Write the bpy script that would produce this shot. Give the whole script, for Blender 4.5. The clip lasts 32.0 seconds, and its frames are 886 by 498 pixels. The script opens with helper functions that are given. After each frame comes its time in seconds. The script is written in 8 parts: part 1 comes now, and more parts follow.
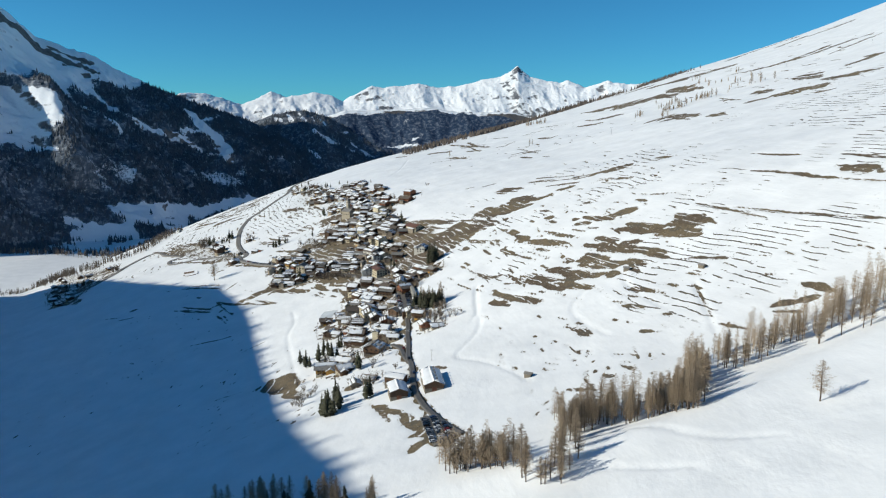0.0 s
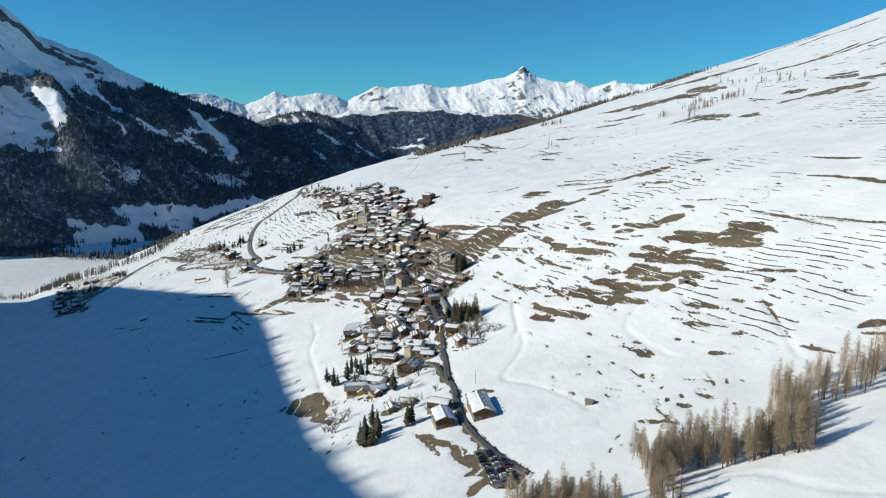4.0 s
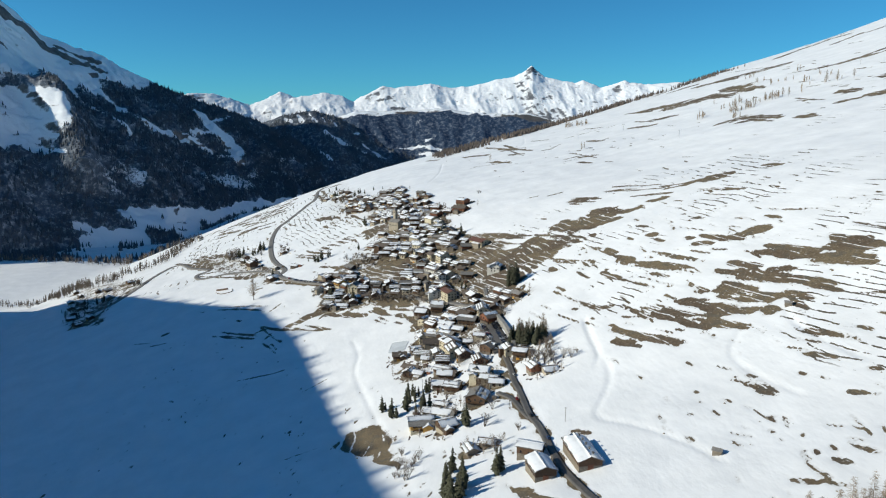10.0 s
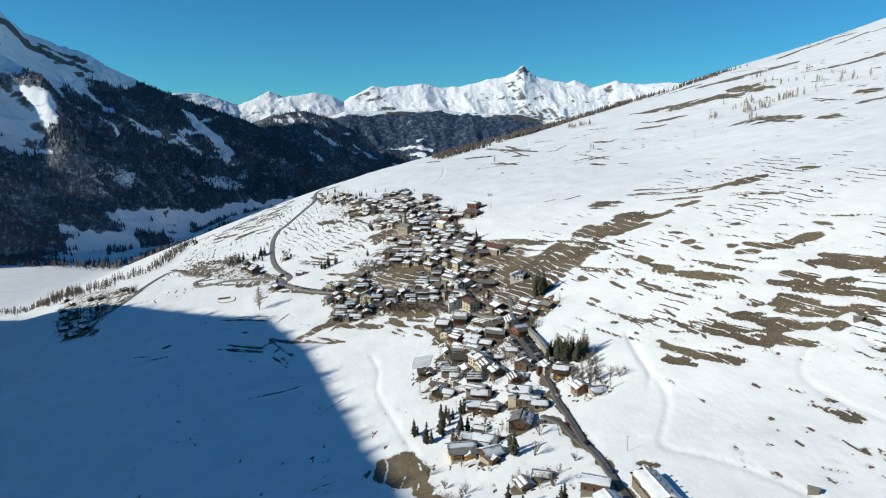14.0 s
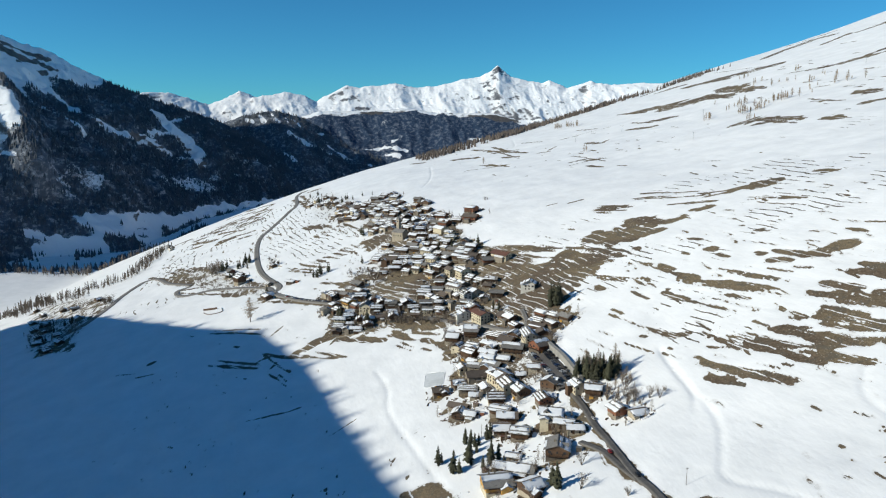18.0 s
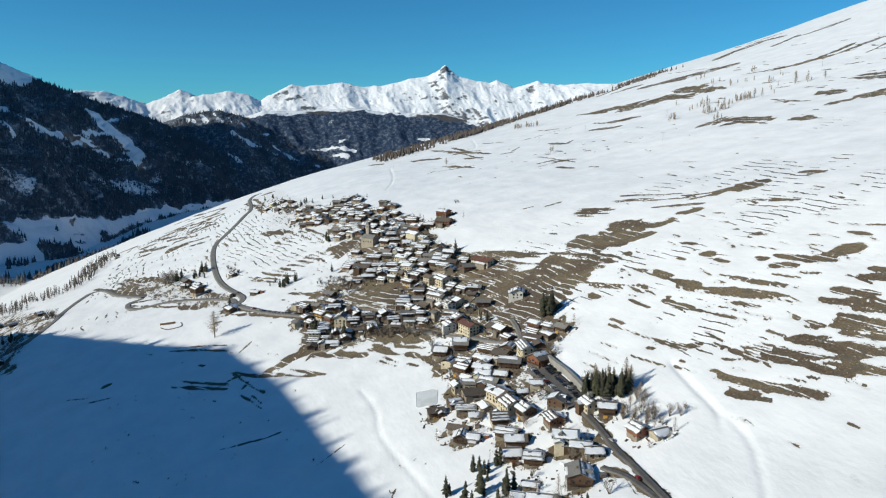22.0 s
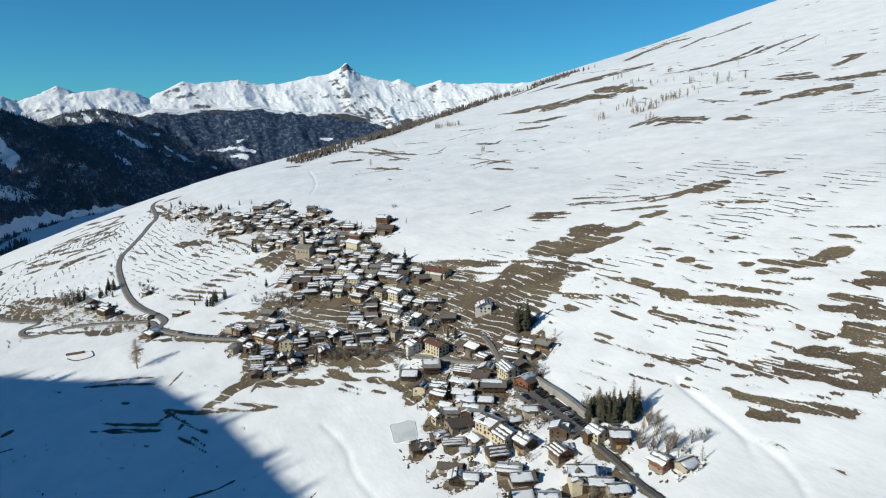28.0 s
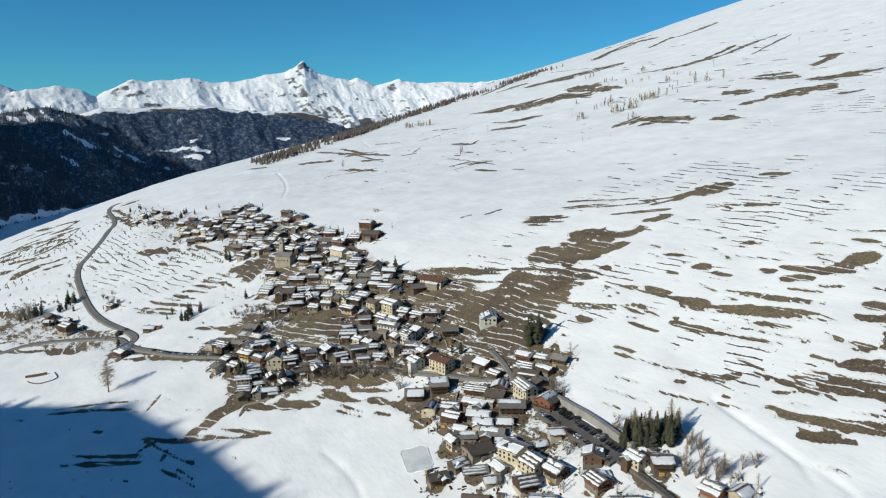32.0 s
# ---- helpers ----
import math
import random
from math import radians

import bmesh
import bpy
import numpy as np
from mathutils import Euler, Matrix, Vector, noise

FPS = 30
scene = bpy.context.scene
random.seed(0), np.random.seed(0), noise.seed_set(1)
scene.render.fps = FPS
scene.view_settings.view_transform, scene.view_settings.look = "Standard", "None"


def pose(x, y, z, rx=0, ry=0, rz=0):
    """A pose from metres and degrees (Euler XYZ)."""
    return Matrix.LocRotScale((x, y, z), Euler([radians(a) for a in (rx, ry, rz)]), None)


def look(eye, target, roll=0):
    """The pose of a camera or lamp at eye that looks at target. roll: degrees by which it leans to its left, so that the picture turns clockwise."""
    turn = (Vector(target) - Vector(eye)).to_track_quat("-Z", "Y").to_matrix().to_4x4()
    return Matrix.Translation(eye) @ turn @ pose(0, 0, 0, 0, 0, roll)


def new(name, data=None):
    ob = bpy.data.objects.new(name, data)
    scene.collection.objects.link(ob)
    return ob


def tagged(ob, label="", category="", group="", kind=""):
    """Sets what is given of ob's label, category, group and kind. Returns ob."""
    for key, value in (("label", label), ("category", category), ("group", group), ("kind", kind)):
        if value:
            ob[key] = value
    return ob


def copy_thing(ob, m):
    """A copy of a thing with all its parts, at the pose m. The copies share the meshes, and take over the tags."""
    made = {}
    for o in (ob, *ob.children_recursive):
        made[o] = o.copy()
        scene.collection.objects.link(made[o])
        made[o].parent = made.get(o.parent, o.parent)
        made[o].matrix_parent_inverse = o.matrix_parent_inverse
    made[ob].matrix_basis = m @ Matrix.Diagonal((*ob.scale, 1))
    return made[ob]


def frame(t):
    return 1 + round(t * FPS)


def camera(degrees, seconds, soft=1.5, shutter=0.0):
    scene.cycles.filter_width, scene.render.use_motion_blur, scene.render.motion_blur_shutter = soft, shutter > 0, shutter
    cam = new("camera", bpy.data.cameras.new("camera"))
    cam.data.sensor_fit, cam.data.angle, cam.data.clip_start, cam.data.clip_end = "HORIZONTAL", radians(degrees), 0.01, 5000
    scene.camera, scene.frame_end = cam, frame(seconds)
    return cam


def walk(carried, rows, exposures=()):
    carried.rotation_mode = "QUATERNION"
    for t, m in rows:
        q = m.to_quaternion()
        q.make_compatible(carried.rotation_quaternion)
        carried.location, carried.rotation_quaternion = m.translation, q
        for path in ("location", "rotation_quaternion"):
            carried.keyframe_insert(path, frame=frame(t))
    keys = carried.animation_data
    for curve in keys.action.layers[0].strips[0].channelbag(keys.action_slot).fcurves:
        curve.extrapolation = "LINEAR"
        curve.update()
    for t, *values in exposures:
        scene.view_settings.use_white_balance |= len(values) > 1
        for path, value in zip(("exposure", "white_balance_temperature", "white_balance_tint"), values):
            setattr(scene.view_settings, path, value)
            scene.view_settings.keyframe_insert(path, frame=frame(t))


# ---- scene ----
cam = camera(65.21, 32.0, soft=1.15)

# flight: level, at about 11 m/s, turning slowly to the right
PATH = [
    (0, pose(0.00, -0.00, 250.00, 79.723, 0, -6.802)),
    (1, pose(-5.54, 11.16, 250.05, 79.743, 0, -6.787)),
    (2, pose(-11.25, 22.16, 250.15, 79.758, 0, -6.770)),
    (3, pose(-17.40, 32.71, 250.41, 79.760, 0, -6.750)),
    (4, pose(-23.85, 43.08, 250.69, 79.755, 0, -6.725)),
    (5, pose(-30.62, 53.47, 250.83, 79.746, 0, -6.694)),
    (6, pose(-37.58, 63.84, 250.97, 79.739, 0, -6.652)),
    (7, pose(-44.62, 74.25, 251.19, 79.745, 0, -6.567)),
    (8, pose(-51.77, 84.59, 251.44, 79.755, 0, -6.521)),
    (9, pose(-59.06, 94.70, 251.75, 79.762, 0, -6.609)),
    (10, pose(-66.39, 104.77, 252.06, 79.769, 0, -6.754)),
    (11, pose(-73.68, 115.01, 252.29, 79.774, 0, -6.880)),
    (12, pose(-80.92, 125.29, 252.51, 79.778, 0, -7.080)),
    (13, pose(-88.07, 135.48, 252.73, 79.776, 0, -7.457)),
    (14, pose(-95.21, 145.70, 252.97, 79.775, 0, -7.909)),
    (15, pose(-102.49, 156.10, 253.28, 79.781, 0, -8.327)),
    (16, pose(-109.69, 166.51, 253.63, 79.786, 0, -8.835)),
    (17, pose(-116.53, 176.76, 254.01, 79.779, 0, -9.542)),
    (18, pose(-123.30, 187.06, 254.38, 79.771, 0, -10.384)),
    (19, pose(-130.25, 197.65, 254.61, 79.772, 0, -11.323)),
    (20, pose(-137.16, 208.30, 254.83, 79.772, 0, -12.400)),
    (21, pose(-143.91, 218.74, 255.16, 79.758, 0, -13.645)),
    (22, pose(-150.43, 229.31, 255.48, 79.744, 0, -15.057)),
    (23, pose(-156.55, 240.39, 255.74, 79.742, 0, -16.729)),
    (24, pose(-162.45, 251.58, 255.96, 79.740, 0, -18.406)),
    (25, pose(-168.36, 262.47, 256.14, 79.727, 0, -19.802)),
    (26, pose(-174.05, 273.48, 256.29, 79.709, 0, -21.092)),
    (27, pose(-179.31, 284.90, 256.47, 79.690, 0, -22.389)),
    (28, pose(-184.27, 296.61, 256.64, 79.668, 0, -23.595)),
    (29, pose(-189.02, 308.58, 256.78, 79.645, 0, -24.614)),
    (30, pose(-193.57, 320.71, 256.94, 79.623, 0, -25.548)),
    (31, pose(-197.90, 332.88, 257.24, 79.609, 0, -26.469)),
    (32, pose(-202.15, 345.08, 257.58, 79.597, 0, -27.374)),
]
walk(cam, PATH, exposures=((0, 0), (14, 0.02), (22, 0.0), (29, -0.09), (32, -0.13)))

# ---- daylight: low winter sun from the left, clear sky ----
SUN_EL, SUN_AZ = 25.0, 265.0          # degrees; azimuth clockwise from +y
to_sun = Vector((math.cos(radians(SUN_EL)) * math.sin(radians(SUN_AZ)),
                 math.cos(radians(SUN_EL)) * math.cos(radians(SUN_AZ)), math.sin(radians(SUN_EL))))
world = bpy.data.worlds.new("sky")
scene.world = world
world.use_nodes = True
wn = world.node_tree.nodes
sky = wn.new("ShaderNodeTexSky")
sky.sky_type, sky.sun_disc = "NISHITA", False
sky.sun_elevation, sky.sun_rotation = radians(SUN_EL), radians(SUN_AZ)
sky.altitude, sky.air_density, sky.dust_density, sky.ozone_density = 2000, 1.0, 0.0, 2.5
wn["Background"].inputs["Strength"].default_value = 0.099
air = wn.new("ShaderNodeMix")            # the deep blue of thin, dry mountain air
air.data_type, air.blend_type = "RGBA", "MULTIPLY"
air.inputs[0].default_value, air.inputs[7].default_value = 1.0, (0.222, 0.76, 1.0, 1)
world.node_tree.links.new(sky.outputs[0], air.inputs[6])
world.node_tree.links.new(air.outputs[2], wn["Background"].inputs["Color"])
sun = new("sun", bpy.data.lights.new("sun", "SUN"))
sun.data.energy, sun.data.angle, sun.data.color = 4.5, radians(0.53), (0.985, 0.962, 0.83)
sun.matrix_world = look(to_sun * 1000, (0, 0, 0))


# ---- materials ----
def mat(name):
    m = bpy.data.materials.new(name)
    m.use_nodes = True
    return m, m.node_tree.nodes, m.node_tree.links, m.node_tree.nodes["Principled BSDF"]


def coords(nodes, kind="Object"):
    return nodes.new("ShaderNodeTexCoord").outputs[kind]


def noise_tex(nodes, links, vec, scale, detail=4.0, rough=0.55, stretch=None):
    if stretch:
        mp = nodes.new("ShaderNodeMapping")
        mp.inputs["Scale"].default_value = stretch
        links.new(vec, mp.inputs["Vector"])
        vec = mp.outputs[0]
    n = nodes.new("ShaderNodeTexNoise")
    n.inputs["Scale"].default_value, n.inputs["Detail"].default_value = scale, detail
    n.inputs["Roughness"].default_value = rough
    links.new(vec, n.inputs["Vector"])
    return n.outputs["Fac"]


def ramp(nodes, links, fac, stops):
    r = nodes.new("ShaderNodeValToRGB")
    e = r.color_ramp.elements
    while len(e) < len(stops):
        e.new(0.5)
    for el, (p, c) in zip(e, stops):
        el.position, el.color = p, (*c, 1) if len(c) == 3 else c
    links.new(fac, r.inputs[0])
    return r.outputs[0]


def mix(nodes, links, fac, a, b, blend="MIX"):
    m = nodes.new("ShaderNodeMix")
    m.data_type, m.blend_type = "RGBA", blend
    for sock, v in ((m.inputs[0], fac), (m.inputs[6], a), (m.inputs[7], b)):
        if isinstance(v, (int, float)):
            sock.default_value = v
        elif isinstance(v, tuple):
            sock.default_value = (*v, 1)
        else:
            links.new(v, sock)
    return m.outputs[2]


def calc(nodes, links, op, a, b=None, c=None, clamp=False):
    m = nodes.new("ShaderNodeMath")
    m.operation, m.use_clamp = op, clamp
    for sock, v in zip(m.inputs, (a, b, c)):
        if v is None:
            continue
        if isinstance(v, (int, float)):
            sock.default_value = v
        else:
            links.new(v, sock)
    return m.outputs[0]


def bump(nodes, links, bsdf, height, dist, strength=1.0):
    b = nodes.new("ShaderNodeBump")
    b.inputs["Distance"].default_value, b.inputs["Strength"].default_value = dist, strength
    links.new(height, b.inputs["Height"])
    links.new(b.outputs[0], bsdf.inputs["Normal"])


def sharp(nodes, links, v, lo, hi):
    r = nodes.new("ShaderNodeMapRange")
    r.interpolation_type = "SMOOTHSTEP"
    r.inputs["From Min"].default_value, r.inputs["From Max"].default_value = lo, hi
    links.new(v, r.inputs["Value"])
    return r.outputs[0]


def attr(nodes, name):
    a = nodes.new("ShaderNodeAttribute")
    a.attribute_name = name
    return a.outputs["Fac"]


SNOW = (0.84, 0.85, 0.87)


def ground_material():
    """Spring snow with thawed dry grass and earth where the attribute 'bare' is high; the thaw runs in streaks along the contours."""
    m, n, l, b = mat("snow_and_dry_grass")
    v = coords(n)
    fine = noise_tex(n, l, v, 0.55, 5, 0.62)
    mid = noise_tex(n, l, v, 0.11, 4, 0.6)
    streak = noise_tex(n, l, v, 0.06, 5, 0.62, (0.8, 0.8, 11.0))
    wide = noise_tex(n, l, v, 0.018, 4, 0.6, (1.0, 1.0, 7.0))
    bare = attr(n, "bare")
    s = calc(n, l, "MULTIPLY", calc(n, l, "SUBTRACT", fine, 0.5), 0.55)
    s = calc(n, l, "ADD", s, calc(n, l, "MULTIPLY", calc(n, l, "SUBTRACT", mid, 0.5), 0.5))
    s = calc(n, l, "ADD", s, calc(n, l, "MULTIPLY", calc(n, l, "SUBTRACT", streak, 0.5), 0.85))
    s = calc(n, l, "ADD", s, calc(n, l, "MULTIPLY", calc(n, l, "SUBTRACT", wide, 0.5), 0.7))
    s = calc(n, l, "ADD", bare, calc(n, l, "MULTIPLY", s, calc(n, l, "MULTIPLY", bare, 1.25, clamp=True)))
    mask = sharp(n, l, s, 0.47, 0.54)
    # terraces along the contours: thin snow lines left on bare banks, thin dark banks showing in the snow
    xyz = n.new("ShaderNodeSeparateXYZ")
    l.new(v, xyz.inputs[0])
    tier = calc(n, l, "MULTIPLY", xyz.outputs[2], 0.33)
    tier = calc(n, l, "ADD", tier, calc(n, l, "MULTIPLY", noise_tex(n, l, v, 0.011, 3, 0.5), 2.6))
    tier = calc(n, l, "ADD", tier, calc(n, l, "MULTIPLY", noise_tex(n, l, v, 0.06, 3, 0.6), 0.55))
    off = calc(n, l, "ABSOLUTE", calc(n, l, "SUBTRACT", calc(n, l, "FRACT", tier), 0.5))
    jag = calc(n, l, "MULTIPLY", calc(n, l, "SUBTRACT", fine, 0.5), 0.3)
    runs = noise_tex(n, l, v, 0.045, 4, 0.6)
    rim = calc(n, l, "SUBTRACT", calc(n, l, "SUBTRACT", 0.5, off), jag)
    keep = calc(n, l, "ADD", sharp(n, l, rim, 0.035, 0.085), sharp(n, l, runs, 0.53, 0.49), clamp=True)
    mask = calc(n, l, "MULTIPLY", mask, keep)
    here = calc(n, l, "MULTIPLY", attr(n, "terrace"), sharp(n, l, noise_tex(n, l, v, 0.02, 4, 0.62), 0.37, 0.48))
    here = calc(n, l, "MULTIPLY", here, sharp(n, l, runs, 0.42, 0.52))
    dark = calc(n, l, "MULTIPLY", sharp(n, l, calc(n, l, "ADD", off, jag), 0.11, 0.065), here)
    mask = calc(n, l, "MAXIMUM", mask, sharp(n, l, dark, 0.35, 0.6))
    # low bushes and stones that stand out of the snow
    tuft = noise_tex(n, l, v, 0.33, 3, 0.6)
    spots = calc(n, l, "MULTIPLY", sharp(n, l, tuft, 0.665, 0.70), calc(n, l, "MULTIPLY", attr(n, "terrace"), sharp(n, l, noise_tex(n, l, v, 0.028, 4, 0.65), 0.5, 0.58)))
    mask = calc(n, l, "MAXIMUM", mask, spots)
    big = noise_tex(n, l, v, 0.02, 3)
    grass = ramp(n, l, noise_tex(n, l, v, 0.9, 5, 0.7), [(0.25, (0.06, 0.048, 0.032)), (0.5, (0.165, 0.126, 0.078)), (0.75, (0.26, 0.205, 0.13))])
    earth = ramp(n, l, noise_tex(n, l, v, 0.5, 5, 0.7), [(0.3, (0.06, 0.044, 0.03)), (0.7, (0.17, 0.125, 0.085))])
    soil = mix(n, l, sharp(n, l, big, 0.42, 0.6), grass, earth)
    soil = mix(n, l, calc(n, l, "MULTIPLY", sharp(n, l, noise_tex(n, l, v, 0.14, 5, 0.7), 0.5, 0.62), 0.7), soil, (0.10, 0.09, 0.072))
    soil = mix(n, l, calc(n, l, "MULTIPLY", sharp(n, l, noise_tex(n, l, v, 0.75, 4, 0.7), 0.6, 0.66), 0.65), soil, (0.33, 0.3, 0.255))
    soil = mix(n, l, calc(n, l, "MULTIPLY", calc(n, l, "MAXIMUM", spots, dark), 0.6), soil, (0.07, 0.064, 0.052))
    snow = ramp(n, l, noise_tex(n, l, v, 0.035, 5, 0.6), [(0.3, (0.78, 0.785, 0.79)), (0.7, (0.88, 0.882, 0.885))])
    soot = calc(n, l, "MULTIPLY", sharp(n, l, bare, 0.12, 0.5), sharp(n, l, noise_tex(n, l, v, 0.35, 5, 0.7), 0.36, 0.7))
    snow = mix(n, l, calc(n, l, "MULTIPLY", soot, 0.6), snow, (0.45, 0.425, 0.39))      # trodden, gritty snow
    l.new(mix(n, l, mask, snow, soil), b.inputs["Base Color"])
    l.new(calc(n, l, "ADD", 0.55, calc(n, l, "MULTIPLY", mask, 0.4)), b.inputs["Roughness"])
    b.inputs["Specular IOR Level"].default_value = 0.25
    rip = noise_tex(n, l, v, 0.03, 5, 0.55, (1.0, 0.6, 3.0))
    h = calc(n, l, "ADD", calc(n, l, "MULTIPLY", rip, 3.4), calc(n, l, "MULTIPLY", calc(n, l, "MULTIPLY", fine, mask), 0.9))
    h = calc(n, l, "ADD", h, calc(n, l, "MULTIPLY", mask, -0.3))
    h = calc(n, l, "ADD", h, calc(n, l, "MULTIPLY", noise_tex(n, l, v, 0.16, 4, 0.6, (1.0, 0.7, 2.0)), 0.5))
    bump(n, l, b, h, 1.0, 0.36)
    return m


def mountain_material(name, rock_lo, rock_hi, snow_bias, floor=(0.055, 0.058, 0.064), scale=0.004, clear=0.64):
    """Snow on the gentler faces, rock on steep ones, forest floor where 'wood' is high; the floor tone can hold painted
    haze.
    """
    m, n, l, b = mat(name)
    v = coords(n)
    g = n.new("ShaderNodeNewGeometry")
    sep = n.new("ShaderNodeSeparateXYZ")
    l.new(g.outputs["Normal"], sep.inputs[0])
    n1, n2 = noise_tex(n, l, v, scale, 8, 0.62), noise_tex(n, l, v, scale * 9, 6, 0.68)
    steep = calc(n, l, "ADD", sep.outputs[2], calc(n, l, "MULTIPLY", calc(n, l, "SUBTRACT", n1, 0.5), 0.55))
    steep = calc(n, l, "ADD", steep, calc(n, l, "MULTIPLY", calc(n, l, "SUBTRACT", n2, 0.5), 0.35))
    steep = calc(n, l, "SUBTRACT", steep, calc(n, l, "MULTIPLY", attr(n, "crag"), 0.5))
    white = sharp(n, l, steep, snow_bias - 0.06, snow_bias + 0.08)
    rock = ramp(n, l, n2, [(0.3, rock_lo), (0.7, rock_hi)])
    col = mix(n, l, white, rock, SNOW)
    wood = calc(n, l, "ADD", attr(n, "wood"), calc(n, l, "MULTIPLY", calc(n, l, "SUBTRACT", noise_tex(n, l, v, scale * 24, 4, 0.7), 0.5), 0.7))
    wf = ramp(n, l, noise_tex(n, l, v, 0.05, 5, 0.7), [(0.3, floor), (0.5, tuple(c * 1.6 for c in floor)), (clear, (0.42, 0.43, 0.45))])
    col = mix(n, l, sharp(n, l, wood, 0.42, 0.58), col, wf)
    l.new(col, b.inputs["Base Color"])
    b.inputs["Roughness"].default_value = 0.85
    b.inputs["Specular IOR Level"].default_value = 0.15
    bump(n, l, b, n2, 10.0, 0.35)
    return m


def plain(name, lo, hi, scale=1.5, rough=0.85, bump_d=0.03, stretch=None, metal=0.0, per_object=0.0):
    """A surface of two tones in grain and stain, with fine relief."""
    m, n, l, b = mat(name)
    v = coords(n)
    f = noise_tex(n, l, v, scale, 6, 0.65, stretch)
    st = noise_tex(n, l, v, scale * 0.17, 3)
    c = ramp(n, l, f, [(0.28, lo), (0.72, hi)])
    c = mix(n, l, calc(n, l, "MULTIPLY", sharp(n, l, st, 0.45, 0.7), 0.35), c, tuple(x * 0.55 for x in lo))
    if per_object:
        oi = n.new("ShaderNodeObjectInfo")
        h = n.new("ShaderNodeHueSaturation")
        l.new(c, h.inputs["Color"])
        l.new(calc(n, l, "ADD", 1 - per_object / 2, calc(n, l, "MULTIPLY", oi.outputs["Random"], per_object)), h.inputs["Value"])
        c = h.outputs[0]
    l.new(c, b.inputs["Base Color"])
    b.inputs["Roughness"].default_value, b.inputs["Metallic"].default_value = rough, metal
    if bump_d:
        bump(n, l, b, f, bump_d)
    return m


M_GROUND = ground_material()
M_RANGE = mountain_material("snowy_range", (0.085, 0.09, 0.105), (0.2, 0.205, 0.22), 0.37)
# forest floor raised towards blue to carry the haze over the valley
M_WOODED = mountain_material("wooded_mountain_hazed", (0.09, 0.078, 0.072), (0.24, 0.21, 0.2), 0.3, (0.06, 0.072, 0.09), clear=0.7)
# its blue forest floor has the distance haze mixed into the base colour
M_FOOT = mountain_material("wooded_foothill_hazed", (0.06, 0.06, 0.06), (0.13, 0.12, 0.12), 0.5, (0.017, 0.032, 0.06), 0.004, 0.97)
M_ROAD = plain("wet_asphalt", (0.075, 0.069, 0.063), (0.16, 0.145, 0.13), 0.6, 0.55, 0.02)
M_DRYROAD = plain("dry_grey_asphalt", (0.15, 0.14, 0.13), (0.24, 0.225, 0.205), 0.5, 0.85, 0.02)
M_PALESTONE = plain("pale_lime_washed_stone", (0.30, 0.255, 0.19), (0.50, 0.435, 0.33), 1.6, 0.9, 0.06, per_object=0.3)
M_DARKSTONE = plain("dark_rubble_stone", (0.07, 0.057, 0.045), (0.19, 0.155, 0.12), 2.0, 0.9, 0.08, per_object=0.4)
M_STONEWALL = plain("rubble_stone", (0.13, 0.108, 0.08), (0.33, 0.28, 0.215), 2.2, 0.9, 0.08, per_object=0.4)
M_PLASTER = plain("cream_plaster", (0.50, 0.43, 0.30), (0.66, 0.58, 0.42), 0.8, 0.9, 0.01)
M_WHITEPL = plain("white_plaster", (0.58, 0.55, 0.48), (0.72, 0.69, 0.62), 0.8, 0.9, 0.01)
M_LARCHWOOD = plain("weathered_larch_boards", (0.045, 0.024, 0.013), (0.14, 0.077, 0.04), 1.4, 0.8, 0.03, (1, 1, 6), per_object=0.7)
M_REDWOOD = plain("reddish_boards", (0.13, 0.045, 0.022), (0.25, 0.095, 0.045), 1.4, 0.75, 0.03, (1, 1, 6), per_object=0.4)
M_OCHRE = plain("golden_boards", (0.46, 0.24, 0.045), (0.64, 0.36, 0.085), 1.4, 0.7, 0.02, (1, 1, 6))
M_ROOF = plain("lauze_and_shingle_roof", (0.11, 0.102, 0.093), (0.30, 0.28, 0.255), 1.1, 0.8, 0.06, (1, 3, 1), per_object=0.5)
M_SHINGLE = plain("brown_larch_shingles", (0.075, 0.058, 0.046), (0.19, 0.15, 0.12), 1.3, 0.85, 0.05, (1, 3, 1), per_object=0.5)
M_ROOFSNOW = plain("roof_snow", (0.80, 0.81, 0.83), (0.87, 0.875, 0.88), 0.9, 0.6, 0.05)
M_RUST = plain("rusty_sheet_roof", (0.10, 0.045, 0.03), (0.21, 0.10, 0.065), 0.9, 0.6, 0.02)
M_GLASS = plain("dark_window_glass", (0.012, 0.014, 0.018), (0.03, 0.034, 0.04), 0.4, 0.12, 0)
M_BARK = plain("grey_brown_bark", (0.07, 0.052, 0.04), (0.16, 0.12, 0.09), 3.0, 0.95, 0.02)
M_LARCH = plain("bare_larch_twigs", (0.24, 0.18, 0.12), (0.42, 0.33, 0.235), 0.8, 0.95, 0, per_object=0.35)
M_TWIG = plain("bare_grey_twigs", (0.14, 0.11, 0.085), (0.27, 0.22, 0.17), 0.8, 0.95, 0, per_object=0.4)
M_NEEDLE = plain("dark_spruce_needles", (0.026, 0.028, 0.015), (0.07, 0.07, 0.036), 0.8, 0.85, 0, per_object=0.5)
M_BROWNWOOD = plain("bare_brown_wood", (0.10, 0.08, 0.066), (0.19, 0.152, 0.125), 0.05, 0.95, 0)
# distant conifers: the blue haze of the air is painted into their colour
M_HAZEWOOD = plain("far_wood_hazed", (0.064, 0.08, 0.1), (0.118, 0.122, 0.128), 0.02, 0.95, 0)

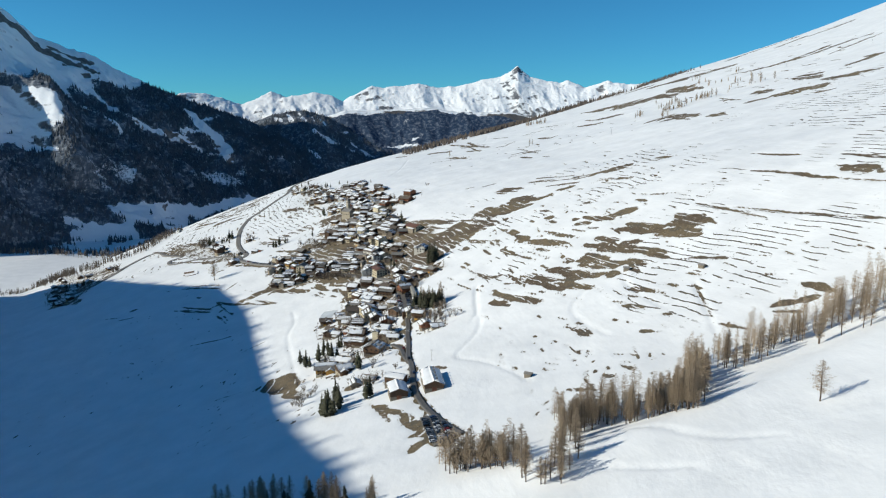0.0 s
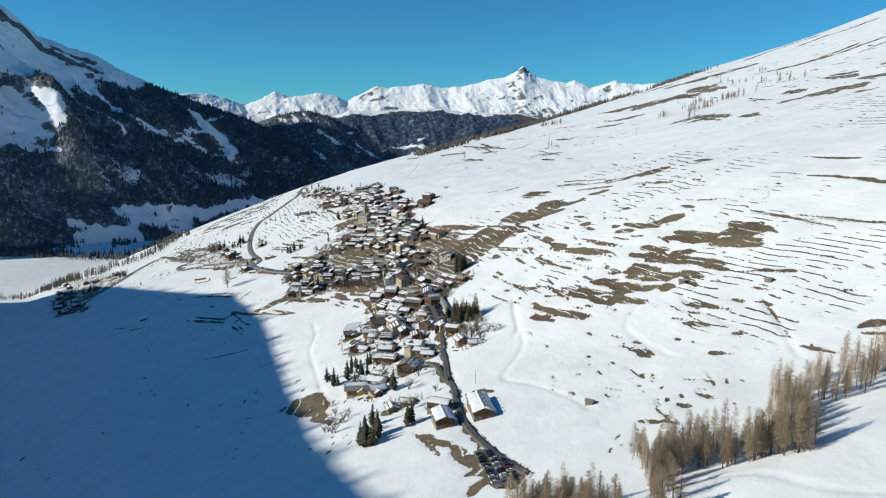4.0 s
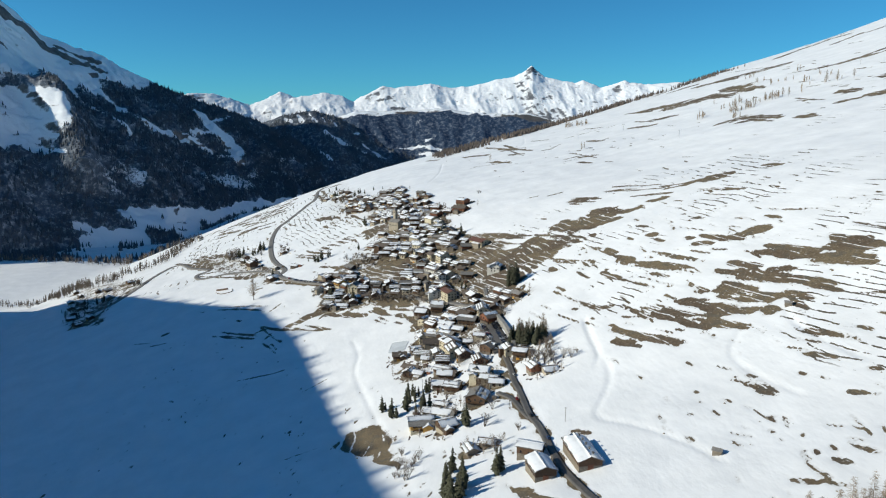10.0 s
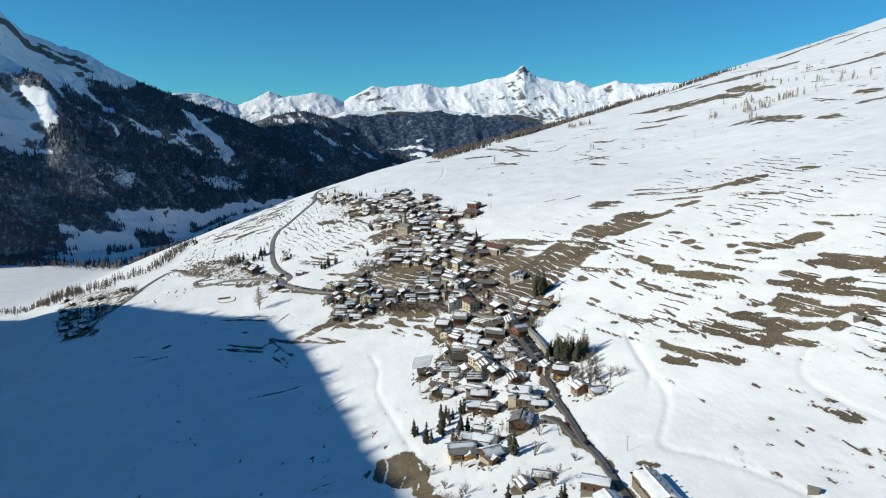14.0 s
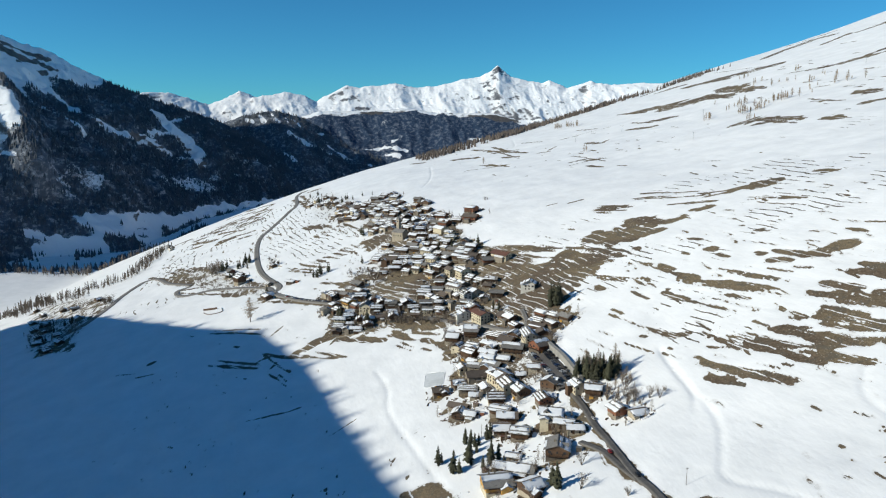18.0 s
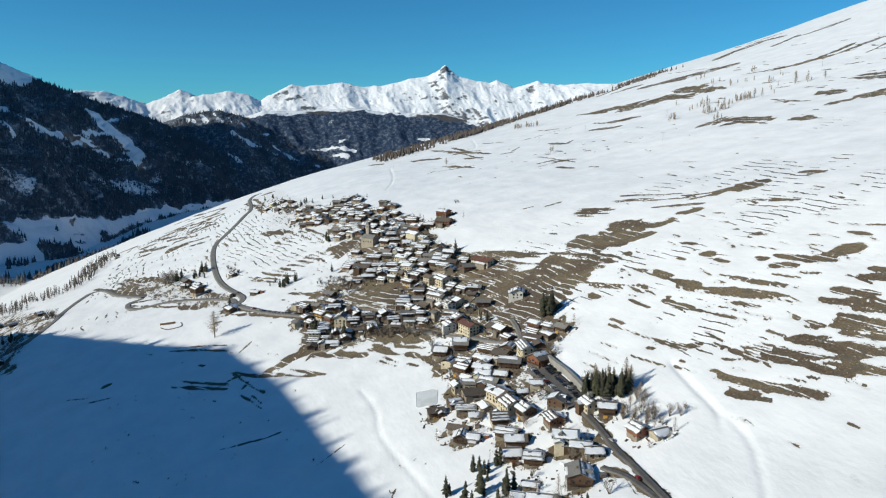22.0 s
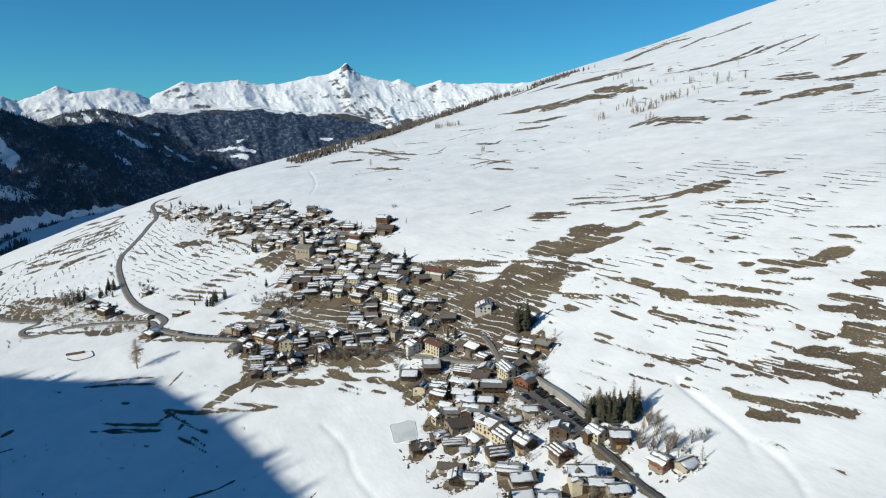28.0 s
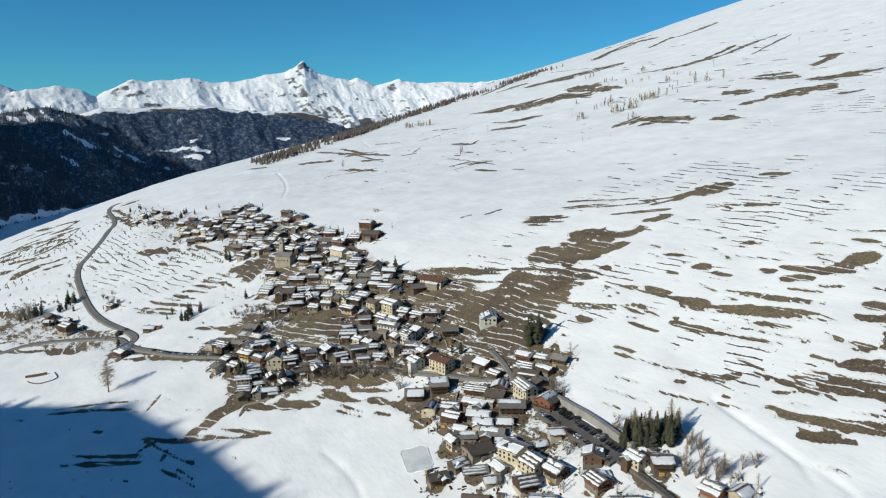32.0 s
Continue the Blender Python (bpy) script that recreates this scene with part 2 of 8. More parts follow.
# ---- the lie of the land ----
# heights of the hillside on a wide net, rows by x, columns by y
NET = np.array([
    -146, -138, -127, -115, -108, -112, -125, -142, -157, -172, -73, -75, -70, -52, -34, -32, -35, -44, -60, -78,
    6, -10, -16, 7, 28, 42, 54, 51, 31, 10, 95, 64, 50, 67, 105, 124, 134, 132, 110, 90, 187, 135, 143, 164, 177, 179, 188, 193, 173, 149,
    265, 238, 240, 240, 242, 239, 249, 249, 229, 202, 346, 331, 324, 317, 316, 318, 322, 319, 299, 262,
    430, 420, 411, 404, 401, 403, 403, 395, 379, 337, 516, 508, 501, 497, 495, 495, 489, 470, 448, 412,
    602, 597, 593, 591, 591, 591, 585, 555, 516, 482], float).reshape(10, 10)
# hollows and swells of the village slope on a closer net
SWELL = np.array([
    9, 3, -3, -8, -9, -6, 0, 3, 2, 10, 5, 0, -4, -7, -4, 8, 1, -11, 10, 6, 1, 2, -3, -3, 9, 0, -14, 7, 5, 1, 2, -3, -2, 8, 7, -3,
    -2, -3, -2, -1, -4, -3, 3, 3, -1, -11, -7, 3, 9, 3, -3, -3, -3, -4, -21, -8, 7, 15, 10, -1, -7, -9, -8], float).reshape(7, 9)


def pad(a):
    a = np.vstack([2 * a[:1] - a[1:2], a, 2 * a[-1:] - a[-2:-1]])
    return np.hstack([2 * a[:, :1] - a[:, 1:2], a, 2 * a[:, -1:] - a[:, -2:-1]])


NETP = pad(NET)


def hill(x, y):
    gx, gy = np.clip((x + 760) / 240, 0, 8.9999), np.clip((y - 60) / 260, 0, 8.9999)
    i, j = gx.astype(int), gy.astype(int)

    def w4(u):
        return (-.5 * u**3 + u**2 - .5 * u, 1.5 * u**3 - 2.5 * u**2 + 1, -1.5 * u**3 + 2 * u**2 + .5 * u, .5 * u**3 - .5 * u**2)
    wx, wy = w4(gx - i), w4(gy - j)
    z = np.zeros_like(gx)
    for a in range(4):
        for b in range(4):
            z += wx[a] * wy[b] * NETP[i + a, j + b]

    def kern(u):
        u = np.abs(u)
        return np.where(u < 1, 2 / 3 - u * u + u**3 / 2, np.where(u < 2, np.clip(2 - u, 0, 2)**3 / 6, 0))
    hx, hy = (x + 330) / 110, (y - 340) / 100
    for a in range(7):
        for b in range(9):
            z += SWELL[a, b] * kern(hx - a) * kern(hy - b)
    return z


def wave(x, y, size, seed):
    """Smooth value noise of the given cell size, about -1 to 1."""
    rng = np.random.RandomState(seed)
    tab = rng.uniform(-1, 1, (64, 64))
    gx, gy = x / size + 1000, y / size + 1000
    i, j = np.floor(gx).astype(int), np.floor(gy).astype(int)
    u, v = gx - i, gy - j
    u, v = u * u * (3 - 2 * u), v * v * (3 - 2 * v)
    def f(a, b):
        return tab[(i + a) % 64, (j + b) % 64]
    return (f(0, 0) * (1 - u) + f(1, 0) * u) * (1 - v) + (f(0, 1) * (1 - u) + f(1, 1) * u) * v


def land(x, y):
    """Height of the open ground."""
    x, y = np.asarray(x, float), np.asarray(y, float)
    z = hill(x, y)
    z = z - np.clip(y - 2250, 0, 900) * 0.28 * np.clip((z + 165) / 150, 0, 1)
    z = z - np.clip(x - 1400, 0, 900) * 0.25
    floor_z = -165 + np.clip(y - 2300, 0, 3000) * 0.05
    z = np.where(x < -700, z + (floor_z - z) * np.clip((-700 - x) / 250, 0, 1), z)
    z = np.maximum(z, floor_z - 3)
    # the shoulder outside the view, whose crest shades the meadow
    crest = np.interp(y, [-1500, 100, 250, 294, 388, 512, 631, 750, 839, 933, 1138, 1260, 1500], [620, 540, 516, 500, 469, 441, 424, 413, 398, 343, 236, 150, -150])
    up = np.clip(1 - np.abs(x + 950) / np.where(x > -950, 320, 1400), 0, 1)
    z = np.where(crest > z, z + (crest - z) * up * np.where(x > -950, up**0.15, 1), z)
    # the near spur: a low crest in front of the larch wood
    sy = np.interp(x, [-40, 60, 120, 200, 300, 420], [300, 272, 270, 282, 300, 305])
    z = z + 5.0 * np.exp(-((y - sy) / 17) ** 2) * np.clip((x - 10) / 60, 0, 1) * np.clip((460 - x) / 80, 0, 1)
    fade = np.clip((x + 650) / 150, 0, 1)
    z = z + fade * (0.9 * wave(x, y, 46, 3) + 0.35 * wave(x, y, 17, 4))
    return z


def ground_at(x, y):
    return float(land(np.array([x]), np.array([y]))[0])

# ---- mesh helpers ----
def sheet(name, xs, ys, z, material, attrs=None):
    """A grid mesh over xs, ys with heights z[i, j]."""
    nx, ny = len(xs), len(ys)
    co = np.empty((nx, ny, 3), np.float32)
    co[..., 0], co[..., 1], co[..., 2] = xs[:, None], ys[None, :], z
    return grid_mesh(name, co, material, attrs)


def grid_mesh(name, co, material, attrs=None):
    nx, ny = co.shape[:2]
    me = bpy.data.meshes.new(name)
    me.vertices.add(nx * ny)
    me.vertices.foreach_set("co", np.ascontiguousarray(co, np.float32).ravel())
    i, j = np.meshgrid(np.arange(nx - 1), np.arange(ny - 1), indexing="ij")
    a = (i * ny + j).ravel()
    quads = np.stack([a, a + ny, a + ny + 1, a + 1], 1).astype(np.int32)
    me.loops.add(quads.size)
    me.loops.foreach_set("vertex_index", quads.ravel())
    me.polygons.add(len(quads))
    me.polygons.foreach_set("loop_start", np.arange(0, quads.size, 4, dtype=np.int32))
    me.polygons.foreach_set("use_smooth", np.ones(len(quads), bool))
    for key, val in (attrs or {}).items():
        me.attributes.new(key, "FLOAT", "POINT").data.foreach_set("value", np.ascontiguousarray(val, np.float32).ravel())
    me.update()
    me.validate()
    me.materials.append(material)
    return new(name, me)


def soup(name, verts, faces, material, smooth=False):
    me = bpy.data.meshes.new(name)
    me.from_pydata(verts, [], faces)
    me.materials.append(material)
    if smooth:
        me.polygons.foreach_set("use_smooth", np.ones(len(me.polygons), bool))
    me.update()
    return me


def steps(*runs):
    """Grid lines: runs of (start, end, step)."""
    out = [np.arange(a, b - 1e-6, s) for a, b, s in runs]
    return np.unique(np.concatenate(out + [[runs[-1][1]]]))


# ---- thawed strips: (x1, y1, x2, y2, half width) ----
STRIPS_1 = [(149, 372, 153, 359, 1.8), (136, 365, 140, 357, 1.6), (244, 376, 253, 361, 1.9), (259, 374, 269, 370, 3.5), (122, 353, 128, 344, 1.7), (46, 347, 53, 335, 1.6), (113, 359, 121, 351, 1.9), (126, 368, 125, 357, 0.9), (151, 376, 155, 370, 1.4), (21, 382, 27, 358, 2.6), (22, 330, 33, 343, 2.9), (23, 350, 35, 357, 1.8), (382, 521, 389, 476, 6.4), (300, 526, 346, 418, 1.7), (181, 456, 191, 440, 2.7), (143, 450, 150, 429, 2.7), (230, 447, 217, 396, 0.9), (248, 381, 255, 376, 3.8), (243, 483, 261, 460, 2.9)]
STRIPS_2 = [(273, 393, 277, 367, 3.5), (196, 477, 210, 451, 2.3), (182, 455, 190, 442, 2.8), (216, 460, 220, 451, 2.1), (144, 440, 150, 430, 2.7), (177, 409, 186, 401, 2.1), (133, 430, 136, 407, 1.1), (164, 388, 160, 372, 0.9), (216, 386, 224, 366, 2.6), (252, 384, 257, 377, 2.4), (278, 386, 279, 374, 1.6), (250, 475, 259, 461, 2.4), (232, 464, 238, 452, 2.2), (265, 421, 269, 415, 1.3), (114, 411, 120, 401, 1.4), (3, 422, 11, 387, 0.9), (-63, 509, -46, 485, 3.2), (48, 457, 56, 447, 2.8), (152, 392, 157, 385, 1.0)]
STRIPS_3 = [(8, 413, 19, 389, 3.9), (196, 473, 209, 448, 3.1), (187, 471, 195, 457, 2.1), (184, 454, 191, 439, 3.8), (147, 445, 152, 430, 3.4), (140, 457, 145, 449, 1.5), (197, 424, 201, 418, 2.5), (177, 412, 184, 403, 2.6), (235, 492, 246, 477, 1.1), (148, 457, 152, 451, 1.6), (141, 476, 145, 466, 0.9), (178, 467, 185, 457, 1.0), (7, 414, 14, 381, 2.0), (17, 397, 27, 376, 3.0), (171, 629, 185, 607, 2.7), (147, 636, 156, 604, 1.2), (163, 628, 170, 606, 2.0), (109, 635, 118, 605, 1.5)]
STRIPS_4 = [(116, 610, 124, 607, 2.1), (222, 627, 226, 614, 3.4), (241, 620, 252, 605, 5.6), (209, 617, 215, 606, 2.3), (210, 585, 213, 577, 2.5), (196, 585, 200, 569, 2.4), (173, 583, 179, 561, 2.2), (165, 560, 170, 549, 3.9), (147, 564, 153, 544, 4.0), (139, 555, 150, 538, 3.2), (157, 568, 160, 561, 1.7), (156, 583, 159, 569, 1.0), (130, 600, 136, 572, 1.0), (133, 577, 133, 561, 1.4), (146, 577, 149, 566, 0.9), (109, 637, 116, 610, 1.1), (-122, 554, -100, 558, 0.9), (138, 563, 161, 537, 4.4), (162, 552, 175, 522, 4.0)]
STRIPS_5 = [(178, 528, 197, 511, 2.7), (187, 562, 194, 542, 2.4), (197, 549, 202, 537, 1.7), (205, 586, 213, 559, 2.1), (226, 585, 229, 571, 2.9), (218, 554, 230, 538, 3.8), (220, 530, 232, 507, 3.7), (236, 575, 251, 531, 3.8), (242, 554, 249, 528, 3.2), (211, 522, 218, 501, 3.2), (159, 521, 175, 500, 2.5), (199, 562, 219, 527, 2.7), (138, 583, 144, 562, 1.1), (111, 568, 120, 546, 2.0), (120, 546, 137, 519, 1.7), (345, 581, 379, 462, 2.6), (399, 539, 406, 497, 2.8), (285, 563, 306, 487, 1.7), (254, 549, 266, 523, 4.5)]
STRIPS_6 = [(234, 585, 252, 545, 4.1), (373, 631, 386, 573, 2.8), (140, 566, 157, 516, 4.0), (158, 562, 182, 523, 4.0), (181, 559, 194, 533, 2.7), (187, 536, 216, 511, 6.4), (208, 556, 235, 505, 5.4), (235, 577, 250, 545, 4.7), (266, 559, 275, 522, 4.7), (242, 549, 266, 514, 4.8), (222, 592, 223, 571, 1.9), (110, 565, 135, 512, 2.5), (106, 548, 118, 530, 2.4), (-74, 551, -53, 524, 8.1), (140, 560, 157, 542, 5.7), (162, 565, 177, 529, 5.0), (176, 527, 198, 505, 5.2), (156, 535, 176, 501, 4.0), (184, 560, 207, 518, 3.7)]
STRIPS_7 = [(209, 521, 209, 493, 2.7), (195, 582, 221, 532, 4.5), (218, 536, 233, 497, 3.7), (207, 587, 214, 553, 2.7), (224, 584, 243, 542, 4.0), (235, 578, 252, 545, 4.1), (261, 545, 278, 523, 7.6), (240, 540, 264, 507, 4.5), (220, 623, 251, 610, 6.1), (144, 641, 156, 601, 0.9), (173, 583, 178, 560, 2.0), (109, 570, 140, 512, 2.6), (107, 551, 117, 528, 2.3), (129, 591, 137, 553, 0.9), (108, 631, 115, 605, 1.3), (176, 629, 184, 605, 3.3), (145, 644, 155, 604, 0.9), (157, 629, 163, 603, 0.9), (161, 631, 170, 608, 1.3)]
STRIPS_8 = [(109, 634, 116, 607, 0.9), (116, 607, 126, 604, 2.4), (88, 633, 97, 600, 0.9), (130, 597, 134, 574, 0.9), (134, 574, 137, 555, 0.9), (123, 582, 127, 573, 1.4), (128, 574, 134, 564, 0.9), (112, 577, 116, 556, 2.3), (116, 556, 133, 524, 2.1), (133, 524, 136, 518, 1.2), (105, 552, 116, 537, 3.0), (175, 585, 179, 560, 2.0), (143, 562, 158, 545, 3.2), (162, 562, 174, 550, 3.3), (168, 546, 176, 529, 3.9), (160, 539, 167, 523, 3.4), (157, 584, 159, 570, 0.9), (157, 569, 161, 561, 1.4), (235, 619, 250, 610, 5.6)]
STRIPS_9 = [(223, 622, 231, 607, 3.1), (199, 632, 205, 611, 1.7), (209, 619, 215, 604, 2.3), (209, 586, 218, 560, 2.6), (228, 581, 231, 570, 3.2), (195, 582, 206, 551, 2.0), (191, 564, 196, 544, 3.6), (179, 551, 186, 537, 2.3), (273, 628, 280, 609, 1.4), (260, 631, 264, 613, 2.0), (160, 720, 161, 696, 2.0), (152, 738, 157, 695, 1.4), (158, 693, 165, 662, 2.7), (164, 658, 180, 614, 3.2), (157, 676, 183, 597, 1.0), (139, 670, 143, 644, 2.8), (142, 649, 146, 635, 1.0), (125, 699, 128, 672, 0.9), (127, 731, 131, 717, 2.2)]
STRIPS_10 = [(111, 734, 113, 723, 3.0), (105, 687, 107, 670, 0.9), (103, 658, 109, 635, 0.9), (180, 666, 194, 618, 0.9), (180, 656, 196, 611, 0.9), (215, 688, 222, 652, 0.9), (215, 649, 229, 612, 1.8), (206, 643, 213, 623, 3.5), (207, 657, 208, 649, 1.7), (231, 694, 233, 684, 2.8), (272, 768, 287, 708, 2.1), (197, 736, 199, 726, 2.9), (195, 705, 195, 692, 3.3), (180, 718, 181, 708, 1.7), (193, 688, 194, 674, 2.2), (150, 742, 159, 686, 1.0), (159, 686, 166, 636, 1.5), (125, 698, 129, 673, 0.9), (140, 673, 143, 644, 2.0)]
STRIPS_11 = [(145, 643, 151, 623, 0.9), (99, 682, 108, 639, 0.9), (216, 651, 221, 622, 2.6), (156, 681, 187, 600, 2.9), (138, 673, 145, 643, 2.3), (181, 664, 195, 609, 0.9), (151, 742, 157, 722, 2.0), (157, 722, 160, 669, 0.9), (157, 718, 164, 695, 1.3), (160, 688, 166, 665, 2.9), (154, 679, 158, 662, 0.9), (165, 657, 177, 630, 2.9), (158, 662, 176, 613, 1.4), (180, 664, 189, 627, 0.9), (180, 653, 193, 609, 0.9), (138, 672, 146, 645, 2.7), (126, 698, 129, 672, 0.9), (126, 736, 128, 725, 2.2), (111, 737, 115, 724, 2.3)]
STRIPS_12 = [(141, 707, 140, 683, 0.9), (100, 682, 108, 636, 0.9), (104, 688, 107, 669, 0.9), (101, 629, 103, 625, 1.9), (84, 663, 88, 645, 0.9), (73, 660, 79, 627, 0.9), (64, 653, 66, 637, 0.9), (217, 649, 225, 624, 1.6), (207, 640, 215, 624, 2.6), (208, 661, 211, 649, 1.9), (231, 694, 235, 681, 3.1), (192, 706, 195, 695, 3.5), (192, 688, 195, 672, 1.9), (199, 732, 201, 722, 3.0), (267, 749, 273, 707, 0.9), (284, 741, 286, 708, 1.4), (265, 658, 266, 645, 1.0), (145, 846, 190, 798, 10.0), (189, 846, 205, 808, 9.4)]
STRIPS_13 = [(196, 808, 222, 788, 9.0), (177, 793, 197, 781, 7.9), (123, 844, 155, 773, 3.1), (114, 834, 149, 765, 3.8), (115, 801, 132, 771, 7.3), (96, 805, 120, 763, 8.5), (89, 795, 110, 760, 5.5), (80, 777, 82, 738, 9.1), (57, 776, 77, 745, 8.9), (64, 815, 75, 773, 6.5), (86, 834, 97, 811, 6.9), (58, 875, 76, 836, 5.5), (25, 850, 48, 814, 4.0), (43, 844, 67, 810, 4.3), (277, 812, 294, 789, 6.1), (287, 794, 303, 772, 7.4), (256, 819, 276, 804, 2.9), (222, 899, 261, 824, 2.9), (234, 794, 248, 783, 4.9)]
STRIPS_14 = [(338, 754, 346, 749, 4.8), (-103, 843, -64, 812, 5.7), (-130, 853, -99, 857, 5.3), (-116, 839, -105, 853, 1.5), (-61, 822, -37, 789, 2.3), (-51, 799, -42, 777, 1.8), (-56, 796, -44, 772, 1.4), (-33, 789, -17, 756, 4.5), (-36, 770, -29, 757, 2.5), (-52, 850, -9, 793, 7.4), (-39, 809, -17, 784, 2.5), (14, 848, 33, 823, 5.6), (37, 853, 54, 824, 5.4), (20, 874, 43, 844, 3.7), (-22, 828, -3, 806, 5.2), (103, 838, 138, 777, 3.1), (96, 826, 127, 772, 3.7), (90, 814, 116, 768, 3.5), (88, 801, 104, 770, 2.7)]
STRIPS_15 = [(142, 846, 154, 809, 6.4), (158, 821, 174, 789, 8.9), (187, 844, 207, 807, 7.7), (61, 838, 75, 798, 6.0), (59, 804, 75, 761, 7.5), (69, 771, 76, 736, 4.3), (-84, 833, -64, 811, 4.1), (-56, 827, -43, 802, 2.1), (-26, 780, -19, 749, 3.2), (-48, 851, -13, 796, 5.3), (79, 882, 104, 836, 2.3), (-226, 875, -180, 839, 1.1), (-234, 871, -186, 836, 1.1), (-179, 857, -104, 806, 2.4), (-152, 843, -117, 854, 5.8), (-128, 849, -105, 860, 5.5), (-172, 818, -155, 784, 0.9), (99, 801, 144, 700, 1.1), (-182, 865, -150, 803, 0.9)]
STRIPS_16 = [(-146, 843, -124, 861, 4.9), (156, 852, 165, 810, 6.6), (162, 772, 163, 762, 3.4), (133, 814, 150, 771, 2.4), (125, 802, 140, 765, 3.0), (-129, 859, -102, 860, 3.9), (-101, 864, -91, 866, 3.9), (605, 881, 615, 854, 5.9), (273, 804, 294, 798, 7.4), (300, 805, 311, 774, 9.4), (262, 839, 280, 804, 2.4), (230, 840, 257, 793, 2.8), (231, 800, 243, 785, 2.6), (267, 763, 281, 738, 1.5), (341, 767, 345, 755, 6.0), (77, 913, 120, 844, 3.5), (48, 901, 73, 849, 4.9), (186, 917, 206, 886, 2.8), (178, 904, 189, 882, 2.4)]
STRIPS_17 = [(568, 987, 612, 948, 10.0), (675, 962, 705, 886, 10.0), (626, 958, 642, 907, 10.0), (-106, 983, -83, 951, 3.2), (-44, 942, -13, 879, 10.0), (-37, 947, -12, 910, 5.7), (-62, 915, -36, 901, 4.9), (-8, 906, 9, 886, 6.1), (-47, 945, -1, 882, 8.4), (-33, 942, -2, 908, 5.5), (40, 903, 57, 860, 5.1), (-120, 999, -95, 967, 3.5), (-101, 964, -83, 956, 4.1), (29, 1012, 50, 957, 2.6), (76, 910, 114, 844, 2.5), (-85, 939, -57, 932, 3.7), (-64, 963, -40, 956, 3.1), (-110, 961, -87, 931, 2.9), (-178, 1006, -119, 924, 2.4)]
STRIPS_18 = [(-309, 895, -289, 889, 1.6), (-332, 915, -311, 905, 1.5), (-302, 916, -293, 918, 2.7), (-200, 983, -194, 984, 4.0), (-176, 987, -115, 927, 5.6), (-244, 949, -184, 904, 2.0), (-239, 952, -185, 916, 1.4), (-175, 893, -162, 908, 1.2), (-122, 1000, -94, 965, 3.4), (-95, 959, -80, 951, 4.3), (-185, 999, -107, 915, 3.4), (512, 982, 508, 941, 8.2), (605, 978, 610, 924, 10.0), (628, 962, 630, 900, 10.0), (677, 969, 682, 902, 10.0), (237, 916, 267, 844, 2.4), (223, 907, 247, 862, 2.4), (179, 912, 202, 875, 2.8), (190, 920, 210, 886, 2.2)]
STRIPS_19 = [(512, 1055, 502, 1005, 10.0), (477, 1076, 512, 1060, 10.0), (692, 1064, 692, 991, 10.0), (791, 1037, 795, 1005, 10.0), (626, 1067, 634, 1026, 10.0), (606, 1132, 590, 1054, 3.6), (-66, 1126, -29, 1107, 10.0), (-64, 1093, -34, 1087, 10.0), (-80, 1101, -81, 1064, 0.9), (-255, 1118, -222, 1066, 5.5), (-114, 1128, -96, 1088, 2.2), (-103, 1133, -86, 1091, 2.1), (-93, 1140, -79, 1096, 1.8), (-77, 1134, -69, 1101, 1.7), (-78, 1103, -74, 1071, 1.3), (-126, 1129, -109, 1085, 2.1), (-150, 1142, -109, 1055, 2.9), (-158, 1119, -132, 1063, 2.7), (-146, 1112, -131, 1080, 2.3)]
STRIPS_20 = [(-259, 1046, -246, 1037, 2.2), (470, 1119, 523, 1122, 10.0), (503, 1099, 513, 1022, 10.0), (637, 1074, 622, 1021, 10.0), (710, 1080, 712, 1024, 10.0), (748, 1017, 796, 1010, 10.0), (-112, 1128, -102, 1105, 1.3), (-105, 1132, -95, 1110, 1.3), (-96, 1135, -86, 1112, 1.3), (-125, 1131, -114, 1104, 1.2), (-135, 1131, -122, 1102, 1.4), (-146, 1131, -132, 1100, 1.4), (-131, 1109, -115, 1068, 1.3), (-157, 1131, -141, 1096, 1.6), (-141, 1101, -130, 1072, 1.2), (-164, 1125, -148, 1090, 1.6), (288, 1212, 310, 1186, 7.2), (273, 1169, 282, 1126, 4.7), (844, 1202, 951, 1208, 4.3)]
STRIPS_21 = [(-84, 1256, -77, 1233, 3.6), (-67, 1208, -62, 1184, 2.2), (-129, 1248, -123, 1229, 3.0), (-91, 1229, -80, 1192, 1.6), (-56, 1215, -47, 1190, 2.4), (-94, 1258, -89, 1222, 1.7), (-83, 1258, -72, 1214, 1.2), (-78, 1223, -69, 1181, 1.0), (-74, 1201, -65, 1166, 1.1), (-115, 1252, -108, 1225, 1.5), (-125, 1250, -121, 1222, 1.5), (-320, 1186, -241, 1101, 2.9), (-355, 1292, -299, 1205, 5.9), (-123, 1238, -121, 1222, 1.3), (-92, 1259, -84, 1231, 2.2), (-79, 1245, -71, 1221, 1.9), (-74, 1225, -66, 1206, 1.6), (-166, 1141, -152, 1110, 1.9), (-346, 1266, -302, 1200, 4.7)]
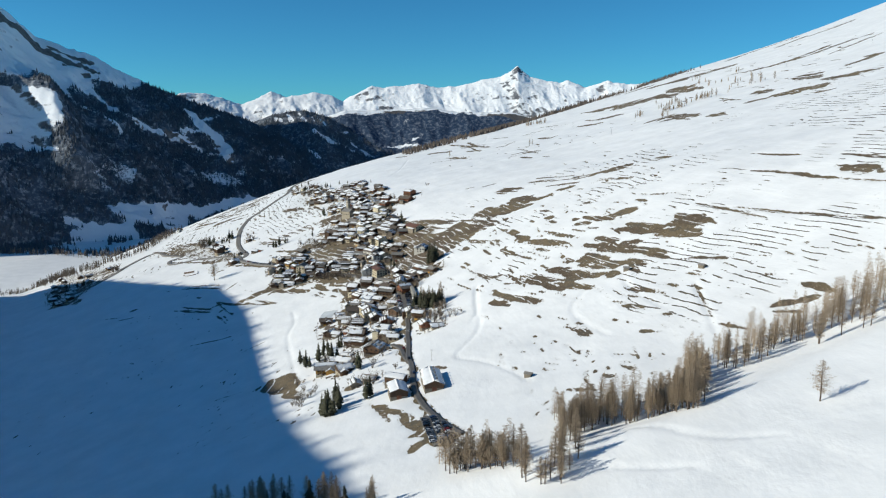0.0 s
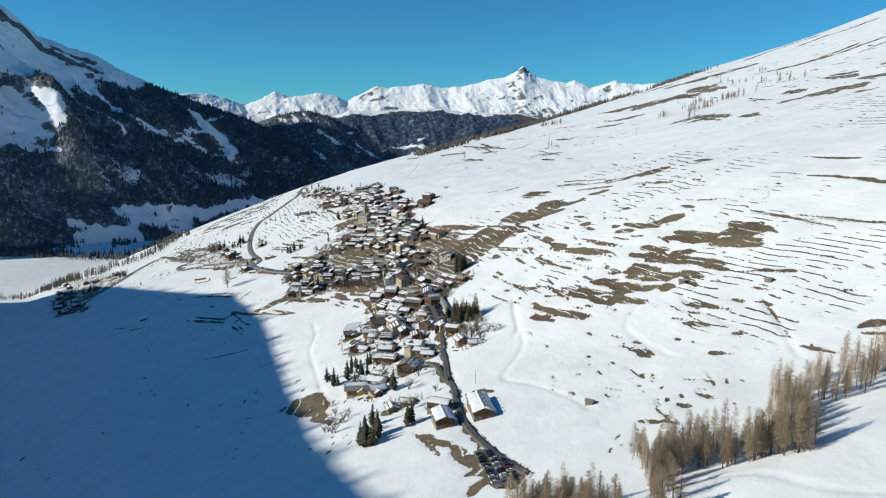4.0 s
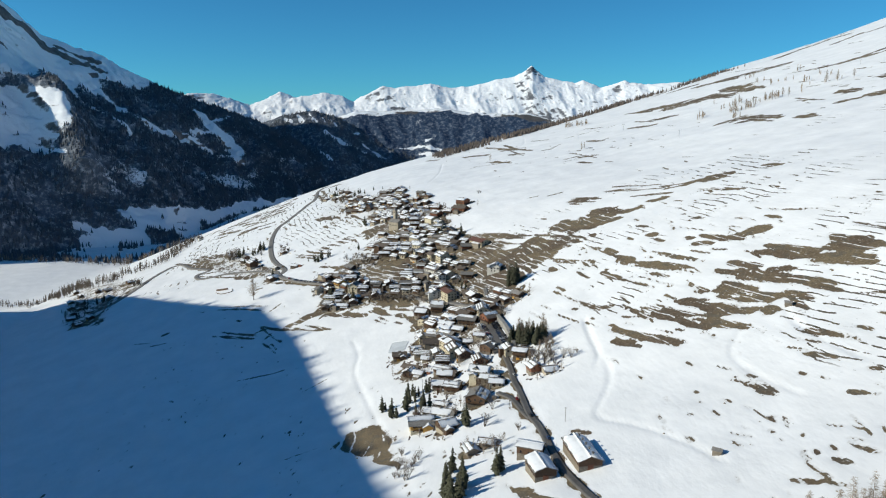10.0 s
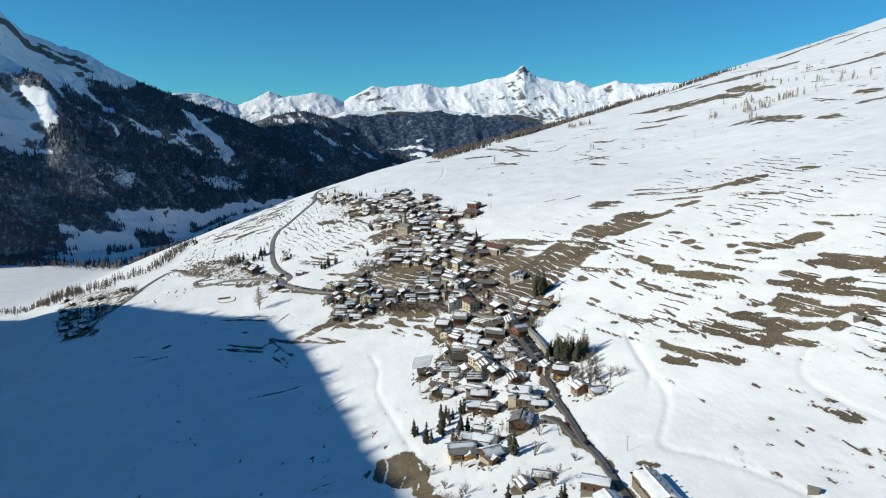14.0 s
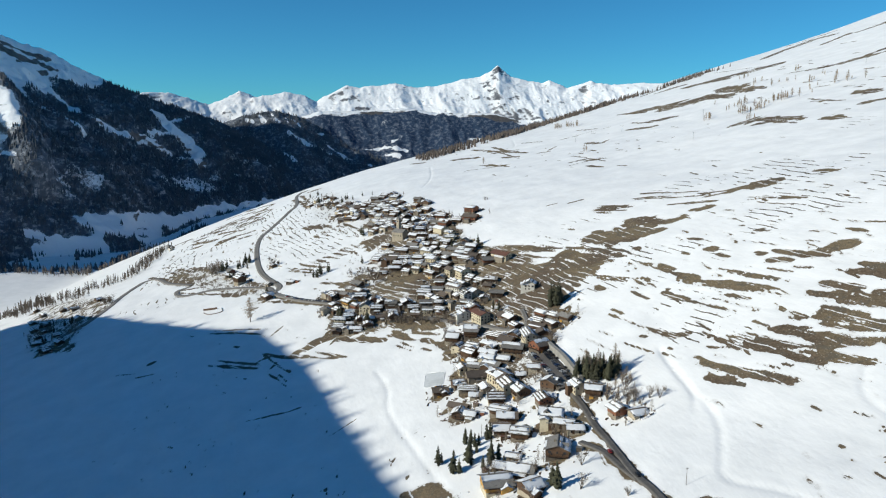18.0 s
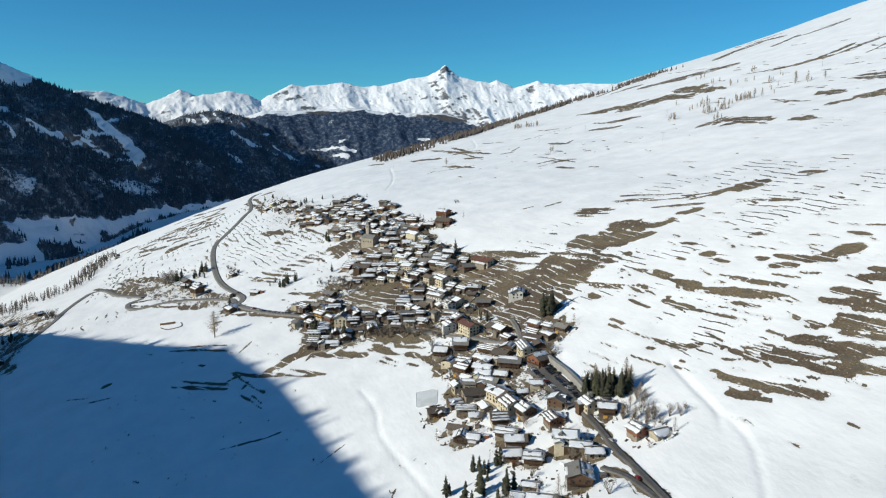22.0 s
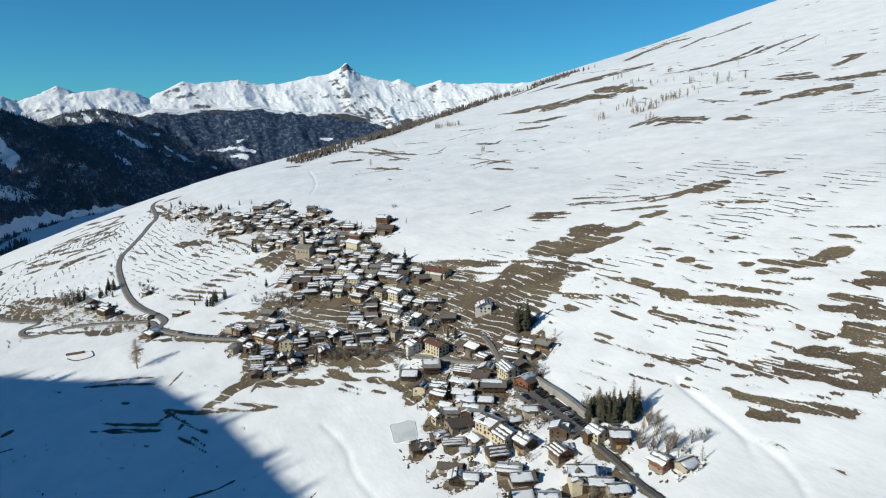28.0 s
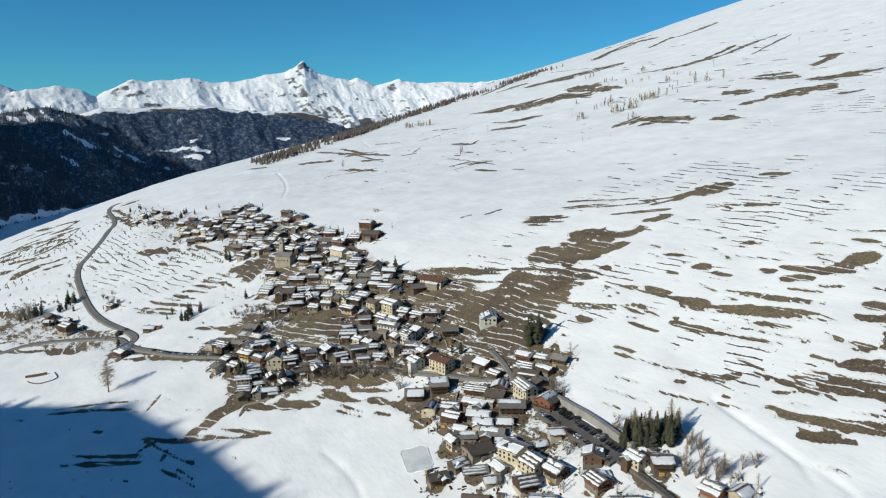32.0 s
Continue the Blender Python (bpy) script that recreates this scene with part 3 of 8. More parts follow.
STRIPS_22 = [(-88, 1139, -79, 1116, 1.2), (-79, 1140, -71, 1117, 1.2), (-118, 1254, -115, 1234, 0.9), (-108, 1256, -104, 1231, 1.0), (-99, 1256, -95, 1229, 0.9), (-93, 1226, -87, 1202, 1.0), (-84, 1224, -79, 1200, 1.0), (-83, 1189, -75, 1173, 1.3), (-73, 1181, -66, 1160, 1.1), (780, 1349, 833, 1291, 10.0), (824, 1296, 914, 1299, 10.0), (-142, 1329, -112, 1275, 7.5), (-111, 1287, -101, 1256, 3.0), (-304, 1293, -280, 1260, 6.5), (-148, 1334, -119, 1280, 6.0), (-210, 1379, -196, 1327, 0.9), (-397, 1366, -309, 1216, 5.0), (-368, 1368, -302, 1224, 2.7), (-321, 1322, -272, 1248, 3.1)]
STRIPS_23 = [(-353, 1364, -312, 1288, 3.1), (-354, 1336, -310, 1254, 2.8), (-356, 1317, -305, 1225, 2.7), (-328, 1338, -280, 1262, 5.3), (-462, 1258, -429, 1247, 10.0), (-138, 1331, -116, 1274, 5.1), (-105, 1272, -100, 1236, 1.2), (-174, 1373, -153, 1334, 2.1), (-317, 1307, -284, 1265, 6.4), (-351, 1350, -309, 1263, 2.1), (-353, 1312, -310, 1246, 5.2), (-350, 1361, -320, 1310, 1.9), (-234, 1339, -222, 1276, 1.0), (-205, 1370, -197, 1339, 0.9), (-201, 1388, -176, 1322, 1.3), (787, 1370, 807, 1304, 10.0), (818, 1317, 852, 1269, 10.0), (852, 1269, 935, 1257, 8.4), (-146, 1324, -134, 1290, 2.3)]
STRIPS_24 = [(592, 1502, 661, 1485, 10.0), (680, 1510, 670, 1361, 10.0), (182, 1469, 211, 1388, 6.6), (366, 1409, 377, 1350, 6.9), (451, 1418, 482, 1358, 8.9), (498, 1436, 533, 1380, 9.3), (-269, 1489, -239, 1468, 6.0), (-297, 1472, -276, 1485, 10.0), (-204, 1400, -190, 1350, 0.9), (-188, 1413, -172, 1364, 1.1), (-302, 1493, -269, 1471, 10.0), (-260, 1447, -244, 1444, 7.7), (561, 1494, 664, 1470, 10.0), (701, 1503, 675, 1379, 10.0), (535, 1579, 609, 1488, 10.0), (985, 1598, 1077, 1622, 10.0), (1063, 1590, 1146, 1550, 10.0), (221, 1721, 275, 1468, 7.0), (161, 1637, 205, 1566, 10.0)]
STRIPS_25 = [(241, 1576, 257, 1560, 10.0), (-280, 1570, -253, 1577, 9.5), (-261, 1571, -241, 1598, 6.2), (-253, 1577, -228, 1593, 6.3), (-158, 1647, -137, 1500, 7.3), (-169, 1609, -143, 1602, 10.0), (-315, 1596, -256, 1521, 7.6), (-366, 1586, -307, 1523, 8.5), (-284, 1585, -259, 1605, 9.4), (-360, 1523, -335, 1516, 9.0), (-338, 1541, -312, 1519, 5.2), (-363, 1615, -346, 1616, 10.0), (-298, 1545, -273, 1538, 7.1), (539, 1566, 631, 1519, 10.0), (797, 1634, 868, 1548, 10.0), (742, 1699, 847, 1609, 10.0), (86, 1730, 111, 1694, 10.0), (-262, 1747, -225, 1705, 10.0), (-284, 1652, -250, 1649, 10.0)]
STRIPS_26 = [(-250, 1649, -233, 1604, 4.0), (-333, 1643, -303, 1620, 9.0), (-336, 1735, -300, 1705, 8.3), (-315, 1735, -279, 1729, 10.0), (-237, 1615, -216, 1678, 2.4), (-422, 1721, -383, 1691, 10.0), (-327, 1690, -290, 1685, 10.0), (-315, 1707, -277, 1694, 10.0), (-352, 1666, -338, 1659, 10.0), (-335, 1682, -321, 1675, 10.0), (-281, 1694, -243, 1668, 10.0), (-258, 1697, -215, 1679, 10.0), (-175, 1718, -142, 1549, 6.0), (-159, 1760, -137, 1566, 4.4), (747, 1693, 770, 1597, 10.0), (-256, 1860, -216, 1779, 9.3), (-301, 1798, -258, 1773, 10.0), (-280, 1856, -235, 1827, 10.0), (-243, 1725, -216, 1779, 5.8)]
STRIPS_27 = [(-143, 1770, -114, 1763, 10.0), (686, 1851, 792, 1892, 10.0), (970, 1775, 1165, 1857, 10.0), (1154, 1982, 1211, 1818, 10.0), (-301, 1964, -265, 1846, 8.1), (-335, 1885, -295, 1868, 10.0)]

STRIPS_28 = [(533, 1603, 606, 1526, 5.1), (575, 1541, 647, 1416, 8.5), (723, 1695, 769, 1617, 5.1), (769, 1617, 858, 1540, 6.0), (478, 1110, 520, 1105, 5.1), (512, 1096, 508, 1010, 8.5), (498, 1074, 488, 997, 5.1), (956, 1775, 1072, 1787, 5.1), (1125, 1849, 1121, 1713, 6.0), (1052, 1613, 1098, 1567, 4.2), (1106, 1592, 1161, 1550, 4.2), (779, 1345, 820, 1294, 6.0), (828, 1302, 870, 1250, 5.1), (879, 1259, 966, 1248, 3.4), (697, 1085, 692, 997, 5.1), (678, 974, 682, 908, 6.8), (699, 920, 697, 891, 6.8)]
STRIPS_29 = [(629, 1071, 628, 1015, 6.8), (606, 978, 627, 952, 6.8), (627, 952, 647, 920, 6.0), (735, 1007, 799, 1016, 8.5), (592, 1108, 591, 1039, 3.4), (504, 979, 511, 930, 2.5), (775, 1406, 785, 1342, 2.5), (855, 1803, 856, 1610, 2.5), (1195, 1496, 1238, 1444, 3.4), (297, 1294, 302, 1163, 2.0), (257, 1206, 311, 1196, 2.0), (259, 1577, 279, 1538, 3.4), (308, 1614, 333, 1558, 3.4), (150, 1440, 221, 1389, 2.5), (245, 1602, 248, 1432, 2.5), (353, 1524, 461, 1499, 2.0)]
STRIPS_30 = [(-224, 872, -182, 844, 2.0), (-234, 869, -183, 836, 2.5), (-179, 862, -154, 839, 2.5), (-184, 849, -171, 853, 2.5), (-149, 843, -120, 816, 2.0), (-159, 821, -151, 809, 2.0), (-173, 821, -161, 798, 1.6), (-163, 813, -155, 793, 1.6), (-171, 828, -165, 839, 1.4), (-212, 895, -205, 890, 2.0), (-269, 966, -260, 954, 1.5), (-143, 844, -127, 850, 6.0), (-127, 852, -109, 853, 5.0), (-129, 835, -100, 804, 2.5), (-318, 1191, -289, 1180, 3.0), (-269, 1126, -231, 1092, 2.0), (-187, 741, -152, 736, 1.2), (-152, 736, -141, 738, 1.2), (-120, 672, -99, 686, 1.0)]
STRIPS_31 = [(542, 1583, 594, 1537, 18.2), (576, 1504, 629, 1469, 26.2), (633, 1485, 647, 1392, 21.3), (525, 1628, 547, 1532, 7.7), (727, 1721, 763, 1661, 17.3), (763, 1661, 798, 1639, 23.8), (798, 1639, 817, 1594, 17.1), (836, 1621, 859, 1547, 7.2), (685, 1507, 704, 1432, 21.3), (697, 1422, 679, 1338, 8.5), (942, 1740, 1033, 1788, 14.8), (1033, 1788, 1079, 1774, 23.4), (1135, 1834, 1111, 1716, 20.3), (721, 1790, 754, 1781, 14.2), (699, 1805, 721, 1790, 9.0)]
STRIPS_32 = [(480, 1097, 515, 1108, 6.0), (515, 1096, 504, 1024, 10.2), (415, 1582, 439, 1524, 4.1), (484, 1469, 499, 1408, 3.9), (373, 1355, 397, 1371, 3.4), (283, 1439, 304, 1420, 3.6), (304, 1435, 329, 1457, 3.6), (261, 1682, 258, 1529, 5.8), (229, 1492, 255, 1451, 5.4), (196, 1454, 211, 1365, 4.2), (272, 1239, 302, 1220, 3.6), (305, 1207, 312, 1183, 3.1), (150, 986, 163, 984, 2.7), (172, 971, 191, 967, 2.7), (181, 914, 211, 877, 2.5)]


XS = steps((-5000, -1600, 200), (-1600, -750, 50), (-750, -420, 10), (-420, 420, 1.8), (420, 760, 3.5), (760, 1150, 5), (1150, 1500, 14), (1500, 4000, 250))
YS = steps((-1500, 100, 80), (100, 230, 12), (230, 1120, 1.8), (1120, 1620, 3), (1620, 2050, 6), (2050, 2500, 15), (2500, 5000, 125))
GX, GY = np.meshgrid(XS, YS, indexing="ij")
GZ = land(GX, GY)
bare = np.zeros_like(GZ)


def thaw(x1, y1, x2, y2, w, strength=1.0, top=0.75):
    """Marks a strip of thawed ground, with soft ragged edges, and sinks its lower edge as a terrace bank."""
    r = w * 2.2 + 3
    i0, i1 = np.searchsorted(XS, [min(x1, x2) - r, max(x1, x2) + r])
    j0, j1 = np.searchsorted(YS, [min(y1, y2) - r, max(y1, y2) + r])
    if i1 <= i0 or j1 <= j0:
        return
    X, Y = GX[i0:i1, j0:j1], GY[i0:i1, j0:j1]
    dx, dy = x2 - x1, y2 - y1
    L2 = dx * dx + dy * dy + 1e-6
    u = np.clip(((X - x1) * dx + (Y - y1) * dy) / L2, 0, 1)
    d = np.hypot(X - x1 - u * dx, Y - y1 - u * dy)
    taper = (1 - np.abs(2 * u - 1) ** 3) ** 0.5 if L2 > (2.5 * w) ** 2 else 1.0
    wv = w * (0.86 + 0.42 * wave(X, Y, 9, 11) + 0.3 * wave(X, Y, 26, 12) + 0.3 * wave(X, Y, 4.6, 13)) * (0.3 + 0.7 * taper)
    v = np.clip(0.5 + (wv - d) / (1.8 + 0.6 * w), 0, 1)
    v = np.minimum(strength * v, top)
    bare[i0:i1, j0:j1] = np.maximum(bare[i0:i1, j0:j1], v)


for strips in (STRIPS_1, STRIPS_2, STRIPS_3, STRIPS_4, STRIPS_5, STRIPS_6, STRIPS_7, STRIPS_8, STRIPS_9, STRIPS_10, STRIPS_11, STRIPS_12, STRIPS_13, STRIPS_14, STRIPS_15, STRIPS_16, STRIPS_17, STRIPS_18, STRIPS_19, STRIPS_20, STRIPS_21, STRIPS_22, STRIPS_23, STRIPS_24, STRIPS_25, STRIPS_26, STRIPS_27, STRIPS_28, STRIPS_29, STRIPS_30, STRIPS_31, STRIPS_32):
    for s in strips:
        thaw(*s)

HOUSES_1 = [(-430.8, 1691.0, -73, 9, 8, 8, 3), (-411.5, 1625.2, -63, 10, 8, 7, 3), (-122.5, 1534.8, -59, 13, 9, 6, 2), (-104.9, 1531.0, -58, 12, 8, 6, 1), (-136.0, 1512.9, -58, 11, 8, 5, 1), (-91.9, 1491.9, -52, 11, 8, 6, 1), (-116.8, 1466.7, -57, 11, 8, 5, 1), (-103.5, 1460.5, -51, 11, 8, 6, 0), (-90.2, 1434.5, -56, 14, 9, 6, 0), (-589.9, 1414.1, -60, 11, 8, 6, 1), (-82.8, 1385.2, -54, 14, 9, 6, 0), (-68.1, 1379.3, -57, 12.2, 7.3, 7, 1), (-75.2, 1374.4, -55, 8.1, 7.7, 4.5, 1), (-7.9, 1359.7, -33, 14, 9, 7, 1)]
HOUSES_2 = [(-70.9, 1359.5, -47, 13.3, 9.1, 5.5, 1), (-55.2, 1354.6, -56, 8, 7.1, 6.5, 2), (-13.4, 1351.3, -40, 10.2, 7.9, 5.5, 4), (5.3, 1349.5, -40, 13, 9, 7, 1), (-63.1, 1348.8, -53, 8.3, 7, 4.5, 5), (-26.4, 1346.5, -36, 14, 9, 7, 1), (-70.4, 1341.9, -46, 11, 8, 6, 0), (-55.3, 1339.8, -39, 12, 7.5, 6.5, 1), (-76.9, 1335.7, -42, 9.2, 7, 4.5, 0), (-48.7, 1333.3, -52, 11.4, 7.5, 6.5, 1), (-61.8, 1332.8, -42, 11.2, 9.3, 5.5, 5), (-0.8, 1330.9, -34, 10.3, 7.4, 7, 5), (-87.4, 1326.6, -57, 14, 9, 8, 2), (8.4, 1323.8, -37, 11, 8, 6, 0)]
HOUSES_3 = [(-39.4, 1322.1, -50, 14, 9, 7, 1), (-64.8, 1321.9, -43, 8.1, 7.8, 4.5, 0), (-95.8, 1321.2, -51, 12.4, 6.8, 5.5, 5), (-46.6, 1316.1, -43, 9.5, 7, 7, 0), (2.3, 1315.9, -33, 12.5, 9, 6.5, 5), (-71.7, 1314.7, -37, 10.9, 9.2, 4.5, 0), (-56.6, 1313.9, -44, 12, 8, 7, 0), (-543.0, 1312.9, -58, 11, 8, 6, 5), (-84.0, 1311.1, -50, 10.4, 7.2, 6.5, 0), (-23.0, 1308.0, -40, 14, 9, 7, 0), (-509.6, 1301.9, -58, 11, 8, 6, 1), (-73.8, 1301.6, -43, 13.1, 9.2, 6.5, 1)]
HOUSES_4 = [(-457.6, 1299.1, -47, 11, 8, 6, 1), (-11.8, 1298.5, -43, 13.7, 7.4, 6.5, 1), (-28.3, 1296.8, -44, 13.9, 9.1, 7, 0), (-19.0, 1290.9, -50, 8.7, 8.8, 4.5, 0), (-64.2, 1290.1, -50, 14, 9, 7, 2), (-34.9, 1289.1, -41, 12, 8, 7, 1), (-50.2, 1282.7, -48, 13, 9, 7, 0), (-487.9, 1282.6, -58, 11, 8, 6, 0), (-3.4, 1275.6, -49, 10.9, 8.2, 7, 5), (-62.7, 1274.7, -45, 10.7, 7.9, 6.5, 5), (-42.1, 1273.5, -47, 8.3, 7.9, 7, 2)]
HOUSES_5 = [(-541.9, 1269.4, -57, 11, 8, 6, 0), (-86.2, 1269.4, -35, 9.6, 8.5, 6.5, 1), (-54.1, 1267.4, -39, 8.4, 8.9, 7, 0), (-70.7, 1267.0, -37, 9.6, 6.8, 5.5, 5), (-22.3, 1266.9, -41, 14, 9, 7, 0), (6.2, 1266.0, -44, 13.3, 9.1, 5.5, 4), (-6.4, 1265.9, -39, 8.2, 8.3, 7, 5), (-76.0, 1260.0, -42, 13.6, 8.5, 6.5, 0), (-61.5, 1258.9, -41, 13, 9, 7, 5), (-12.8, 1258.6, -41, 9.4, 7, 6.5, 0), (-29.7, 1258.5, -33, 10.3, 8.8, 5.5, 1), (-0.8, 1257.0, -38, 12, 8, 6, 0), (-65.8, 1250.8, -34, 8.4, 7.3, 4.5, 1), (-11.5, 1249.2, -44, 9.7, 8.2, 5.5, 1)]
HOUSES_6 = [(-38.8, 1246.9, -39, 12, 8, 7, 0), (31.8, 1243.0, -41, 14, 9, 7, 1), (-51.0, 1242.3, -39, 13, 9, 7, 0), (-17.5, 1241.6, -38, 12, 9, 7, 0), (-7.0, 1233.3, -33, 12.8, 7.7, 4.5, 0), (-39.2, 1232.4, -47, 12.6, 9.3, 7, 1), (-18.3, 1229.2, -45, 8.7, 7.8, 6.5, 1), (-512.0, 1229.2, -56, 11, 8, 6, 1), (4.3, 1225.8, -35, 9.8, 7.5, 5.5, 0), (-8.0, 1220.1, -41, 14, 9, 7, 0), (14.2, 1218.6, -41, 12.1, 7.6, 5.5, 5), (32.7, 1217.7, -48, 12.1, 9.2, 6.5, 0)]
HOUSES_7 = [(-504.5, 1215.4, -44, 12, 9, 6, 1), (-32.7, 1211.0, -40, 12, 9, 8, 3), (2.3, 1210.9, -44, 10.2, 8.4, 6.5, 1), (23.6, 1210.2, -50, 9.4, 9, 5.5, 4), (40.1, 1208.4, -42, 13, 9, 7, 1), (-22.8, 1205.0, -39, 12, 8, 7, 0), (-39.0, 1203.6, -36, 13.1, 6.7, 5.5, 1), (-248.0, 1203.5, -62, 14, 9, 8, 4), (-6.4, 1203.3, -44, 9.7, 7.6, 6.5, 1), (-513.6, 1197.5, -54, 11, 8, 6, 1), (-12.7, 1196.7, -43, 10.9, 7.2, 6.5, 1), (-247.9, 1190.6, -30, 11, 8, 5, 1)]
HOUSES_8 = [(-451.8, 1186.6, -55, 10, 8, 6, 5), (-37.4, 1186.0, -43, 9.1, 9, 6.5, 2), (-20.4, 1185.5, -36, 13.9, 7.5, 6.5, 0), (-44.4, 1178.7, -37, 13.2, 8.6, 7, 1), (-27.7, 1177.4, -41, 12, 8, 7, 0), (10.2, 1176.1, -41, 9.1, 7.3, 5.5, 4), (-490.9, 1172.6, -53, 12, 9, 6, 0), (-34.2, 1170.1, -35, 13.6, 8.3, 7, 0), (-18.1, 1168.9, -37, 11.1, 6.7, 5.5, 5), (-231.3, 1168.5, -27, 10, 8, 9, 0), (-186.3, 1168.3, -59, 11, 8, 5, 1), (20.5, 1165.5, -45, 15, 9, 7, 0)]
HOUSES_9 = [(3.0, 1165.2, -77, 18, 10, 7, 0), (-22.7, 1162.1, -39, 9.3, 6.9, 6.5, 0), (32.4, 1160.3, -46, 13, 9, 7, 0), (-10.3, 1159.0, -46, 18, 10, 7, 0), (-21.4, 1153.9, -50, 11.3, 7.2, 6.5, 0), (-29.6, 1148.6, -57, 8, 7.6, 7, 1), (-41.1, 1148.3, -52, 11.2, 7.9, 7, 0), (-490.4, 1147.7, -52, 11, 8, 5, 1), (-14.0, 1146.1, -54, 8.1, 6.7, 7, 4), (-48.2, 1142.9, -49, 11.1, 7.9, 6.5, 5), (0.6, 1141.5, -55, 11.2, 7.5, 4.5, 1), (-229.5, 1141.4, -58, 16, 12, 14, 0), (-21.8, 1139.5, -49, 14, 9, 7, 5), (-7.6, 1137.2, -62, 9.1, 6.7, 4.5, 0)]
HOUSES_10 = [(-31.6, 1137.0, -49, 14, 9, 8, 5), (11.5, 1130.5, 87, 11.5, 7.8, 7, 5), (20.9, 1130.1, 94, 9.5, 6.9, 6.5, 0), (-461.1, 1129.6, -51, 11, 8, 5, 0), (-2.7, 1127.9, -65, 8.1, 8.2, 5.5, 0), (-22.9, 1126.7, -41, 8.3, 8.4, 7, 0), (21.8, 1118.8, 88, 10.1, 6.5, 5.5, 5), (30.3, 1118.5, 95, 12.7, 7.5, 6.5, 0), (10.9, 1112.9, 88, 20, 13, 7, 5), (-480.5, 1110.9, -50, 11, 8, 6, 1), (39.4, 1104.7, -87, 11.1, 8, 5.5, 2), (30.8, 1104.0, -85, 11.1, 6.6, 7, 1)]
HOUSES_11 = [(21.4, 1102.7, -82, 8.2, 8.1, 5.5, 4), (1.7, 1099.0, -61, 8, 7.5, 7, 1), (-6.2, 1093.7, -55, 16, 8, 7, 0), (24.4, 1091.6, -75, 12, 9, 6, 5), (40.4, 1089.4, -44, 15, 11, 8, 4), (7.2, 1089.0, -62, 10.7, 7.7, 7, 0), (-443.3, 1085.1, -49, 11, 8, 6, 0), (15.6, 1080.9, -30, 11.8, 8.3, 6.5, 1), (2.8, 1080.4, -58, 12.8, 7.8, 5.5, 5), (-186.5, 1074.6, -62, 9, 7, 5, 5), (28.4, 1073.2, -34, 12.8, 6.9, 5.5, 5), (10.6, 1070.3, -25, 9.6, 9.5, 7, 0)]
HOUSES_12 = [(75.5, 1065.4, -40, 16, 13, 11, 4), (-452.0, 1063.8, -39, 13, 9, 7, 1), (7.4, 1059.7, -16, 14, 9, 7, 1), (22.6, 1055.3, -21, 13.6, 8.7, 4.5, 1), (57.0, 1051.0, -36, 10.1, 7.5, 4.5, 1), (-38.4, 1046.6, -47, 12, 8, 6, 0), (36.7, 1046.3, -51, 16, 11, 8, 4), (-157.5, 1044.7, -41, 12, 8, 5, 5), (51.7, 1044.2, -38, 13.8, 7.4, 6.5, 1), (-3.7, 1041.4, -45, 12, 9, 7, 1), (18.8, 1040.3, -2, 9.8, 9.5, 7, 1), (5.8, 1032.6, -11, 12, 9, 7, 1), (67.0, 1032.2, -37, 20, 13, 8, 4), (18.0, 1030.1, -4, 8.7, 7.3, 6.5, 0)]
HOUSES_13 = [(2.3, 1017.7, -33, 9.3, 7.4, 4.5, 0), (26.5, 1017.0, -66, 22, 12, 10, 2), (-48.7, 1016.0, -32, 13.6, 8.5, 4.5, 5), (-184.8, 1015.4, 46, 14, 11, 6, 5), (-4.1, 1010.4, -41, 13, 9, 7, 0), (-18.2, 1010.1, -29, 10.1, 6.9, 4.5, 0), (-36.9, 1009.6, -28, 10, 7.2, 5.5, 5), (15.9, 1008.0, -10, 12, 9, 6, 1), (-54.1, 1007.7, -39, 9.8, 8.9, 4.5, 4), (-184.1, 1007.6, -61, 13, 9, 7, 0), (-10.3, 1003.4, -39, 12.8, 7.5, 6.5, 0), (-23.8, 1001.3, -32, 16, 10, 7, 0), (33.9, 999.8, -58, 12, 7.6, 7, 2), (21.0, 994.1, -33, 8.2, 9.4, 6.5, 5)]
HOUSES_14 = [(-10.3, 992.8, -23, 12, 9.1, 5.5, 1), (-34.1, 991.8, -29, 11.3, 6.6, 7, 1), (4.4, 991.4, -35, 14, 9, 7, 0), (31.2, 986.9, -35, 14, 9, 6, 2), (13.8, 985.7, -38, 10.1, 6.6, 5.5, 1), (-40.7, 983.0, -36, 19, 12, 8, 1), (25.4, 978.6, -31, 13.6, 8.1, 6.5, 0), (11.0, 974.1, -58, 10.6, 9.1, 4.5, 0), (-24.2, 973.1, -13, 16, 10, 7, 0), (1.7, 966.4, -50, 20, 9, 8, 2), (-32.9, 965.5, -27, 11.1, 9.2, 6.5, 0), (-11.0, 962.0, -32, 14, 9, 7, 0), (21.2, 960.4, -55, 9.4, 8.7, 7, 5), (-20.8, 959.0, -28, 11.9, 7.9, 5.5, 0)]
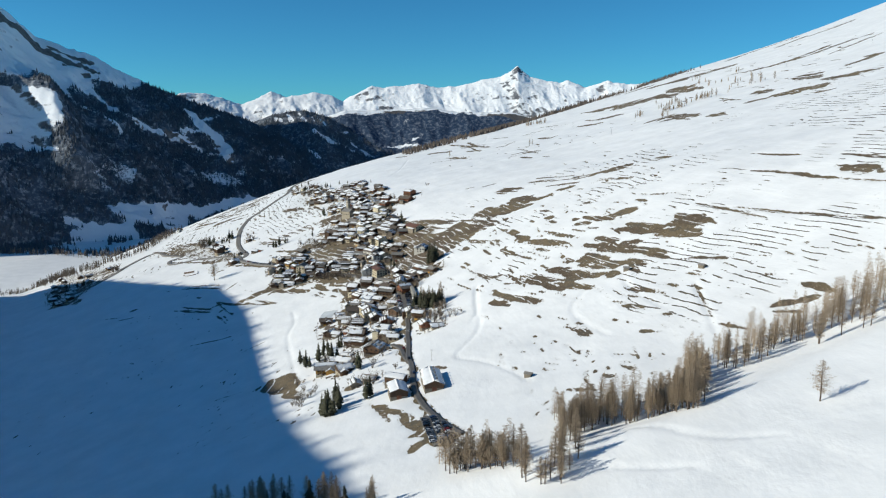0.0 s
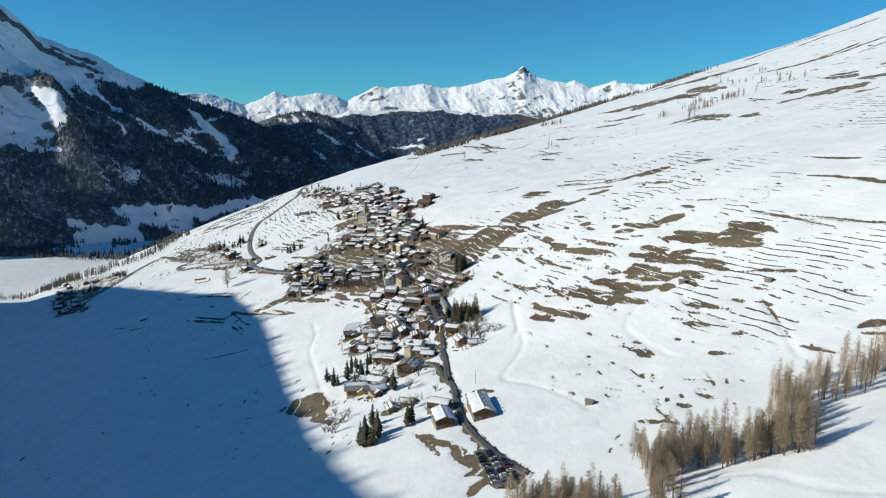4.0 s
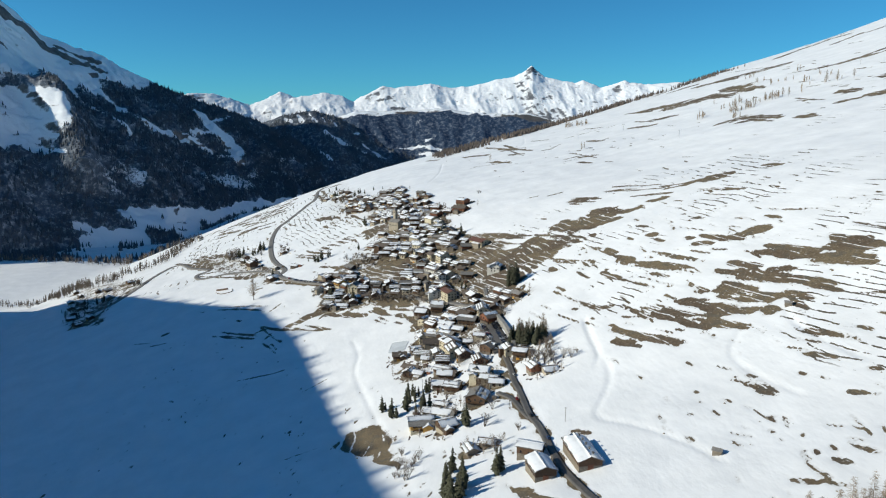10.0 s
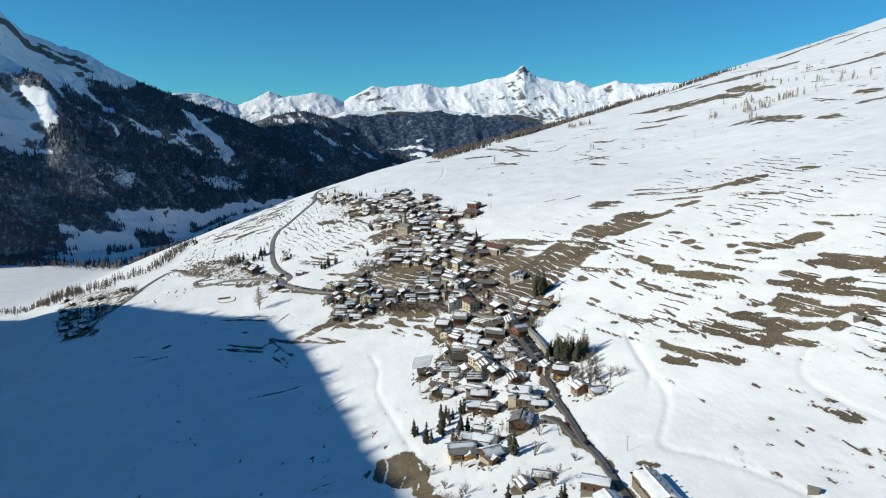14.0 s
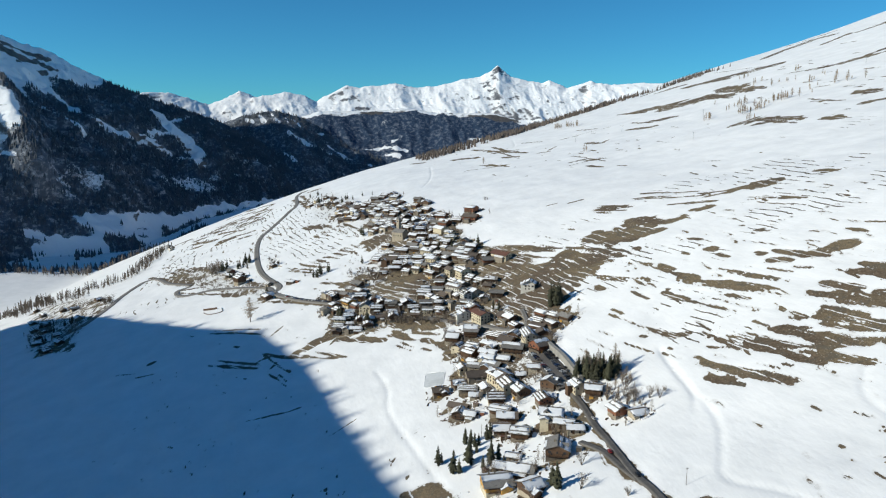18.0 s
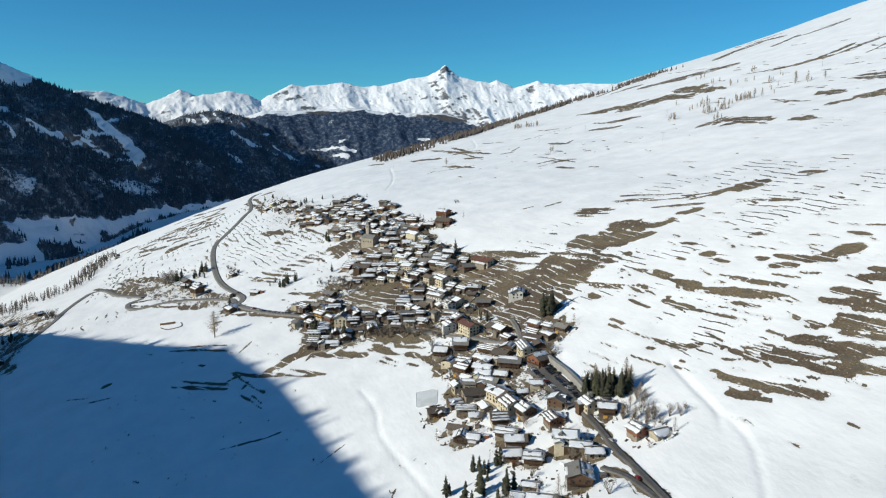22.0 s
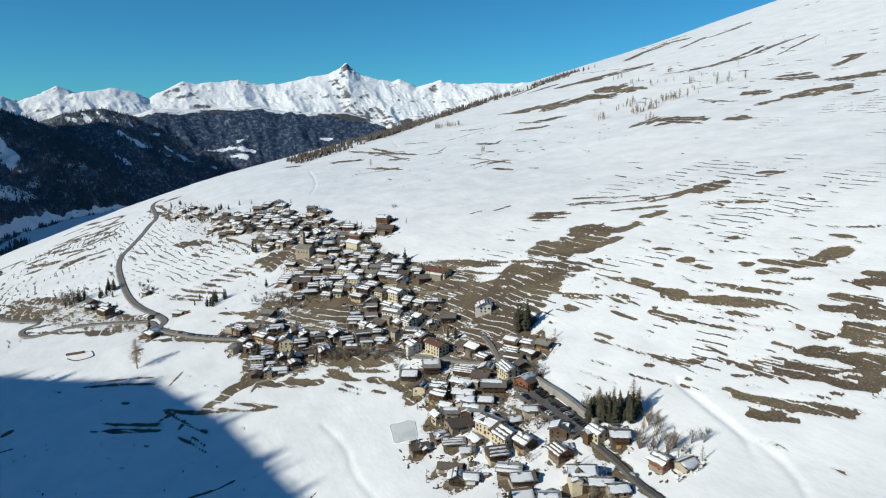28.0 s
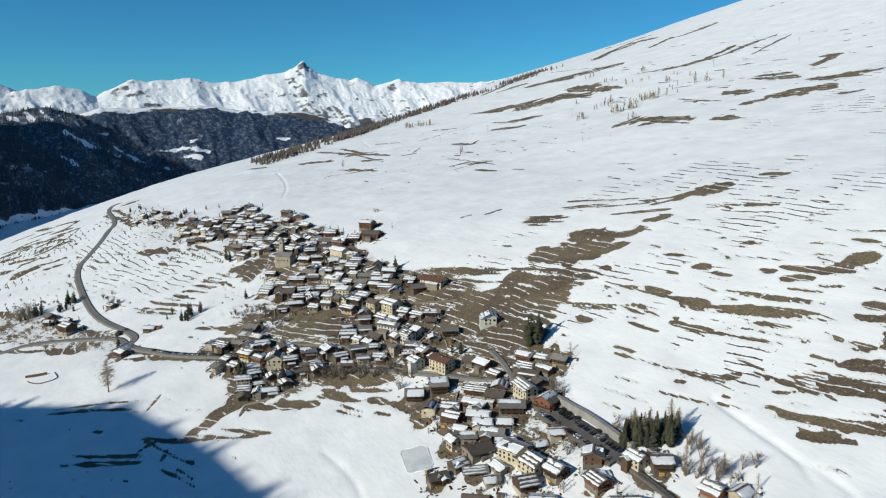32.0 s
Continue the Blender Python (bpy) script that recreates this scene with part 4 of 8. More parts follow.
HOUSES_15 = [(43.6, 958.1, -28, 8.2, 7.7, 7, 1), (-50.4, 958.1, -14, 8.6, 6.8, 5.5, 0), (-38.8, 955.1, -14, 13.6, 6.6, 6.5, 0), (1.4, 954.0, -26, 12.3, 7.1, 6.5, 0), (12.3, 953.7, -53, 10.9, 7.6, 5.5, 1), (38.2, 950.2, -34, 13, 9, 7, 5), (28.0, 950.2, -38, 13.1, 7.9, 4.5, 5), (-24.3, 949.7, -20, 12, 9, 7, 1), (-115.2, 948.3, -58, 11.1, 8.1, 6.5, 5), (-7.4, 948.0, -33, 9.1, 7.6, 4.5, 0), (-81.2, 946.1, -50, 13.4, 8.8, 6.5, 0), (20.8, 942.2, -56, 12.5, 6.8, 4.5, 0), (38.2, 940.9, -42, 12, 7.7, 4.5, 1), (-12.7, 938.8, -29, 9, 8, 8, 2)]
HOUSES_16 = [(-89.2, 938.6, -47, 12.7, 6.9, 7, 5), (2.7, 937.4, -39, 15, 10, 8, 2), (-107.2, 937.0, -54, 14, 12, 7, 1), (-26.4, 936.0, -37, 9.4, 8.4, 5.5, 5), (47.0, 935.2, -34, 13, 9, 8, 1), (32.8, 932.8, -33, 12, 8, 6, 0), (17.2, 931.9, -60, 12, 9, 6, 0), (-96.5, 931.2, -54, 10, 8, 6, 0), (-17.3, 930.8, -29, 9.1, 6.8, 5.5, 2), (-5.6, 929.6, -60, 10, 8, 7, 0), (-80.7, 927.3, -52, 13.8, 7.5, 6.5, 0), (41.8, 926.7, -36, 8.4, 8.3, 6.5, 0), (7.0, 926.1, -60, 10.8, 9, 4.5, 1), (27.6, 925.0, -37, 10.2, 7.4, 7, 1)]
HOUSES_17 = [(-1.2, 921.5, -65, 9, 7.9, 6.5, 2), (-89.4, 921.4, -55, 11.5, 8.5, 6.5, 0), (15.3, 918.5, -62, 13.8, 9.2, 4.5, 1), (-79.9, 915.2, -7, 12, 9, 6, 1), (5.8, 913.6, -62, 12, 9, 7, 0), (34.3, 913.4, -36, 14, 9, 6, 5), (-108.0, 912.9, -62, 8.5, 9.3, 6.5, 1), (43.8, 912.5, -34, 11, 7.8, 5.5, 5), (-4.1, 908.4, -58, 13.5, 7.2, 7, 0), (-92.8, 908.3, -62, 13, 11, 8, 7), (-117.3, 907.9, -66, 8.3, 9.2, 6.5, 5), (54.4, 905.4, -35, 9.8, 8.1, 7, 0), (38.5, 902.7, -28, 12, 9, 5, 5), (-104.1, 902.4, -69, 10.3, 9.2, 4.5, 0)]
HOUSES_18 = [(-86.4, 896.1, -68, 11.3, 6.9, 7, 4), (14.8, 895.5, -70, 12, 9, 8, 2), (-65.8, 895.2, -9, 13, 10, 7, 4), (4.6, 892.5, -23, 12.9, 8.7, 5.5, 0), (-92.6, 891.8, -13, 9, 6, 4, 5), (53.3, 888.7, -5, 12, 9, 6, 4), (-59.2, 886.4, -4, 12, 9, 6, 0), (-14.1, 886.1, -11, 8.5, 6.9, 5.5, 0), (-75.9, 885.4, -28, 16, 12, 8, 2), (68.4, 885.1, -57, 26, 12, 6, 6), (0.8, 882.7, -21, 10, 8, 8, 4), (-95.0, 881.8, -5, 10.3, 9, 6.5, 0), (25.1, 879.4, -68, 17, 12, 10, 2), (-103.7, 877.8, -5, 12.2, 6.7, 6.5, 2)]
HOUSES_19 = [(-66.3, 877.1, 0, 11.9, 8.2, 6.5, 0), (-16.6, 875.9, -13, 13.7, 8.8, 7, 5), (-51.4, 875.6, -5, 13, 9, 7, 0), (14.5, 875.2, -66, 12.3, 7.6, 5.5, 1), (-3.3, 872.3, -15, 10.4, 9.1, 4.5, 5), (-105.8, 868.2, -12, 12.4, 9.4, 5.5, 1), (-93.8, 867.5, -3, 9, 5, 4, 5), (-83.1, 866.9, -4, 8.6, 7.7, 6.5, 0), (-36.3, 866.1, -1, 13, 10, 7, 0), (30.8, 865.0, -59, 9.4, 8.8, 7, 0), (20.2, 861.7, -70, 13.6, 7.3, 6.5, 5), (-75.6, 861.3, -7, 11.6, 7.1, 7, 0), (-12.3, 860.7, -67, 9.2, 8.4, 5.5, 2), (-63.1, 859.5, -8, 9.5, 7.5, 4.5, 1)]
HOUSES_20 = [(-50.8, 858.0, -6, 12, 8, 6, 5), (-108.2, 857.3, -17, 9.1, 7.2, 6.5, 1), (0.7, 856.1, -60, 14, 8, 4, 5), (-97.8, 854.0, -19, 9.7, 6.6, 7, 5), (37.6, 853.3, -56, 12.4, 7.5, 5.5, 5), (-31.8, 852.8, -2, 12, 8, 6, 5), (-88.9, 852.5, -7, 13.2, 7.3, 4.5, 1), (11.0, 851.4, -62, 22, 9, 10, 3), (-7.5, 851.3, -62, 9.1, 7.9, 5.5, 0), (-77.0, 851.2, -6, 8.5, 7.9, 6.5, 0), (-51.8, 849.0, -15, 11.1, 7.9, 7, 1), (-19.0, 848.3, -10, 14, 10, 8, 5), (46.2, 844.2, -33, 13, 8, 6, 0), (21.8, 841.8, -68, 9, 9.4, 5.5, 0)]
HOUSES_21 = [(-8.5, 840.6, -20, 10, 8, 7, 0), (12.0, 837.9, -73, 12.7, 8.8, 5.5, 0), (-31.4, 836.7, -17, 10, 7, 6, 0), (41.1, 836.4, -40, 8.3, 7.4, 4.5, 1), (-20.0, 833.2, -19, 10, 8, 6, 2), (26.7, 831.6, -64, 8, 9, 5.5, 2), (16.7, 828.4, -71, 11, 9, 9, 3), (-8.9, 825.4, -20, 10, 7, 6, 5), (1.8, 821.1, -67, 7, 6, 11, 5), (15.5, 815.3, -37, 13, 8, 7, 0), (31.1, 810.6, -17, 8.7, 7.4, 6.5, 5), (8.4, 810.3, -18, 10, 9, 6, 0), (42.5, 806.9, -17, 13, 8, 8, 1), (17.9, 800.0, -76, 13, 9, 8, 4)]
HOUSES_22 = [(7.0, 792.0, -75, 11, 9, 9, 3), (69.4, 791.0, -31, 12, 10, 8, 3), (21.1, 787.3, -82, 11.3, 8.3, 4.5, 1), (18.6, 773.2, -66, 20, 10, 10, 6), (36.5, 760.4, -72, 9.2, 8.8, 4.5, 4), (-10.2, 759.3, -28, 13, 10, 8, 1), (5.6, 754.0, -26, 13, 14, 9, 1), (39.2, 748.4, -77, 12, 9, 7, 0), (-9.3, 736.6, -41, 10.7, 9.3, 5.5, 2), (39.3, 732.6, -79, 10, 8, 5, 0), (62.1, 729.9, -65, 13, 8, 6, 4), (1.5, 727.2, -41, 12.4, 7.7, 5.5, 0), (20.5, 727.1, -46, 17, 8, 7, 0), (54.5, 718.7, -61, 14, 8, 7, 0)]
HOUSES_23 = [(34.2, 718.6, -38, 10.5, 9.4, 4.5, 0), (68.3, 716.6, -64, 12.2, 7, 4.5, 0), (-4.8, 715.2, -52, 13, 8, 9, 1), (13.5, 714.9, -45, 17, 8, 7, 0), (25.8, 709.9, -43, 13, 11, 7, 0), (51.9, 709.3, -61, 13, 8, 6, 0), (61.6, 705.6, -64, 12.6, 9.2, 4.5, 0), (73.7, 705.3, -59, 10.5, 6.6, 5.5, 1), (-4.8, 702.2, -52, 8, 5, 4, 5), (8.4, 701.9, -45, 16, 8, 7, 0), (39.5, 696.2, 89, 20, 9, 9, 2), (50.7, 696.1, 87, 8.8, 8.9, 5.5, 0), (-14.8, 692.6, -78, 8, 7, 7, 2), (5.2, 691.4, -36, 14, 8, 7, 2)]
HOUSES_24 = [(25.3, 690.8, -31, 17, 11, 8, 0), (-6.7, 689.3, -29, 10.1, 7.9, 7, 5), (15.9, 683.7, -36, 9, 8.4, 4.5, 1), (5.5, 680.6, -35, 15, 9, 6, 0), (41.6, 675.7, -62, 13, 12, 8, 4), (-8.2, 674.5, 4, 17, 13, 6, 5), (-22.6, 673.5, 4, 9.9, 8.4, 5.5, 0), (-36.6, 672.3, 0, 12.5, 7.2, 5.5, 0), (6.4, 667.4, -33, 12, 7, 6, 0), (-17.7, 662.0, -13, 15, 7, 4, 5), (5.2, 655.2, -76, 18, 13, 8, 2), (-6.5, 652.4, -84, 11.2, 6.7, 4.5, 5), (19.2, 650.6, -11, 7, 6, 3, 5), (30.0, 648.4, -12, 12.2, 7.2, 5.5, 5)]
HOUSES_25 = [(-15.2, 647.5, -17, 9, 7, 4, 5), (-28.8, 641.9, -33, 15, 6, 4, 0), (6.2, 638.0, -81, 17, 12, 8, 2), (-4.8, 629.9, -10, 12, 11, 7, 1), (-30.9, 627.7, -27, 10, 9, 7, 1), (11.8, 624.9, -76, 12, 10, 7, 1), (-24.2, 622.8, -25, 8, 7, 5, 5), (30.1, 617.0, -39, 12, 10, 8, 1), (-5.9, 612.0, -36, 15, 9, 6, 0), (20.8, 601.0, 4, 12, 10, 7, 4), (-5.2, 598.9, -24, 14, 9, 7, 1), (42.0, 596.4, -88, 11, 8, 7, 2), (-11.8, 588.9, -6, 11, 9, 6, 1), (48.8, 586.6, -25, 11, 10, 7, 1)]
HOUSES_26 = [(16.6, 575.2, -33, 15, 11, 9, 2), (-3.7, 574.4, -22, 12, 9, 7, 1), (21.4, 565.0, -29, 12, 7, 6, 5), (24.8, 555.9, -12, 11, 8, 5, 5), (51.3, 554.9, 12, 10, 9, 7, 4), (-13.5, 554.1, -24, 9, 5, 3, 5), (59.6, 546.6, 15, 10, 8, 3, 5), (-22.8, 545.9, -28, 10, 7, 5, 5), (8.5, 540.6, -27, 16, 13, 8, 1), (-14.3, 536.4, -25, 16, 8, 5, 0), (-30.6, 530.3, 1, 17, 13, 8, 7), (-15.6, 514.0, 15, 12, 11, 7, 1), (3.3, 474.0, -22, 9, 6, 4, 5), (-6.7, 471.5, 13, 9, 7, 4, 5)]
ALL_HOUSES = [*HOUSES_1, *HOUSES_2, *HOUSES_3, *HOUSES_4, *HOUSES_5, *HOUSES_6, *HOUSES_7, *HOUSES_8, *HOUSES_9, *HOUSES_10, *HOUSES_11, *HOUSES_12, *HOUSES_13, *HOUSES_14, *HOUSES_15, *HOUSES_16, *HOUSES_17, *HOUSES_18, *HOUSES_19, *HOUSES_20, *HOUSES_21, *HOUSES_22, *HOUSES_23, *HOUSES_24, *HOUSES_25, *HOUSES_26]

ROAD_MAIN = [(-140.4, 1833.3), (-159.5, 1816.5), (-167.8, 1751.1), (-163.1, 1653), (-162.2, 1573), (-176.4, 1533.8), (-188.1, 1470.8), (-202.6, 1431.7), (-216.1, 1389.5), (-220.5, 1350.5), (-218.1, 1290), (-212.7, 1226.5), (-205.1, 1172.8), (-190.4, 1117.1), (-174.4, 1065.3), (-170.2, 1035.7), (-179.2, 1027.5)]
ROAD_LOW = [(-303.3, 1198.5), (-323.1, 1192.4), (-315.9, 1167), (-298.9, 1150.8), (-273.2, 1151.3), (-241.6, 1132.3), (-184.8, 1063.5), (-179.2, 1027.5), (-164.8, 993.1), (-136.3, 952), (-108.5, 922.4)]
ROAD_WEST = [(-453.3, 1114.5), (-429.5, 1144.7), (-417.7, 1214.1), (-415.1, 1272.2), (-406.4, 1312.8), (-398.3, 1343.3), (-378.6, 1337.6), (-344.7, 1253.9), (-304.2, 1204.8)]
ROAD_STREET = [(-36.2, 843.3), (-11.3, 810.9), (17.6, 764.1), (30.8, 738.7), (42.8, 721.4)]
ROAD_LOWER = [(52.7, 759.8), (51.3, 742.1), (46.3, 723.3), (41.5, 705.6), (39.9, 683.8), (39.3, 668), (39.9, 649.3), (40.1, 624.2), (38.7, 604.2), (38.8, 573.6), (36.1, 552.5), (36, 532.7), (33.7, 507.6), (32.7, 488.6), (34.3, 478.4), (33, 452.1), (31.7, 422.5), (35.1, 395.1), (36.9, 384.7), (42.5, 359.2), (50.5, 337.6)]
ROAD_BRANCH = [(22.9, 542.6), (29.6, 527.3), (30, 504.4), (32.3, 487.8)]
TRAILS = [[(-77.7, 759.6), (-70, 713.8), (-77.2, 683.2), (-64.9, 608.8), (-55.6, 547.8)],
          [(103.1, 605.8), (96, 571.3), (94.7, 547.3), (86.2, 529)],
          [(101.5, 602.5), (93.2, 551.6), (92, 512.1), (73.7, 481.7), (62, 463.6), (81.1, 440.4), (94.9, 408.2), (98.9, 386)],
          [(201.7, 505.7), (195.1, 484.7), (196.9, 456), (201, 431.6)],
          [(170.1, 501.5), (151.1, 482.6), (153, 453.5), (159.7, 421.8)],
          [(231.2, 450), (220.1, 411.7), (209, 373.7)],
          [(55.6, 1357), (84.7, 1432.9), (109.6, 1601.8)],
          [(241.4, 1576.3), (283.7, 1568.9), (314.9, 1709.7)],
          [(83, 260.6), (94.1, 254.9), (121.7, 232), (139.2, 216.9), (152, 211.2), (164.8, 205)],
          [(98, 290.1), (122.6, 275.2), (138.3, 249.6), (158.3, 231.6)]]

rng = np.random.RandomState(7)


def field(corners, level):
    """A wide thawed meadow with a ragged rim."""
    P = np.array(corners, float)
    (x0, y0), (x1, y1) = P.min(0) - 12, P.max(0) + 12
    i0, i1 = np.searchsorted(XS, [x0, x1])
    j0, j1 = np.searchsorted(YS, [y0, y1])
    X, Y = GX[i0:i1, j0:j1], GY[i0:i1, j0:j1]
    inside, near = np.zeros(X.shape, bool), np.full(X.shape, 1e9)
    for (ax, ay), (bx, by) in zip(P, np.roll(P, -1, 0)):
        inside ^= ((ay > Y) != (by > Y)) & (X < (bx - ax) * (Y - ay) / (by - ay + 1e-9) + ax)
        u = np.clip(((X - ax) * (bx - ax) + (Y - ay) * (by - ay)) / ((bx - ax) ** 2 + (by - ay) ** 2), 0, 1)
        near = np.minimum(near, np.hypot(X - ax - u * (bx - ax), Y - ay - u * (by - ay)))
    d = np.where(inside, near, -near) + 6 * wave(X, Y, 19, 61) + 3 * wave(X, Y, 8, 62)
    v = level * np.clip(0.5 + d / 8, 0, 1)
    if level > 0.8:                      # snow left along the ledges
        turn = GZ[i0:i1, j0:j1] / 3.6 + 0.55 * wave(X, Y, 40, 63) + 0.18 * wave(X, Y, 13, 64)
        off = np.abs(turn - np.floor(turn) - 0.5)
        v *= 1 - 0.95 * np.clip((0.17 - off) / 0.07, 0, 1) * np.clip(0.55 + 1.5 * wave(X, Y, 22, 65), 0, 1)
    bare[i0:i1, j0:j1] = np.maximum(bare[i0:i1, j0:j1], v)


field([(64, 842), (98, 835), (125, 847), (140, 778), (110, 760), (92, 747), (76, 732), (58, 752), (53, 794)], 0.84)
field([(138, 841), (185, 841), (208, 812), (204, 796), (180, 796), (151, 797)], 0.84)
field([(-48, 945), (6, 904), (14, 859), (-17, 870), (-52, 914)], 0.84)
field([(-47, 1288), (9, 1268), (49, 1172), (50, 955), (93, 897), (97, 833), (79, 733), (50, 733), (4, 782), (-33, 802), (-87, 855), (-109, 917), (-86, 987), (-41, 993), (-41, 1061), (-57, 1193)], 0.55)
field([(49, 746), (68, 717), (59, 680), (43, 614), (18, 625), (1, 667), (-16, 741), (-15, 781)], 0.52)
field([(-163, 1773), (-114, 1834), (-66, 1465), (-13, 1307), (-11, 1215), (-63, 1201), (-91, 1282), (-115, 1253), (-147, 1321), (-130, 1438)], 0.34)
field([(-67, 1126), (-44, 1130), (-32, 1097), (-39, 1070), (-59, 1059)], 0.84)
field([(-79, 565), (-62, 562), (-45, 520), (-53, 487), (-67, 506), (-86, 552)], 0.86)
field([(-356, 1313), (-356, 1379), (-313, 1297), (-281, 1274), (-212, 1149), (-171, 1038), (-180, 1013), (-242, 1090), (-261, 1137), (-297, 1184)], 0.5)
field([(-608, 1426), (-565, 1452), (-461, 1335), (-419, 1249), (-425, 1151), (-417, 1039), (-450, 1049), (-485, 1095)], 0.5)

for hx, hy, hr, hl, hw, hh, hs in ALL_HOUSES:      # trodden, thawed ground round the houses
    if hy < 690:
        thaw(hx - 2, hy - 2, hx + 3, hy + 1, 0.45 * hl + rng.uniform(-1, 4.5), rng.uniform(0.58, 0.86), 0.86)
    elif hy < 1120:
        thaw(hx - 3, hy - 2, hx + 4, hy + 2, 0.5 * hl + rng.uniform(2, 8), rng.uniform(0.75, 0.95), 0.86)
    else:
        thaw(hx - 3, hy - 2, hx + 4, hy + 2, 0.4 * hl + rng.uniform(-1, 4), rng.uniform(0.5, 0.78))
for road in (ROAD_MAIN, ROAD_LOW, ROAD_WEST, ROAD_LOWER, ROAD_BRANCH):
    for p, q in zip(road, road[1:]):
        thaw(*p, *q, 4.2, 0.8)


def specks(x0, y0, x1, y1, count, lmin, lmax, w):
    """Small thawed banks that follow the contour lines."""
    for _ in range(count):
        x, y = rng.uniform(x0, x1), rng.uniform(y0, y1)
        gx, gy = ground_at(x + 4, y) - ground_at(x - 4, y), ground_at(x, y + 4) - ground_at(x, y - 4)
        g = math.hypot(gx, gy) + 1e-6
        a, ln = rng.uniform(-0.25, 0.25), rng.uniform(lmin, lmax) / 2
        dx, dy = -gy / g, gx / g
        dx, dy = dx * math.cos(a) - dy * math.sin(a), dx * math.sin(a) + dy * math.cos(a)
        thaw(x - dx * ln, y - dy * ln, x + dx * ln, y + dy * ln, rng.uniform(0.7, 1.2) * w * 0.8, rng.uniform(0.7, 0.95))


specks(85, 380, 330, 760, 110, 2, 14, 1.5)
specks(90, 560, 320, 900, 80, 3, 22, 1.6)
specks(250, 900, 700, 1300, 55, 4, 26, 2.2)
specks(120, 1150, 480, 1750, 50, 4, 24, 2.2)
specks(600, 900, 1000, 1500, 80, 6, 40, 3.0)
specks(-260, 1150, -100, 1500, 70, 4, 16, 1.8)
specks(-400, 1250, -215, 1700, 120, 6, 26, 2.4)
specks(-130, 960, -60, 1150, 40, 4, 12, 1.7)
specks(-330, 560, -120, 950, 40, 2, 8, 1.4)
specks(-60, 430, 20, 540, 30, 2, 7, 1.4)
specks(-125, 430, -55, 640, 60, 1.5, 6, 1.1)
specks(-300, 620, -130, 900, 50, 1.5, 7, 1.2)
thaw(36, 376, 41, 328, 8.5, 0.9)
thaw(28, 372, 34, 340, 4, 0.8)
specks(90, 330, 180, 460, 40, 2, 8, 1.5)


def along(line, step):
    p = np.array(line, float)
    for _ in range(2):      # round the corners
        q = [p[0]]
        for a, b in zip(p, p[1:]):
            q += [a * 0.75 + b * 0.25, a * 0.25 + b * 0.75]
        p = np.array(q + [p[-1]])
    s = np.concatenate([[0], np.cumsum(np.linalg.norm(np.diff(p, axis=0), axis=1))])
    t = np.linspace(0, s[-1], max(2, int(s[-1] / step)))
    return np.stack([np.interp(t, s, p[:, 0]), np.interp(t, s, p[:, 1])], 1)


def carve(line, half, depth):
    """A trodden trail: a shallow trough along a line."""
    line = along(line, 5.0)
    for (x1, y1), (x2, y2) in zip(line, line[1:]):
        i0, i1 = np.searchsorted(XS, [min(x1, x2) - 8, max(x1, x2) + 8])
        j0, j1 = np.searchsorted(YS, [min(y1, y2) - 8, max(y1, y2) + 8])
        X, Y = GX[i0:i1, j0:j1], GY[i0:i1, j0:j1]
        dx, dy = x2 - x1, y2 - y1
        u = np.clip(((X - x1) * dx + (Y - y1) * dy) / (dx * dx + dy * dy), 0, 1)
        d = np.hypot(X - x1 - u * dx, Y - y1 - u * dy)
        GZ[i0:i1, j0:j1] -= depth * np.exp(-(d / half) ** 2)


for line in TRAILS:
    carve(line, 1.8, 0.42)
# low banks: the uphill side of each thawed strip stands as a step
GZ -= np.clip(bare, 0, 1) * 0.35

# where thin banks show along the contours
terrace = np.clip(0.65 + 1.1 * wave(GX, GY, 70, 51) + 0.5 * wave(GX, GY, 24, 52), 0, 1)
terrace *= np.clip((GX - 60) / 40, 0, 1) * np.clip((GY - 370) / 60, 0, 1) * np.clip((2300 - GY) / 200, 0, 1) * (1 - 0.9 * np.clip((GY - 790) / 200, 0, 1)) * np.maximum(np.clip((GX - 165) / 30, 0, 1), np.clip((GY - 520) / 30, 0, 1))
west = np.clip((-60 - GX) / 40, 0, 1) * np.clip((GX + 420) / 60, 0, 1) * np.clip((GY - 1090) / 60, 0, 1) * np.clip((1750 - GY) / 100, 0, 1)
terrace = np.maximum(terrace, west * np.clip(0.75 + 0.9 * wave(GX, GY, 60, 53), 0, 1))

ground = sheet("ground", XS, YS, GZ, M_GROUND, {"bare": bare, "terrace": terrace})
tagged(ground, "snow-covered alpine hillside with thawed brown terraces", "ground", kind="structure")


# ---- mountains ----
def ridged(x, y, size, seed, octaves=5):
    z, amp, tot = 0, 1.0, 0
    for k in range(octaves):
        z = z + amp * (1 - 2 * np.abs(wave(x, y, size / 2**k, seed + k)))
        tot += amp
        amp *= 0.52
    return z / tot


